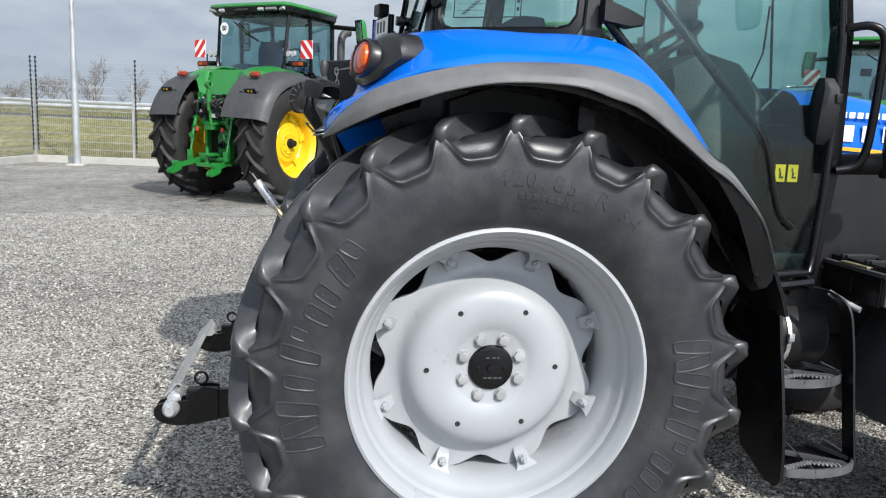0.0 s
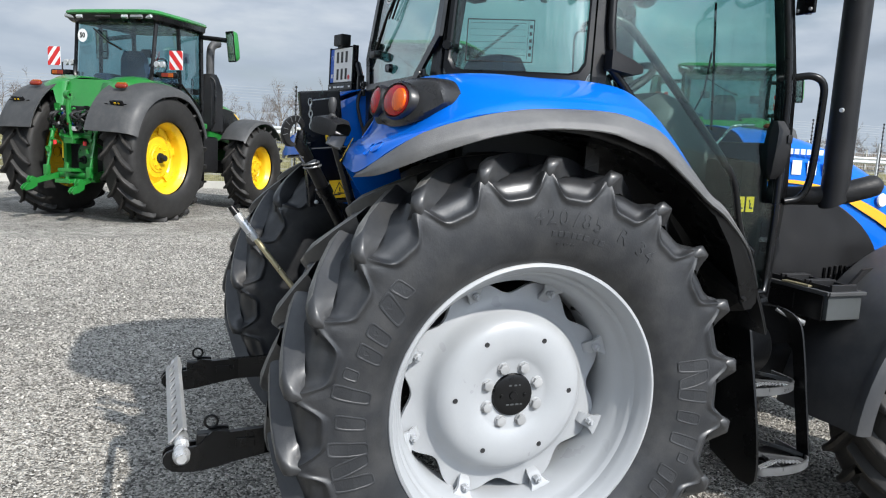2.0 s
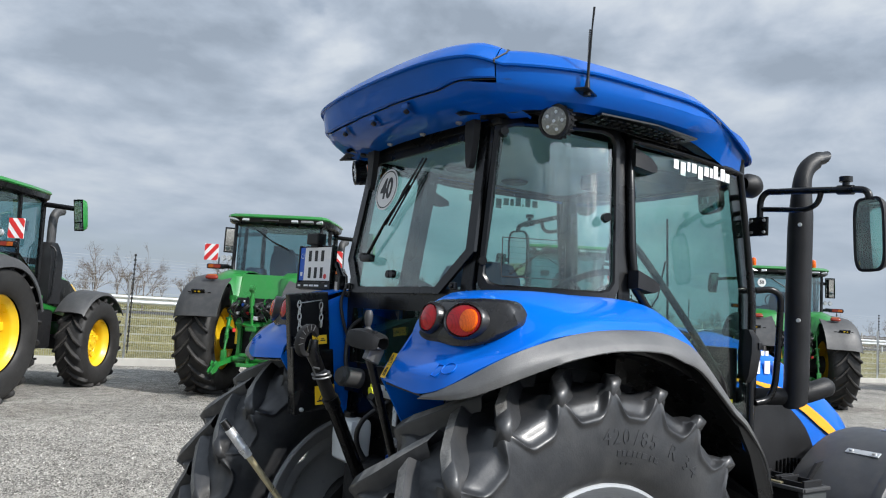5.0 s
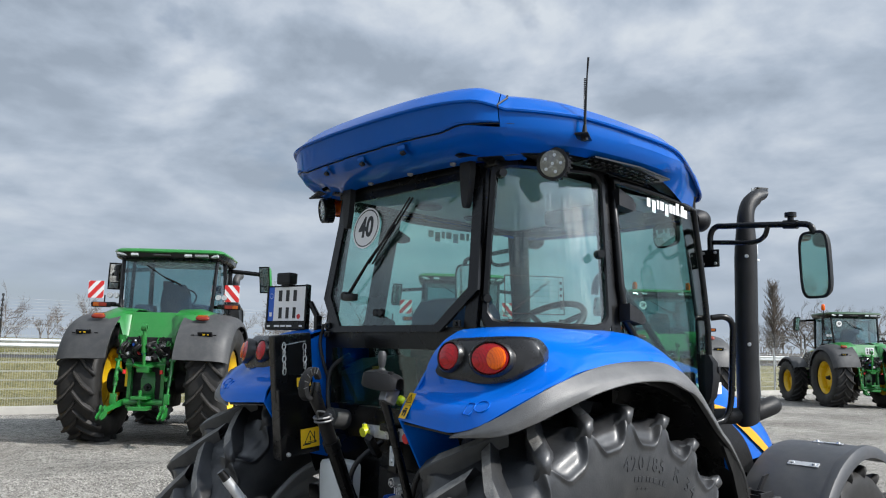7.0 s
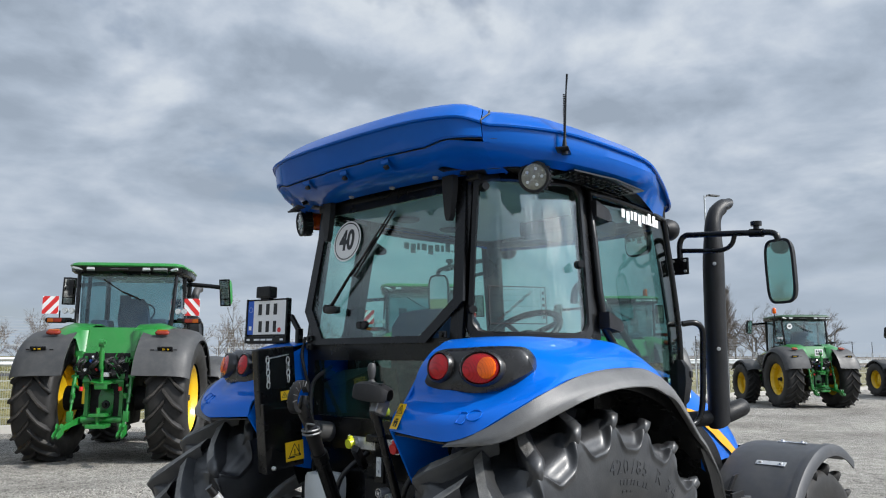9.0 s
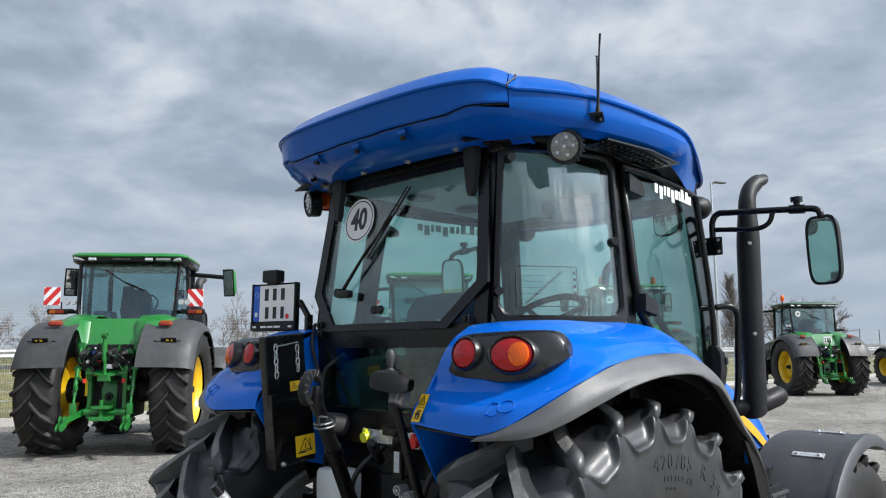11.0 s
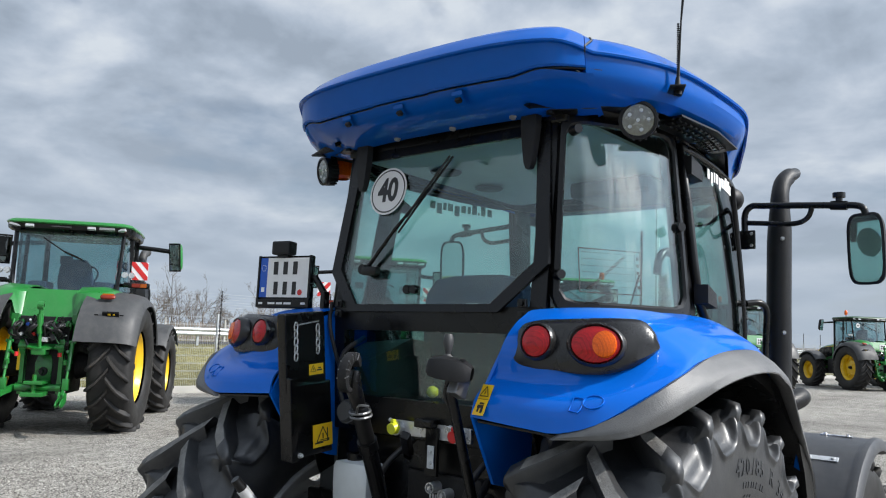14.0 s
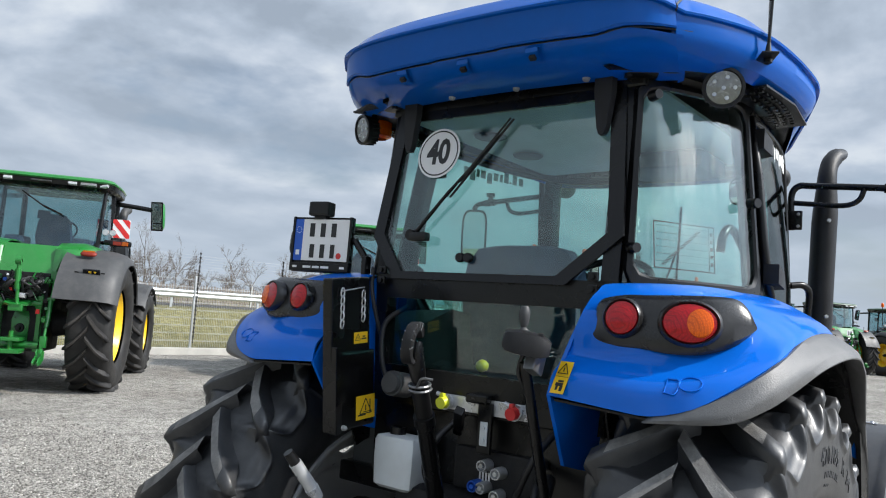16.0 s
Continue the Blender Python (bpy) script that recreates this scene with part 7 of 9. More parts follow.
for z in (1.272, 1.238):
    rod(bm, (-0.214, -0.078, z), (-0.222, -0.078, z), 0.006, n=10)
part("tag_plate", bm, M_WHITEPL, blue, "pale metal tag plate with two rivets")
bm = bmesh.new()
box(bm, (-0.140, -0.095, 1.135), (0.060, 0.300, 0.130), None, 0.008)
cb = part("coupler_block", bm, M_DULL, blue, "dark hydraulic coupler block")
for y, z, cap in ((-0.075, 1.160, 0), (-0.125, 1.145, 0), (-0.075, 1.095, 0), (-0.125, 1.080, 0), (-0.045, 1.095, 1)):
    bm = bmesh.new()
    lathe(bm, [(0.0, -0.05), (0.007, -0.05), (0.008, -0.036), (0.012, -0.034), (0.014, -0.048), (0.017, -0.048), (0.018, -0.038), (0.018, 0.02)], 20, "x", centre=(-0.165, y, z))
    part("hydraulic_coupler", bm, M_PLATEBLUE if cap else M_STEEL, cb, "blue coupler cap" if cap else "steel hydraulic coupler", 45)
bm = bmesh.new()
for k in range(4):
    box(bm, (-0.172, -0.080 + 0.011 * k, 1.122), (0.003, 0.005, 0.026))
part("coupler_marks", bm, M_PRINT, cb)
# washer bottle
bm = bmesh.new()
rows = []
for z, w, d in ((1.045, 0.062, 0.040), (1.055, 0.074, 0.050), (1.13, 0.078, 0.052), (1.19, 0.078, 0.052), (1.205, 0.072, 0.046), (1.210, 0.050, 0.03)):
    rows.append([(-0.235 + d * cx_, 0.215 + w * cy_, z) for cx_, cy_ in ((-1, -0.8), (-0.8, -1), (0.8, -1), (1, -0.8), (1, 0.8), (0.8, 1), (-0.8, 1), (-1, 0.8))])
loft(bm, rows, True, True)
wb = part("washer_bottle", bm, M_WHITEPL, blue, "translucent white washer bottle", 40)
bm = bmesh.new()
rod(bm, (-0.235, 0.235, 1.208), (-0.235, 0.235, 1.232), 0.026, n=16)
part("cap", bm, M_BLACK, wb, "black cap", 45)
# hoses, levers and a round yellow knob in the dark of the hitch
for pts, r in ((((-0.15, 0.30, 1.62), (-0.20, 0.36, 1.55), (-0.22, 0.33, 1.40), (-0.19, 0.27, 1.36)), 0.009), (((-0.16, -0.30, 1.30), (-0.26, -0.28, 1.22), (-0.22, -0.20, 1.08), (-0.14, -0.15, 1.00)), 0.010),
               (((-0.18, 0.02, 1.30), (-0.28, 0.05, 1.22), (-0.27, 0.09, 1.12), (-0.18, 0.08, 1.00)), 0.010), (((-0.14, -0.25, 1.20), (-0.28, -0.30, 1.12), (-0.30, -0.34, 1.00), (-0.2, -0.30, 0.9)), 0.012), (((-0.19, 0.44, 1.74), (-0.23, 0.40, 1.66), (-0.21, 0.38, 1.55), (-0.17, 0.37, 1.46)), 0.007)):
    bm = bmesh.new()
    tube(bm, smooth_path(pts, 6), r, 8)
    part("hose", bm, M_INK, blue, "black rubber hose", 60)
bm = bmesh.new()
lathe(bm, [(0.0, 0.021), (0.010, 0.018), (0.019, 0.010), (0.021, 0.0), (0.019, -0.010), (0.010, -0.018), (0.0, -0.021)], 18, "z", centre=(-0.100, 0.020, 1.445))
part("round_knob", bm, M_YELLOW, blue, "round yellow knob", 60)
bm = bmesh.new()
tube(bm, smooth_path(((-0.395, -0.405, 1.14), (-0.36, -0.36, 1.10), (-0.30, -0.34, 1.13), (-0.20, -0.30, 1.16)), 4), 0.018, 8)
part("link_rocker", bm, M_DULL, blue, "", 50)
# lift arms and PTO shield
for s in (-1, 1):
    bm = bmesh.new()
    y = -0.30 if s < 0 else 0.27
    loft(bm, [[(x, y - 0.022, z - h), (x, y - 0.022, z + h), (x, y + 0.022, z + h), (x, y + 0.022, z - h)] for x, z, h in ((-0.10, 0.96, 0.06), (-0.24, 0.90, 0.045), (-0.36, 0.80, 0.035))], True, True)
    rod(bm, (-0.35, y - 0.03, 0.805), (-0.35, y + 0.03, 0.805), 0.03, n=14)
    part("lift_arm", bm, M_DULL, blue, "dark cast lift arm", 45)
    bm = bmesh.new()
    rod(bm, (-0.35, y, 0.80), (-0.50, y * 1.2, 0.56), 0.016, n=12)
    part("lift_link", bm, M_BLACK, blue, "black lift link", 45)
bm = bmesh.new()
rows = []
for x in (-0.27, -0.42):
    rows.append([(x, YC + 0.16 * math.cos(a), 0.72 + 0.14 * math.sin(a)) for a in np.linspace(0, math.pi, 13)])
shell(bm, rows, 0.006)
part("pto_shield", bm, M_BLACK, blue, "black shaft shield", 45)

# marks and fittings of the rear glass
bm = bmesh.new()
n40 = V3((-0.99, 0.0, -0.14)).normalized()
m40 = basis(V3((-0.1415, 0.226, 2.142)), V3((0, -1, 0)), V3((0.14, 0, 0.99)))
m40 = basis(V3((-0.1415, 0.226, 2.142)), V3((0, -1, 0)), V3((0.143, 0, 0.99)))
lathe(bm, [(0.0, 0.0008), (0.088, 0.0008), (0.088, 0.0)], 40, "z")
part("speed_disc", placed(bm, m40), M_PRINT, rw, "white speed disc with a black ring")
bm = bmesh.new()
lathe(bm, [(0.076, 0.0012), (0.081, 0.0012)], 40, "z")
part("disc_ring", placed(bm, m40), M_INK, rw)
bm = glyphs("40", 0.084, 0.004, 0.001)
bmesh.ops.scale(bm, vec=(0.78, 1.0, 1.0), verts=bm.verts)
bmesh.ops.translate(bm, vec=(0, 0, 0.0016), verts=bm.verts)
part("disc_number", placed(bm, m40), M_INK, rw, "black number 40")
bm = bmesh.new()
W0, W1 = V3((-0.195, 0.267, 1.855)), V3((-0.150, 0.02, 2.135))
tube(bm, [W0, W0.lerp(W1, 0.5) + V3((-0.012, 0, 0)), W1 + V3((-0.004, 0, 0))], [0.008, 0.0055, 0.0045], 8)
rod(bm, W0 + V3((0.02, 0, 0)), W0 + V3((-0.022, 0, 0)), 0.018, n=14)
box(bm, W0 + V3((-0.01, -0.035, -0.006)), (0.03, 0.07, 0.03), None, 0.008)
wip = part("wiper", bm, M_BLACK, rw, "black rear wiper", 50)
bm = bmesh.new()
B0, B1 = V3((-0.162, 0.150, 1.985)), V3((-0.135, -0.062, 2.235))
tube(bm, [B0, B1], 0.0042, 6)
tube(bm, [B0 + V3((-0.012, 0.006, 0.0)), B1 + V3((-0.012, 0.004, 0.0))], 0.0035, 6)
tube(bm, [B0.lerp(B1, 0.2) + V3((-0.014, 0.0, 0)), B0.lerp(B1, 0.5) + V3((-0.024, -0.008, 0)), B0.lerp(B1, 0.8) + V3((-0.014, 0, 0))], 0.0045, 6)
part("wiper_blade", bm, M_INK, wip)
for y in (0.066, 0.036):
    bm = bmesh.new()
    lathe(bm, [(0.0, -0.016), (0.014, -0.016), (0.0155, -0.012), (0.0155, 0.0)], 18, "x", centre=(-0.190, y, 1.783))
    part("glass_knob", bm, M_BLACK, rw, "black round knob", 45)
for c in ((-0.165, -0.500, 1.822), (0.176, -0.722, 1.992), (-0.122, -0.525, 2.262)):
    bm = bmesh.new()
    nq = V3((-0.5, -0.86, 0.0)).normalized()
    rod(bm, V3(c) - nq * 0.02, V3(c) + nq * 0.012, 0.017, 0.014, 16)
    part("glass_bolt", bm, M_BLACK, cab, "black glass bolt", 45)
for s in (-1, 1):
    for z in (1.735, 1.70):
        bm = bmesh.new()
        box(bm, side_of((-0.212, -0.405, z), s), (0.014, 0.030, 0.026), None, 0.004)
        rod(bm, side_of((-0.215, -0.405, z), s), side_of((-0.226, -0.405, z), s), 0.008, n=10)
        part("window_hinge", bm, M_BLACK, rw)
# printed chart on the right quarter window: thin frame and a flight of short dashes
cm_o = V3((-0.020, -0.588, 1.840))
cx = V3((0.86, -0.51, 0)).normalized()
cmx = basis(cm_o, cx, V3((0.10, 0.06, 1)))
bm = bmesh.new()
for x0, y0, w, h in ((0, 0.066, 0.212, 0.003), (0, -0.066, 0.212, 0.003), (-0.106, 0, 0.003, 0.134), (0.106, 0, 0.003, 0.134), (0.088, 0, 0.0012, 0.13)):
    box(bm, (x0, y0, 0), (w, h, 0.001))
for k in range(6):
    box(bm, (-0.008, 0.055 - 0.020 * k, 0), (0.18, 0.0007, 0.0008))
for k in range(24):
    box(bm, (-0.075 + 0.0055 * k, -0.055 + 0.0045 * k, 0), (0.014, 0.0022, 0.001))
for k in range(5):
    box(bm, (0.097, 0.045 - 0.022 * k, 0), (0.008, 0.010, 0.001))
part("window_chart", placed(bm, cmx), M_INK, cab, "thin black printed chart on the pane")
# two yellow labels inside the door
sticker("door_sticker", (1.010, -0.585, 1.335), (0.10, -0.99, 0), 0.040, 0.058, cab, [(-0.1, 0.2, 0.16, 0.2), (0.0, -0.1, 0.2, 0.4), (0.2, -0.25, 0.3, 0.12)])
sticker("door_sticker", (1.060, -0.580, 1.335), (0.10, -0.99, 0), 0.040, 0.058, cab, [(-0.1, 0.2, 0.16, 0.2), (0.0, -0.1, 0.2, 0.4), (0.2, -0.25, 0.3, 0.12)])

# inside the cab
bm = bmesh.new()
rows = []
for z, w, d0, d1 in ((1.42, 0.20, 0.08, 0.16), (1.55, 0.235, 0.06, 0.17), (1.70, 0.240, 0.05, 0.165), (1.80, 0.225, 0.05, 0.155), (1.855, 0.185, 0.06, 0.145), (1.868, 0.12, 0.08, 0.13)):
    rows.append([(0.16 + dx, 0.10 + y, z) for dx, y in ((d0, -w), (d0 - 0.02, -w * 0.5), (d0 - 0.02, w * 0.5), (d0, w), (d1, w * 0.95), (d1, -w * 0.95))])
loft(bm, rows, True, True)
seat = part("driver_seat", bm, M_SEAT, blue, "dark cloth driver's seat", 50)
bm = bmesh.new()
box(bm, (0.50, 0.10, 1.40), (0.44, 0.46, 0.12), None, 0.04)
box(bm, (0.48, 0.10, 1.25), (0.36, 0.36, 0.20), None, 0.03)
part("cushion", bm, M_SEAT, seat, "", 45)
bm = bmesh.new()
box(bm, (0.143, 0.05, 1.745), (0.004, 0.05, 0.022))
part("seat_tag", bm, M_WHITEPL, seat)
bm = bmesh.new()
wc, wn = V3((0.80, 0.04, 1.775)), V3((-0.56, 0, 0.83)).normalized()
q = wn.to_track_quat("Z", "Y")
tube(bm, [wc + q @ V3((0.195 * math.cos(a), 0.195 * math.sin(a), 0)) for a in np.linspace(0, math.tau, 33)[:-1]], 0.016, 8, loop=True)
for k in range(3):
    a = k * math.tau / 3 + 0.5
    tube(bm, [wc - wn * 0.03, wc + q @ V3((0.19 * math.cos(a), 0.19 * math.sin(a), 0))], 0.013, 6)
rod(bm, wc - wn * 0.05, wc - wn * 0.015, 0.05, 0.06, 14)
sw = part("steering_wheel", bm, M_PLASTIC, blue, "black steering wheel", 60)
bm = bmesh.new()
rows = []
for x, w, z0, z1 in ((0.82, 0.16, 1.05, 1.70), (0.92, 0.22, 1.05, 1.76), (1.05, 0.26, 1.05, 1.72), (1.16, 0.28, 1.05, 1.60)):
    rows.append([(x, 0.02 - w, z0), (x, 0.02 - w, z1 - 0.06), (x, 0.02 - w * 0.8, z1), (x, 0.02 + w * 0.8, z1), (x, 0.02 + w, z1 - 0.06), (x, 0.02 + w, z0)])
loft(bm, rows, True, True)
part("dashboard", bm, M_CABGREY, blue, "grey moulded dashboard", 45)
bm = bmesh.new()
box(bm, (1.185, YC, 1.27), (0.030, 1.00, 0.60), None, 0.010)
box(bm, (1.150, YC - 0.34, 1.40), (0.08, 0.22, 0.20), None, 0.020)
part("front_bulkhead", bm, M_PLASTIC, blue, "dark bulkhead below the windscreen", 45)
bm = bmesh.new()
tube(bm, smooth_path(((1.060, -0.350, 1.548), (1.100, -0.350, 1.590), (1.130, -0.350, 1.622), (1.160, -0.350, 1.635), (1.250, -0.350, 1.642)), 4), 0.0055, 8)
part("brake_lever", bm, M_STEEL, blue, "bright steel lever rod", 60)
for s in (-1, 1):
    bm = bmesh.new()
    rows = []
    for x, z in ((-0.12, 1.52), (0.10, 1.60), (0.40, 1.56), (0.62, 1.48), (0.72, 1.30)):
        rows.append([side_of(p, s) for p in ((x, -0.56, 1.05), (x, -0.57, z), (x, -0.33, z + 0.02), (x, -0.30, 1.05))])
    loft(bm, rows, True, True)
    part("side_console", bm, M_CABGREY, blue, "grey fender console inside the cab", 45)
for x, y, z in ((0.42, -0.40, 1.62), (0.50, -0.44, 1.60), (0.58, -0.38, 1.57), (0.30, -0.42, 1.66)):
    bm = bmesh.new()
    rod(bm, (x, y, z - 0.06), (x + 0.03, y, z + 0.06), 0.006, n=8)
    rod(bm, (x + 0.03, y, z + 0.05), (x + 0.045, y, z + 0.11), 0.015, 0.013, 12)
    part("control_lever", bm, M_BLACK, blue, "black control lever", 50)
bm = bmesh.new()
tube(bm, smooth_path(((0.345, -0.575, 1.865), (0.350, -0.580, 1.915), (0.385, -0.585, 1.945), (0.430, -0.592, 1.940), (0.475, -0.602, 1.905), (0.60, -0.635, 1.76), (0.74, -0.660, 1.60), (0.885, -0.665, 1.44), (0.945, -0.655, 1.28), (0.985, -0.648, 1.20), (1.035, -0.640, 1.160)), 5), 0.0145, 8)
part("inner_grab_bar", bm, M_BLACK, cab, "black inner grab bar", 60)
bm = bmesh.new()
rows = bowed((1.08, -0.53, 2.305), (1.08, 0.50, 2.305), (-0.05, -0.50, 2.305), (-0.05, 0.47, 2.305), (0, 0, 0.012), 6, 6)
shell(bm, rows, 0.01)
part("headliner", bm, M_HEAD, cab, "pale grey headliner", 60)
for x, y in ((0.63, 0.345), (0.275, 0.305)):
    bm = bmesh.new()
    lathe(bm, [(0.0, -0.006), (0.055, -0.006), (0.062, -0.002), (0.066, 0.004)], 24, "z", centre=(x, y, 2.300))
    part("loudspeaker", bm, M_CABGREY, cab, "dark round loudspeaker in the headliner", 40)
bm = bmesh.new()
tube(bm, [(0.30, 0.66, 2.13), (0.302, 0.665, 2.05), (0.305, 0.672, 1.96)], [0.012, 0.014, 0.014], 8)
part("yellow_sleeve", bm, M_YELLOW, cab, "yellow sleeve on the pillar")
bm = bmesh.new()
box(bm, (0.86, -0.20, 2.27), (0.30, 0.36, 0.07), None, 0.02)
part("roof_console", bm, M_CABGREY, cab, "grey roof console")
bm = bmesh.new()
im_c, im_n = V3((1.075, -0.445, 2.195)), V3((-0.93, 0.34, -0.10)).normalized()
im_x = V3((0, 0, 1)).cross(im_n).normalized()
im_z = im_n.cross(im_x)
oval_at = lambda w, h, d: [im_c + im_x * (w * math.copysign(abs(math.cos(q)) ** 0.6, math.cos(q))) + im_z * (h * math.copysign(abs(math.sin(q)) ** 0.6, math.sin(q))) + im_n * d for q in (k * math.tau / 24 for k in range(24))]
loft(bm, [oval_at(0.050, 0.035, -0.035), oval_at(0.078, 0.055, -0.020), oval_at(0.083, 0.060, 0.004), oval_at(0.076, 0.053, 0.006)], True, True)
tube(bm, [im_c - im_n * 0.03, im_c + V3((0.03, -0.04, 0.04)), (1.12, -0.515, 2.26)], 0.009, 8)
imr = part("inside_mirror", bm, M_PLASTIC, cab, "black oval inside mirror", 45)
bm = bmesh.new()
loft(bm, [oval_at(0.075, 0.052, 0.005), oval_at(0.074, 0.051, 0.008)], True, True)
part("mirror_glass", bm, M_MIRROR, imr, "mirror glass")
bm = bmesh.new()
tube(bm, [(1.26, 0.20, 1.50), (1.225, -0.05, 1.78), (1.19, -0.12, 1.95)], 0.0045, 6)
tube(bm, [(1.245, -0.10, 1.62), (1.17, -0.14, 2.15)], 0.0055, 6)
part("front_wiper", bm, M_BLACK, cab, "black front wiper")
for s in (-1, 1):
    bm = bmesh.new()
    lathe(bm, [(0.0, 0.055), (0.035, 0.05), (0.052, 0.02), (0.052, -0.02), (0.03, -0.05)], 20, "x", centre=side_of((1.245, -0.52, 2.275), s))
    part("front_lamp", bm, M_PLASTIC, cab, "round black front work lamp", 45)

# ---- green tractors ----
def board(owner, c, w, h, s):
    """A red and white striped warning board facing back."""
    x, y, z = c
    bm = bmesh.new()
    box(bm, c, (0.012, w, h), None, 0.003)
    b = part("warning_board", bm, M_PRINT, owner, "red and white striped warning board")
    for mid in (-0.70, 0.0, 0.70):
        poly = [(-0.5, -0.5), (0.5, -0.5), (0.5, 0.5), (-0.5, 0.5)]
        for sg in (1, -1):
            dist = lambda p: sg * (p[0] + p[1] - mid) + 0.19
            out = []
            for i, p in enumerate(poly):
                q = poly[(i + 1) % len(poly)]
                if dist(p) >= 0:
                    out.append(p)
                if dist(p) * dist(q) < 0:
                    t = dist(p) / (dist(p) - dist(q))
                    out.append((p[0] + (q[0] - p[0]) * t, p[1] + (q[1] - p[1]) * t))
            poly = out
        bm = bmesh.new()
        slab(bm, [(x - 0.008, y + s * u * w, z + v * h) for u, v in poly], 0.002)
        part("stripe", bm, M_REDPRINT, b)
    return b


def green_tractor(name, label, boards=True, beacon=False, disc="50"):
    g = thing(name, label, "tractor", "green tractors")
    RR, FR, WB = 0.99, 0.775, 2.95
    for s in (-1, 1):
        plain_wheel(g, "rear_wheel", s, (0, s * 1.02, 0.955), RR, 0.535, 0.325, 20, 0.058, M_YRIM, 0.06, "", 0.18, axle=True)
        plain_wheel(g, "front_wheel", s, (WB, s * 1.02, 0.745), FR, 0.395, 0.275, 19, 0.050, M_YRIM, 0.04, "", 0.15)
        # broad charcoal fender
        bm = bmesh.new()
        rows = []
        for k in range(25):
            a = radians(18 + k * 6.0)
            r = float(np.interp(math.degrees(a), (18, 60, 95, 130, 162), (1.10, 1.12, 1.09, 1.12, 1.10)))
            rows.append([((r - dz) * math.cos(a), s * y, 0.99 + (r - dz) * math.sin(a)) for y, dz in ((0.53, -0.02), (0.70, 0.0), (0.95, 0.005), (1.15, 0.025), (1.28, 0.06), (1.355, 0.12), (1.385, 0.20))])
        shell(bm, rows, 0.02 * s)
        fe = part("rear_fender", bm, M_GREYFENDER, g, "charcoal plastic rear fender", 40)
        bm = bmesh.new()
        box(bm, (-0.848, s * 0.98, 1.727), (0.03, 0.24, 0.085), Matrix.Rotation(radians(-38), 3, "Y"), 0.01)
        part("fender_recess", bm, M_BLACK, fe)
        bm = bmesh.new()
        box(bm, (-0.864, s * 0.96, 1.724), (0.012, 0.04, 0.03), Matrix.Rotation(radians(-38), 3, "Y"), 0.004)
        box(bm, (-0.864, s * 1.03, 1.724), (0.012, 0.03, 0.025), Matrix.Rotation(radians(-38), 3, "Y"), 0.004)
        part("switch", bm, M_YELLOW, fe)
        for y in (0.76, 1.12):
            bm = bmesh.new()
            box(bm, (-0.851, s * (y + 0.017), 1.716), (0.006, 0.058, 0.016), Matrix.Rotation(radians(-38), 3, "Y"))
            part("decal", bm, M_BLACK, fe)
        # green deck over the inner fender
        bm = bmesh.new()
        rows = []
        for k in range(9):
            x = -0.62 + 0.15 * k
            h = float(np.interp(x, (-0.62, -0.45, -0.2, 0.15, 0.6), (1.90, 2.06, 2.15, 2.16, 2.13)))
            rows.append([(x, s * 0.36, h - 0.42 if k == 0 else h - 0.02), (x, s * 0.50, h - 0.01), (x, s * 0.70, h), (x, s * 0.88, h - 0.06), (x, s * 0.98, h - 0.16)])
        shell(bm, rows, -0.02 * s)
        part("deck", bm, M_GREEN, g, "green body deck", 40)
        bm = bmesh.new()
        rows = []
        for u, w, h in ((-0.112, 0.020, 0.014), (-0.095, 0.036, 0.032), (-0.05, 0.042, 0.040), (0.05, 0.042, 0.040), (0.095, 0.036, 0.032), (0.112, 0.020, 0.014)):
            rows.append([(-0.615 + 0.5 * h * math.sin(q) + w * math.cos(q), s * 0.86 + u, 1.985 + h * math.sin(q)) for q in (k * math.tau / 12 for k in range(12))])
        loft(bm, rows, True, True)
        tail = part("tail_lamp", bm, M_DARKRED, g, "dark red tail lamp with an orange crown", 50)
        bm = bmesh.new()
        box(bm, (-0.610, s * 0.86, 2.018), (0.045, 0.17, 0.020), Matrix.Rotation(radians(-25), 3, "Y"), 0.009)
        part("indicator_strip", bm, M_DARKAMBER, tail)
        # front fender
        bm = bmesh.new()
        rows = []
        for k in range(15):
            a = radians(38 + k * 7.6)
            r = 0.90
            rows.append([(WB + r * math.cos(a), s * y, 0.74 + r * math.sin(a) - dz) for y, dz in ((0.72, 0.02), (0.78, 0.0), (1.05, 0.0), (1.26, 0.02), (1.30, 0.07))])
        shell(bm, rows, 0.02 * s)
        part("front_fender", bm, M_GREYFENDER, g, "charcoal front fender", 40)
        # hitch arms, lift rods and hooks
        bm = bmesh.new()
        rows = [[(x, s * (y - 0.02), z - h), (x, s * (y - 0.02), z + h), (x, s * (y + 0.02), z + h), (x, s * (y + 0.02), z - h)] for x, y, z, h in ((-0.35, 0.30, 0.70, 0.05), (-0.80, 0.40, 0.62, 0.042), (-1.12, 0.46, 0.55, 0.036))]
        loft(bm, rows, True, True)
        arm = part("lower_link", bm, M_GREEN, g, "green lower link")
        bm = bmesh.new()
        for d in (-0.032, 0.032):
            slab(bm, [(x, s * 0.47 + d, z) for x, z in ((-1.02, 0.60), (-1.13, 0.64), (-1.17, 0.59), (-1.16, 0.55), (-1.24, 0.52), (-1.29, 0.47), (-1.25, 0.43), (-1.14, 0.45), (-1.04, 0.49))], 0.02)
        box(bm, (-1.10, s * 0.47, 0.54), (0.08, 0.08, 0.08), None, 0.01)
        part("hook_end", bm, M_GREEN, arm)
        bm = bmesh.new()
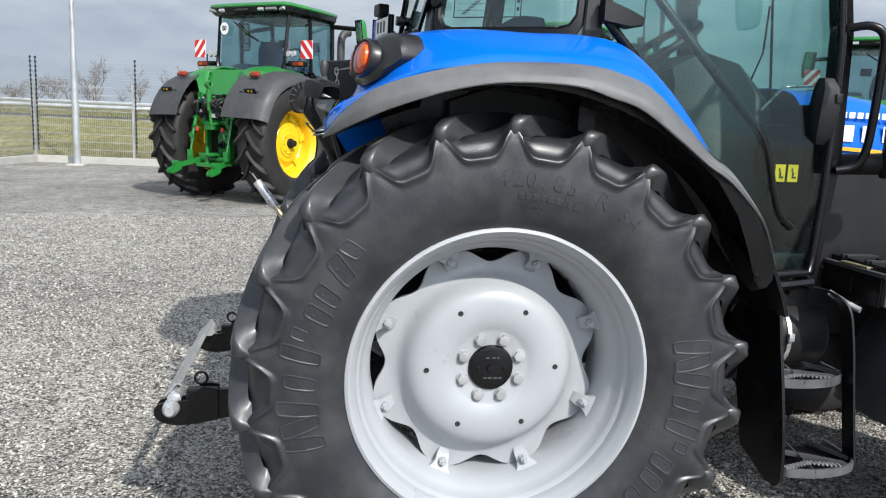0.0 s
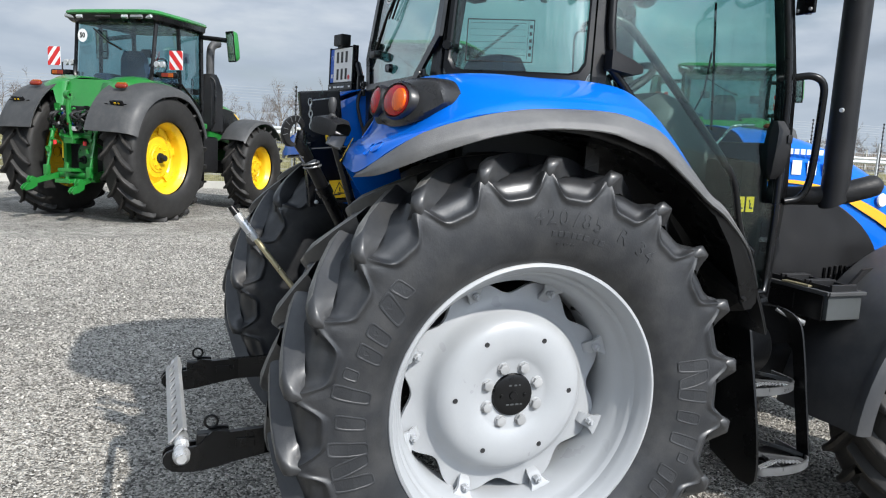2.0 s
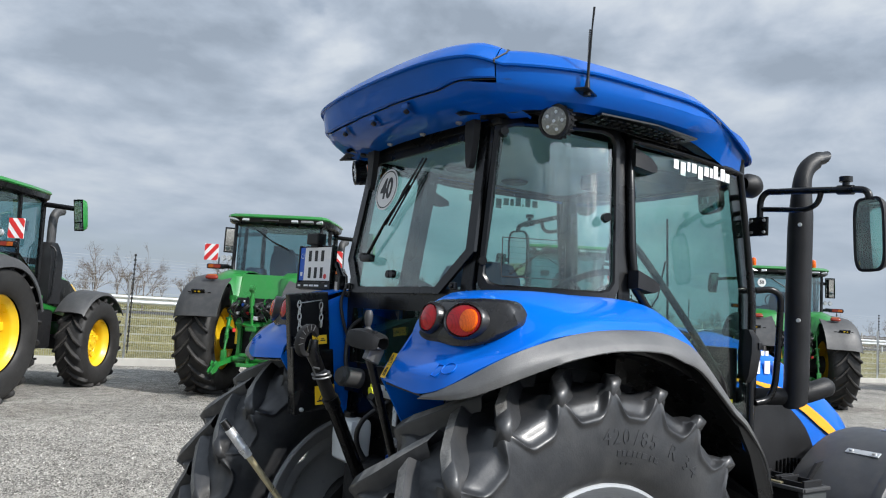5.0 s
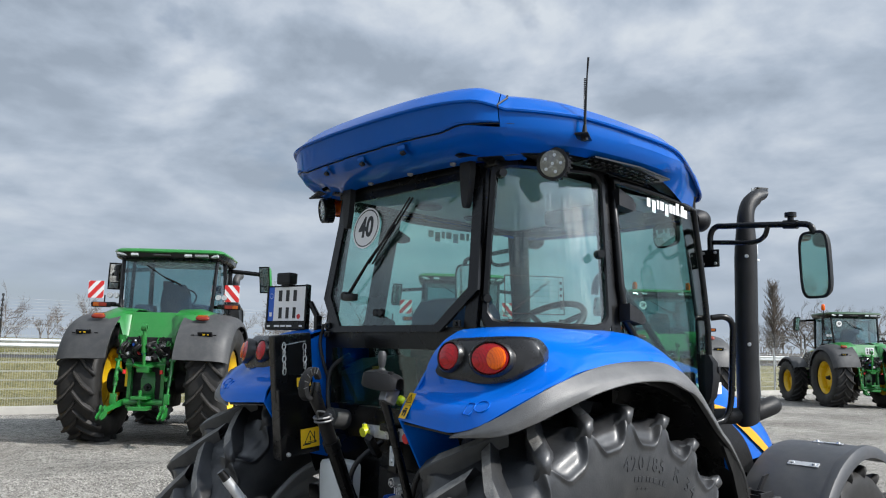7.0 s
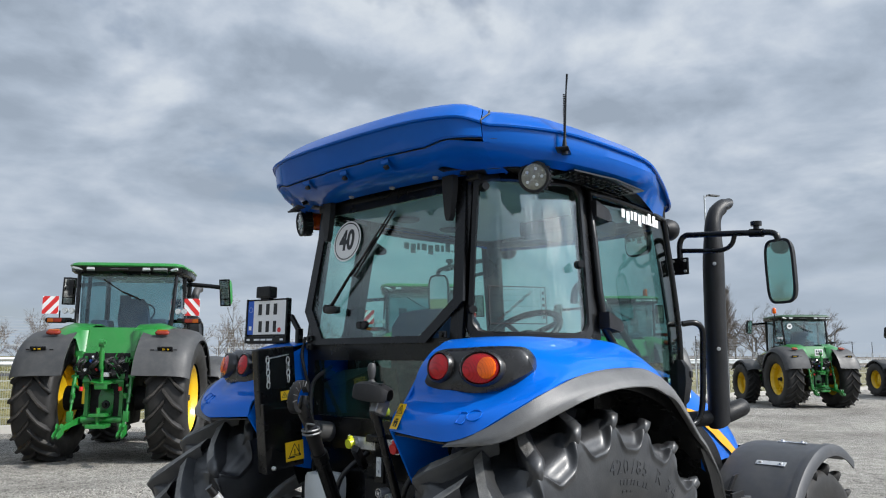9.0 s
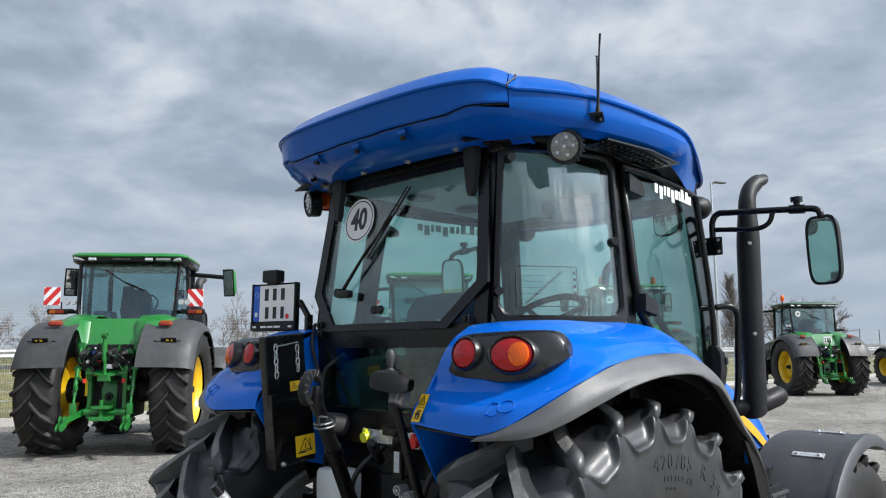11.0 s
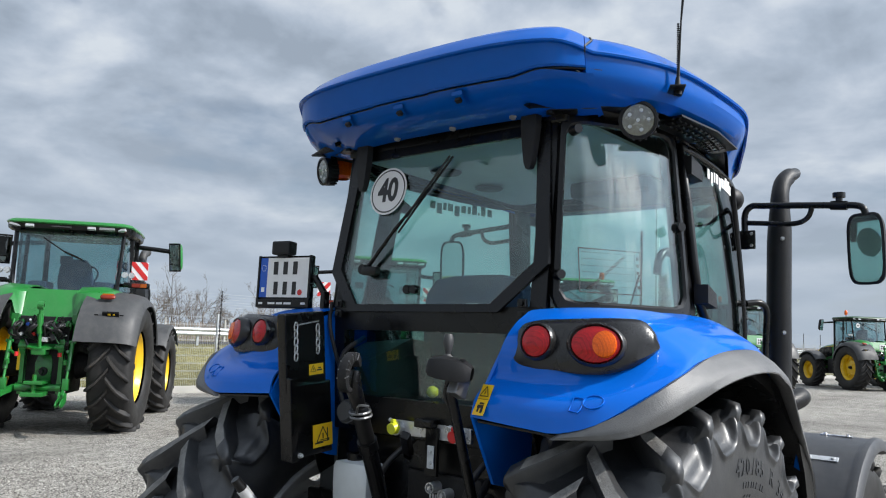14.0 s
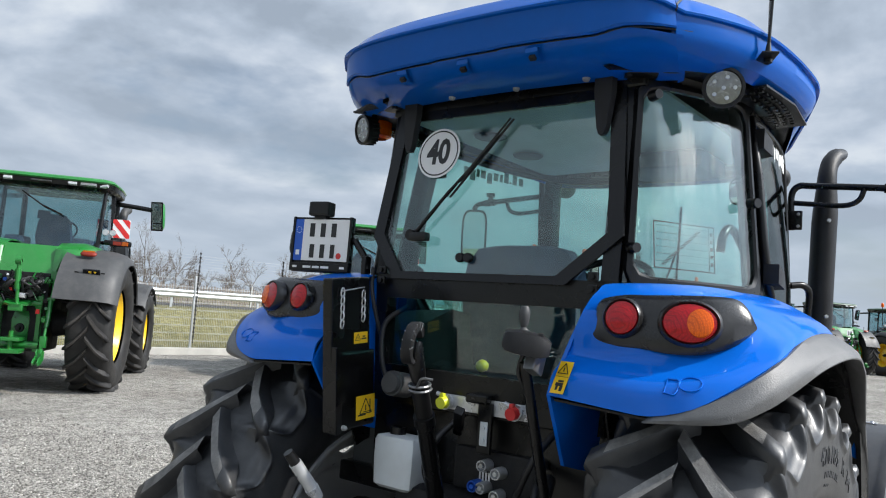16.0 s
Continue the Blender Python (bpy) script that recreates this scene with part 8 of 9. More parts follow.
        rod(bm, (-0.62, s * 0.44, 1.62), (-0.86, s * 0.43, 0.66), 0.021, n=10)
        rod(bm, (-0.70, s * 0.44, 1.30), (-0.80, s * 0.435, 0.92), 0.034, n=10)
        rod(bm, (-0.70, s * 0.44 - 0.05, 1.31), (-0.70, s * 0.44 + 0.05, 1.31), 0.026, n=10)
        box(bm, (-0.845, s * 0.43, 0.72), (0.07, 0.09, 0.16), None, 0.012)
        part("lift_rod", bm, M_GREEN, g, "green lift rod", 50)
        bm = bmesh.new()
        loft(bm, [[(x, s * 0.38, z - h), (x, s * 0.38, z + h), (x, s * 0.48, z + h), (x, s * 0.48, z - h)] for x, z, h in ((-0.25, 1.52, 0.09), (-0.62, 1.64, 0.06))], True, True)
        part("lift_arm", bm, M_GREEN, g)
        bm = bmesh.new()
        rod(bm, (-0.30, s * 0.34, 1.0), (-0.78, s * 0.40, 1.18), 0.022, n=8)
        rod(bm, (-0.84, s * 0.40, 1.00), (-0.86, s * 0.40, 1.06), 0.035, n=8)
        part("stay", bm, M_GREEN, g)
        bm = bmesh.new()
        rod(bm, (-0.80, s * 0.30, 1.10), (-0.80, s * 0.30, 1.16), 0.028, n=10)
        part("red_knob", bm, M_REDPRINT, g, "red knob")
        # side lamps and mirror on its arm
        bm = bmesh.new()
        box(bm, (-0.48, s * 0.98, 2.52), (0.10, 0.16, 0.05), None, 0.01)
        tube(bm, [(-0.40, s * 0.80, 2.50), (-0.46, s * 1.00, 2.50), (-0.48, s * 1.16, 2.50)], 0.03, 8)
        part("lamp_arm", bm, M_BLACK, g, "black lamp arm")
        if boards:
            bm = bmesh.new()
            box(bm, (-0.50, s * 1.14, 2.50), (0.11, 0.34, 0.090), None, 0.03)
            lampg = part("lamp_housing", bm, M_BLACK, g, "black lamp housing")
            bm = bmesh.new()
            box(bm, (-0.552, s * 1.10, 2.50), (0.02, 0.13, 0.060), None, 0.008)
            part("stop_lens", bm, M_DARKRED, lampg, "red stop lens")
            bm = bmesh.new()
            box(bm, (-0.552, s * 1.22, 2.50), (0.02, 0.10, 0.060), None, 0.008)
            part("indicator", bm, M_DARKAMBER, lampg, "orange rear indicator")
        for dy in (0.0, 0.11):
            bm = bmesh.new()
            rod(bm, (-0.47, s * (0.90 + dy), 2.66), (-0.52, s * (0.90 + dy), 2.66), 0.05, 0.045, 14)
            part("work_lamp", bm, M_LENS, g, "round clear work lamp", 45)
        if boards:
            bm = bmesh.new()
            tube(bm, [(-0.46, s * 1.05, 2.52), ((-0.50 if s > 0 else -0.18), s * 1.09, 2.54), ((-0.50 if s > 0 else -0.16), s * 1.09, 2.66)], 0.014, 6)
            part("board_stem", bm, M_BLACK, g, "", 60)
            board(g, (-0.53, 1.24, 2.75) if s > 0 else (-0.18, -1.08, 2.75), 0.27, 0.29, s)
        bm = bmesh.new()
        tube(bm, [(1.10, s * 0.80, 3.24), (1.13, s * 1.10, 3.22), (1.12, s * 1.42, 3.19)], 0.040, 8)
        mir = part("mirror_arm", bm, M_BLACK, g, "black mirror arm", 60)
        bm = bmesh.new()
        turn = Matrix.Rotation(s * 0.42, 3, "Z") @ Matrix.Rotation(-0.16, 3, "Y")
        mc = V3((1.10, s * 1.48, 3.10))
        rows = []
        for d, w, h in ((0.085, 0.055, 0.17), (0.065, 0.095, 0.225), (0.0, 0.118, 0.250), (-0.055, 0.120, 0.252)):
            rows.append([mc + turn @ V3((d, w * math.copysign(abs(math.cos(q)) ** 0.5, math.cos(q)), h * math.copysign(abs(math.sin(q)) ** 0.4, math.sin(q)))) for q in (k * math.tau / 20 for k in range(20))])
        loft(bm, rows, True, True)
        part("mirror_shell", bm, M_GREEN if s < 0 else M_BLACK, mir, "mirror shell", 45)
        bm = bmesh.new()
        box(bm, mc + turn @ V3((-0.056, 0, 0)), (0.014, 0.236, 0.498), turn, 0.006)
        part("mirror_bezel", bm, M_BLACK, mir, "black mirror bezel")
        for z0, h in ((0.055, 0.33), (-0.175, 0.10)):
            bm = bmesh.new()
            box(bm, mc + turn @ V3((-0.065, 0, z0)), (0.006, 0.185, h), turn, 0.002)
            part("mirror_glass", bm, M_MIRROR, mir, "mirror glass")
        # cab steps and tank
        bm = bmesh.new()
        for k in range(4):
            box(bm, (1.10 + 0.02 * k, s * (0.98 - 0.015 * k), 0.55 + 0.27 * k), (0.34, 0.24, 0.035), None, 0.006)
        for x in (0.93, 1.30):
            box(bm, (x, s * 0.99, 0.95), (0.03, 0.05, 0.88), None, 0.006)
        part("steps", bm, M_BLACK, g, "black cab steps")
        bm = bmesh.new()
        box(bm, (1.65, s * 0.66, 0.98), (0.75, 0.34, 0.62), None, 0.06)
        part("fuel_tank", bm, M_PLASTIC, g, "black fuel tank", 45)
        bm = bmesh.new()
        box(bm, (1.22, s * 0.78, 1.47), (0.52, 0.36, 0.09), None, 0.02)
        part("platform", bm, M_GREEN, g)
    # body
    # axle case: its dark colour stands in for the shaded depth behind the hitch
    bm = bmesh.new()
    box(bm, (-0.10, 0, 1.05), (0.75, 0.70, 1.00), None, 0.06)
    part("axle_case", bm, M_DULL, g, "axle case, coloured dark to stand in for shade in the hitch", 45)
    bm = bmesh.new()
    rows = [[(x, -w, z), (x, w, z), (-0.38, w, z), (-0.38, -w, z)] for x, w, z in ((-0.46, 0.09, 0.58), (-0.50, 0.11, 0.68), (-0.51, 0.12, 1.00), (-0.48, 0.09, 1.12))]
    loft(bm, rows, True, True)
    part("rear_housing", bm, M_GREEN, g, "green rear housing", 30)
    for y in (-0.27, 0.27):
        bm = bmesh.new()
        rows = [[(x, y - w, z), (x, y + w, z), (x + 0.10, y + w, z), (x + 0.10, y - w, z)] for x, w, z in ((-0.60, 0.045, 0.56), (-0.64, 0.035, 0.66), (-0.63, 0.028, 0.80), (-0.63, 0.028, 1.12), (-0.68, 0.045, 1.20), (-0.68, 0.045, 1.30), (-0.60, 0.030, 1.38))]
        loft(bm, rows, True, True)
        part("upright", bm, M_GREEN, g, "green hitch upright", 30)
    for z, d in ((0.66, 0.05), (1.24, 0.04)):
        bm = bmesh.new()
        rod(bm, (-0.66, -0.32, z), (-0.66, 0.32, z), d, n=12)
        part("cross_shaft", bm, M_GREEN, g, "", 45)
    bm = bmesh.new()
    slab(bm, [(-0.66, -0.20, 1.26), (-0.78, -0.17, 1.22), (-0.84, -0.06, 1.20), (-0.84, 0.06, 1.20), (-0.78, 0.17, 1.22), (-0.66, 0.20, 1.26)], 0.03)
    part("top_link_shelf", bm, M_GREEN, g)
    for y in (-0.10, 0.10):
        for z in (0.80, 0.95, 1.08):
            bm = bmesh.new()
            rod(bm, (-0.500, y * 0.85, z - 0.06), (-0.522, y * 0.85, z - 0.06), 0.014, n=8)
            part("housing_bolt", bm, M_GREEN, g)
    bm = bmesh.new()
    lathe(bm, [(0.0, -0.12), (0.028, -0.12), (0.032, -0.03), (0.058, -0.025), (0.065, 0.0)], 18, "x", centre=(-0.510, 0, 0.88))
    part("drive_stub", bm, M_DULL, g, "dark drive shaft stub", 45)
    bm = bmesh.new()
    lathe(bm, [(0.20, -0.80), (0.17, -0.5), (0.22, -0.3), (0.22, 0.3), (0.17, 0.5), (0.20, 0.80)], 20, "y", centre=(0, 0, 0.955))
    box(bm, (1.35, 0, 0.98), (2.4, 0.50, 0.52), None, 0.04)
    box(bm, (WB, 0, 0.72), (0.26, 1.60, 0.24), None, 0.04)
    part("transmission", bm, M_DULL, g, "dark transmission and axles", 45)
    bm = bmesh.new()
    slab(bm, [(-0.56, -0.52, 1.62), (-0.56, 0.52, 1.62), (-0.36, 0.56, 2.06), (-0.36, -0.56, 2.06)], 0.06)
    part("rear_panel", bm, M_GREEN, g, "green panel under the rear window")
    rr_ = random.Random(3)
    for k in range(16):
        bm = bmesh.new()
        y, z = -0.30 + 0.085 * (k % 8), 1.55 - 0.14 * (k // 8)
        rod(bm, (-0.64, y, z), (-0.72, y, z), 0.030, 0.026, 10)
        part("coupler", bm, (M_INK, M_STEEL, M_REDPRINT, M_PLATEBLUE, M_INK, M_BLACK)[rr_.randrange(6)], g, "", 45)
    for k in range(34):
        bm = bmesh.new()
        c = V3((rr_.uniform(-0.74, -0.62), rr_.uniform(-0.36, 0.36), rr_.uniform(1.26, 1.66)))
        if rr_.random() < 0.55:
            box(bm, c, (rr_.uniform(0.04, 0.10), rr_.uniform(0.03, 0.12), rr_.uniform(0.03, 0.10)), Matrix.Rotation(rr_.uniform(-0.5, 0.5), 3, "X"), 0.006)
        else:
            e = V3((rr_.uniform(-0.06, 0.02), rr_.uniform(-0.10, 0.10), rr_.uniform(-0.12, 0.12)))
            rod(bm, c - e, c + e, rr_.uniform(0.010, 0.024), n=8)
        part("fitting", bm, (M_INK, M_BLACK, M_GREEN, M_DULL, M_GREEN, M_STEEL, M_BLACK)[rr_.randrange(7)], g, "", 45)
    for k in range(12):
        bm = bmesh.new()
        y = rr_.uniform(-0.35, 0.35)
        tube(bm, smooth_path(((-0.62, y, 1.60), (-0.82, y + rr_.uniform(-.1, .1), 1.54), (-0.76, y + rr_.uniform(-.15, .15), 1.42), (-0.56, y * 0.6, 1.30)), 4), 0.016, 6)
        part("hose", bm, M_INK, g, "", 60)
    bm = bmesh.new()
    box(bm, (-0.56, 0.0, 1.44), (0.10, 0.72, 0.46), None, 0.01)
    part("valve_block", bm, M_DULL, g)
    bm = bmesh.new()
    rod(bm, (-0.76, 0.0, 1.15), (-0.80, 0.02, 1.80), 0.028, n=12)
    rod(bm, (-0.785, 0.01, 1.42), (-0.80, 0.02, 1.70), 0.044, n=12)
    lathe(bm, [(0.025, -0.04), (0.060, -0.04), (0.060, 0.04), (0.025, 0.04)], 16, "y", centre=(-0.80, 0.02, 1.82))
    box(bm, (-0.72, 0, 1.17), (0.22, 0.20, 0.10), None, 0.02)
    part("top_link", bm, M_GREEN, g, "green upright top link", 45)
    bm = bmesh.new()
    box(bm, (-0.78, 0, 0.74), (0.30, 0.26, 0.05), None, 0.01)
    box(bm, (-0.82, 0, 0.58), (0.30, 0.30, 0.06), None, 0.01)
    rod(bm, (-0.86, 0, 0.55), (-0.86, 0, 0.85), 0.03, n=10)
    part("tow_hitch", bm, M_GREEN, g, "green tow hitch")
    bm = bmesh.new()
    box(bm, (-0.60, 0.32, 1.12), (0.05, 0.05, 0.45), None, 0.01)
    part("hitch_tag", bm, M_YRIM, g)
    # cab: pillars, panes and inside
    zb, zt = 2.32, 3.27
    bm = bmesh.new()
    box(bm, (0.30, 0, 2.33), (1.55, 1.50, 0.10), None, 0.02)
    for s in (-1, 1):
        for (x0, y0, z0), (x1, y1, z1), r in (((-0.52, 0.80, 2.38), (-0.40, 0.83, zt + 0.05), 0.036), ((0.28, 0.88, 1.65), (0.24, 0.84, zt + 0.05), 0.038), ((1.18, 0.76, 1.55), (1.12, 0.76, zt + 0.05), 0.048)):
            rod(bm, (x0, s * y0, z0), (x1, s * y1, z1), r, n=6)
        tube(bm, [(-0.52, s * 0.70, 2.36), (0.28, s * 0.88, 2.40), (1.18, s * 0.76, 2.0)], 0.03, 6)
    tube(bm, smooth_path([(-0.50, -0.81, 2.62), (-0.53, -0.79, 2.45), (-0.56, -0.66, 2.34), (-0.58, -0.35, 2.27), (-0.58, 0.35, 2.27), (-0.56, 0.66, 2.34), (-0.53, 0.79, 2.45), (-0.50, 0.81, 2.62)], 3), 0.032, 6)
    cabg = part("cab_frame", bm, M_BLACK, g, "black cab frame", 45)
    rows = bowed((-0.41, -0.82, zt + 0.03), (-0.41, 0.82, zt + 0.03), (-0.54, -0.72, 2.33), (-0.54, 0.72, 2.33), (-0.05, 0, 0), 8, 4)
    pane("rear_window", rows, cabg, "pale tinted rear window", 0.0, material=M_GLASS_JD)
    for s in (-1, 1):
        rows = bowed((-0.38, s * 0.78, zt), (0.24, s * 0.83, zt), (-0.50, s * 0.74, 2.38), (0.28, s * 0.89, 2.38), (0, s * 0.03, 0), 4, 4)
        pane("side_window", rows, cabg, "", 0.0, material=M_GLASS_JD)
        rows = bowed((0.26, s * 0.83, zt), (1.10, s * 0.75, zt), (0.32, s * 0.89, 1.75), (1.16, s * 0.77, 1.60), (0, s * 0.03, 0), 4, 4)
        pane("door", rows, cabg, "glazed cab door", 0.0, material=M_GLASS_JD)
        bm = bmesh.new()
        slab(bm, [(0.26, s * 0.86, 1.62), (0.95, s * 0.80, 1.55), (1.16, s * 0.76, 1.56), (1.16, s * 0.76, 1.72), (0.28, s * 0.87, 1.80)], 0.04)
        part("door_sill", bm, M_BLACK, cabg)
    rows = bowed((1.14, -0.74, zt), (1.14, 0.74, zt), (1.24, -0.72, 2.1), (1.24, 0.72, 2.1), (0.06, 0, 0), 6, 4)
    pane("windscreen", rows, cabg, "", 0.0, material=M_GLASS_JD)
    bm = bmesh.new()
    outline = [(-0.66, 0.0), (-0.66, 0.55), (-0.63, 0.88), (-0.50, 0.97), (0.40, 0.96), (1.10, 0.90), (1.34, 0.70), (1.38, 0.0)]
    pts = outline + [(x, -y) for x, y in outline[::-1][1:-1]]
    ring = lambda z, k, tilt=0.0: [(0.36 + (x - 0.36) * k, y * k, z + tilt * (x - 0.36)) for x, y in pts]
    vs = loft(bm, [ring(3.388, 0.988, 0.0), ring(3.408, 1.005), ring(3.440, 0.985), ring(3.462, 0.93), ring(3.490, 0.6)], True, True)
    roofg = part("roof", bm, M_DKGREEN if beacon else M_GREEN, cabg, "dark green cab roof" if beacon else "green cab roof", 40)
    bm = bmesh.new()
    loft(bm, [ring(3.265, 0.82), ring(3.280, 0.93), ring(3.315, 0.975), ring(3.385, 0.984)], True, True)
    part("roof_trim", bm, M_BLACK, roofg, "black roof underside", 40)
    for y, w in ((-0.83, 0.13), (-0.60, 0.24), (-0.36, 0.13), (0.58, 0.13), (0.80, 0.20)):
        bm = bmesh.new()
        box(bm, (-0.642 if abs(y) < 0.7 else -0.612, y, 3.345), (0.05, w, 0.045), Matrix.Rotation(0.5, 3, "Y") @ Matrix.Rotation(0.0 if abs(y) < 0.7 else math.copysign(0.3, y), 3, "Z"), 0.010)
        part("roof_lamp", bm, M_LENS if w < 0.2 else M_LED, roofg, "clear roof work lamp")
    bm = bmesh.new()
    box(bm, (-0.645, 0.1, 3.350), (0.03, 0.30, 0.022), None, 0.006)
    part("roof_plate", bm, M_GREYFENDER, roofg)
    if beacon:
        bm = bmesh.new()
        lathe(bm, [(0.0, 0.22), (0.05, 0.20), (0.07, 0.15), (0.07, 0.04), (0.05, 0.0)], 14, "z", centre=(-0.35, 1.06, 3.52))
        part("beacon", bm, M_ORANGE, roofg, "orange rotating beacon", 50)
        bm = bmesh.new()
        tube(bm, [(-0.40, 0.86, 2.60), (-0.36, 1.04, 2.66), (-0.35, 1.06, 2.80), (-0.35, 1.06, 3.53)], 0.018, 6)
        part("beacon_mast", bm, M_BLACK, roofg, "", 60)
    # seat and dashboard behind the panes
    bm = bmesh.new()
    loft(bm, [[(x0, -w, z), (x0, w, z), (x1, w, z), (x1, -w, z)] for z, w, x0, x1 in ((2.30, 0.24, 0.10, 0.26), (2.55, 0.27, 0.06, 0.22), (2.78, 0.24, 0.03, 0.18), (2.90, 0.16, 0.02, 0.14))], True, True)
    box(bm, (0.40, 0, 2.30), (0.50, 0.52, 0.14), None, 0.04)
    part("driver_seat", bm, M_SEAT, cabg, "dark seat", 45)
    bm = bmesh.new()
    box(bm, (0.35, -0.45, 2.44), (0.70, 0.26, 0.24), None, 0.06)
    box(bm, (0.05, 0.52, 2.42), (0.50, 0.30, 0.22), None, 0.06)
    box(bm, (1.02, 0.40, 2.95), (0.06, 0.20, 0.14), None, 0.01)
    box(bm, (1.02, 0, 2.35), (0.22, 0.50, 0.50), None, 0.06)
    tube(bm, [(0.82 + 0.10 * math.cos(a), 0.20 * math.sin(a), 2.70 + 0.16 * math.cos(a)) for a in np.linspace(0, math.tau, 21)[:-1]], 0.016, 6, loop=True)
    box(bm, (0.75, -0.62, 2.86), (0.05, 0.20, 0.16), None, 0.01)
    part("dashboard", bm, M_SEAT, cabg, "", 45)
    bm = bmesh.new()
    tube(bm, [(-0.575, 0.05, 2.98), (-0.53, 0.38, 3.18)], 0.012, 6)
    tube(bm, [(-0.585, -0.25, 2.86), (-0.575, 0.05, 2.98)], 0.016, 6)
    part("wiper", bm, M_BLACK, cabg)
    if disc:
        bm = bmesh.new()
        rod(bm, (-0.545, 0.60, 3.07), (-0.551, 0.60, 3.07), 0.10, n=24)
        part("speed_disc", bm, M_PRINT, cabg, "white speed disc")
        bm = glyphs(disc, 0.075, 0.004, 0.003)
        placed(bm, basis(V3((-0.553, 0.60, 3.07)), V3((0, -1, 0)), V3((0, 0, 1))))
        part("disc_number", bm, M_INK, cabg, "black number " + disc)
    # bonnet with its stripe, grille and exhaust
    bm = bmesh.new()
    rows = []
    for x, w, top, low in ((1.22, 0.50, 2.04, 1.35), (1.9, 0.48, 2.02, 1.28), (2.6, 0.45, 1.96, 1.22), (3.2, 0.42, 1.84, 1.12), (3.55, 0.36, 1.66, 1.05), (3.66, 0.30, 1.45, 1.0)):
        half = [(w, low), (w + 0.01, (low + top) / 2), (w - 0.03, top - 0.16), (w - 0.12, top - 0.04), (0.0, top)]
        rows.append([(x, -y, z) for y, z in half] + [(x, y, z) for y, z in half[::-1][1:]])
    shell(bm, dense(rows, 2, 2), -0.02)
    hood = part("bonnet", bm, M_GREEN, g, "green bonnet with a yellow stripe", 40)
    for s in (-1, 1):
        bm = bmesh.new()
        up, lo = [], []
        for x in np.linspace(1.35, 3.45, 16):
            w = float(np.interp(x, (1.22, 1.9, 2.6, 3.2, 3.55), (0.50, 0.48, 0.45, 0.42, 0.36))) - 0.008
            z = float(np.interp(x, (1.22, 1.9, 2.6, 3.2, 3.55), (1.91, 1.89, 1.82, 1.70, 1.53)))
            up.append((x, s * w, z + 0.022))
            lo.append((x, s * (w + 0.010), z - 0.018))
        shell(bm, [up, lo], 0.006)
        part("bonnet_stripe", bm, M_YRIM, hood, "yellow stripe")
        bm = bmesh.new()
        slab(bm, [(2.1, s * 0.492, 1.42), (3.25, s * 0.442, 1.25), (3.45, s * 0.41, 1.50), (3.0, s * 0.452, 1.78), (2.2, s * 0.488, 1.86)], 0.02)
        part("side_grille", bm, M_BLACK, hood)
    bm = bmesh.new()
    box(bm, (3.62, 0, 1.25), (0.10, 0.60, 0.62), None, 0.05)
    part("front_grille", bm, M_BLACK, hood)
    bm = bmesh.new()
    box(bm, (4.05, 0, 0.92), (0.34, 0.95, 0.42), None, 0.06)
    box(bm, (3.70, 0, 0.90), (0.50, 0.5, 0.30), None, 0.03)
    part("front_weight", bm, M_GREEN, g, "green front weight", 45)
    bm = bmesh.new()
    rows = [[(x0, -0.70 - w, z), (x0, -0.70 + w, z), (x1, -0.70 + w, z), (x1, -0.70 - w, z)] for z, w, x0, x1 in ((1.55, 0.13, 1.24, 1.62), (2.25, 0.14, 1.22, 1.58), (2.45, 0.11, 1.26, 1.50), (2.52, 0.08, 1.30, 1.46))]
    loft(bm, rows, True, True)
    exg = part("exhaust_box", bm, M_PLASTIC, g, "black exhaust housing", 45)
    bm = bmesh.new()
    tube(bm, smooth_path(((1.38, -0.70, 2.48), (1.38, -0.70, 2.80), (1.40, -0.705, 2.95), (1.48, -0.72, 3.03), (1.58, -0.74, 3.06)), 4), 0.075, 14)
    part("exhaust_pipe", bm, M_GREYFENDER, exg, "grey exhaust pipe", 60)
    bm = bmesh.new()
    tube(bm, smooth_path(((1.22, -0.86, 1.60), (1.24, -0.90, 1.75), (1.26, -0.90, 2.30), (1.26, -0.86, 2.42), (1.24, -0.80, 2.46)), 4), 0.018, 8)
    part("grab_rail", bm, M_BLACK, g, "", 60)
    bm = bmesh.new()
    rod(bm, (1.78, -0.58, 2.32), (1.86, -0.58, 2.32), 0.07, 0.06, 14)
    part("front_lamp", bm, M_LENS, g, "", 45)
    if beacon:
        bm = bmesh.new()
        box(bm, (-0.66, 0.0, 1.86), (0.02, 0.30, 0.22), None, 0.004)
        pg = part("plate_face", bm, M_PRINT, g, "white number plate")
        for y in (-0.08, 0.0, 0.08):
            for z in (1.905, 1.815):
                bm = bmesh.new()
                box(bm, (-0.672, y, z), (0.004, 0.045, 0.06))
                part("plate_bar", bm, M_INK, pg)
    # the cab sits low and well forward of the rear axle
    moved = ("cab_frame", "board_stem", "lamp_housing", "mirror_arm", "lamp_arm", "indicator", "work_lamp", "warning_board", "exhaust_box", "grab_rail", "front_lamp")
    for top in list(g.children):
        if not top.name.startswith(moved):
            continue
        for o in (top, *top.children_recursive):
            fwd = top.name.startswith(("exhaust_box", "grab_rail", "front_lamp"))
            for v in o.data.vertices:
                x, y, z = v.co
                v.co = (x + 0.34, y - 0.14, z - 0.16) if fwd else (0.16 + (x + 0.5) * 0.85, y, z - 0.295)
    return g


def stand(x, y, deg, k=1.015):
    return pose(x, y, 0, 0, 0, deg) @ Matrix.Diagonal((k, k * 0.975, k * 1.03, 1))


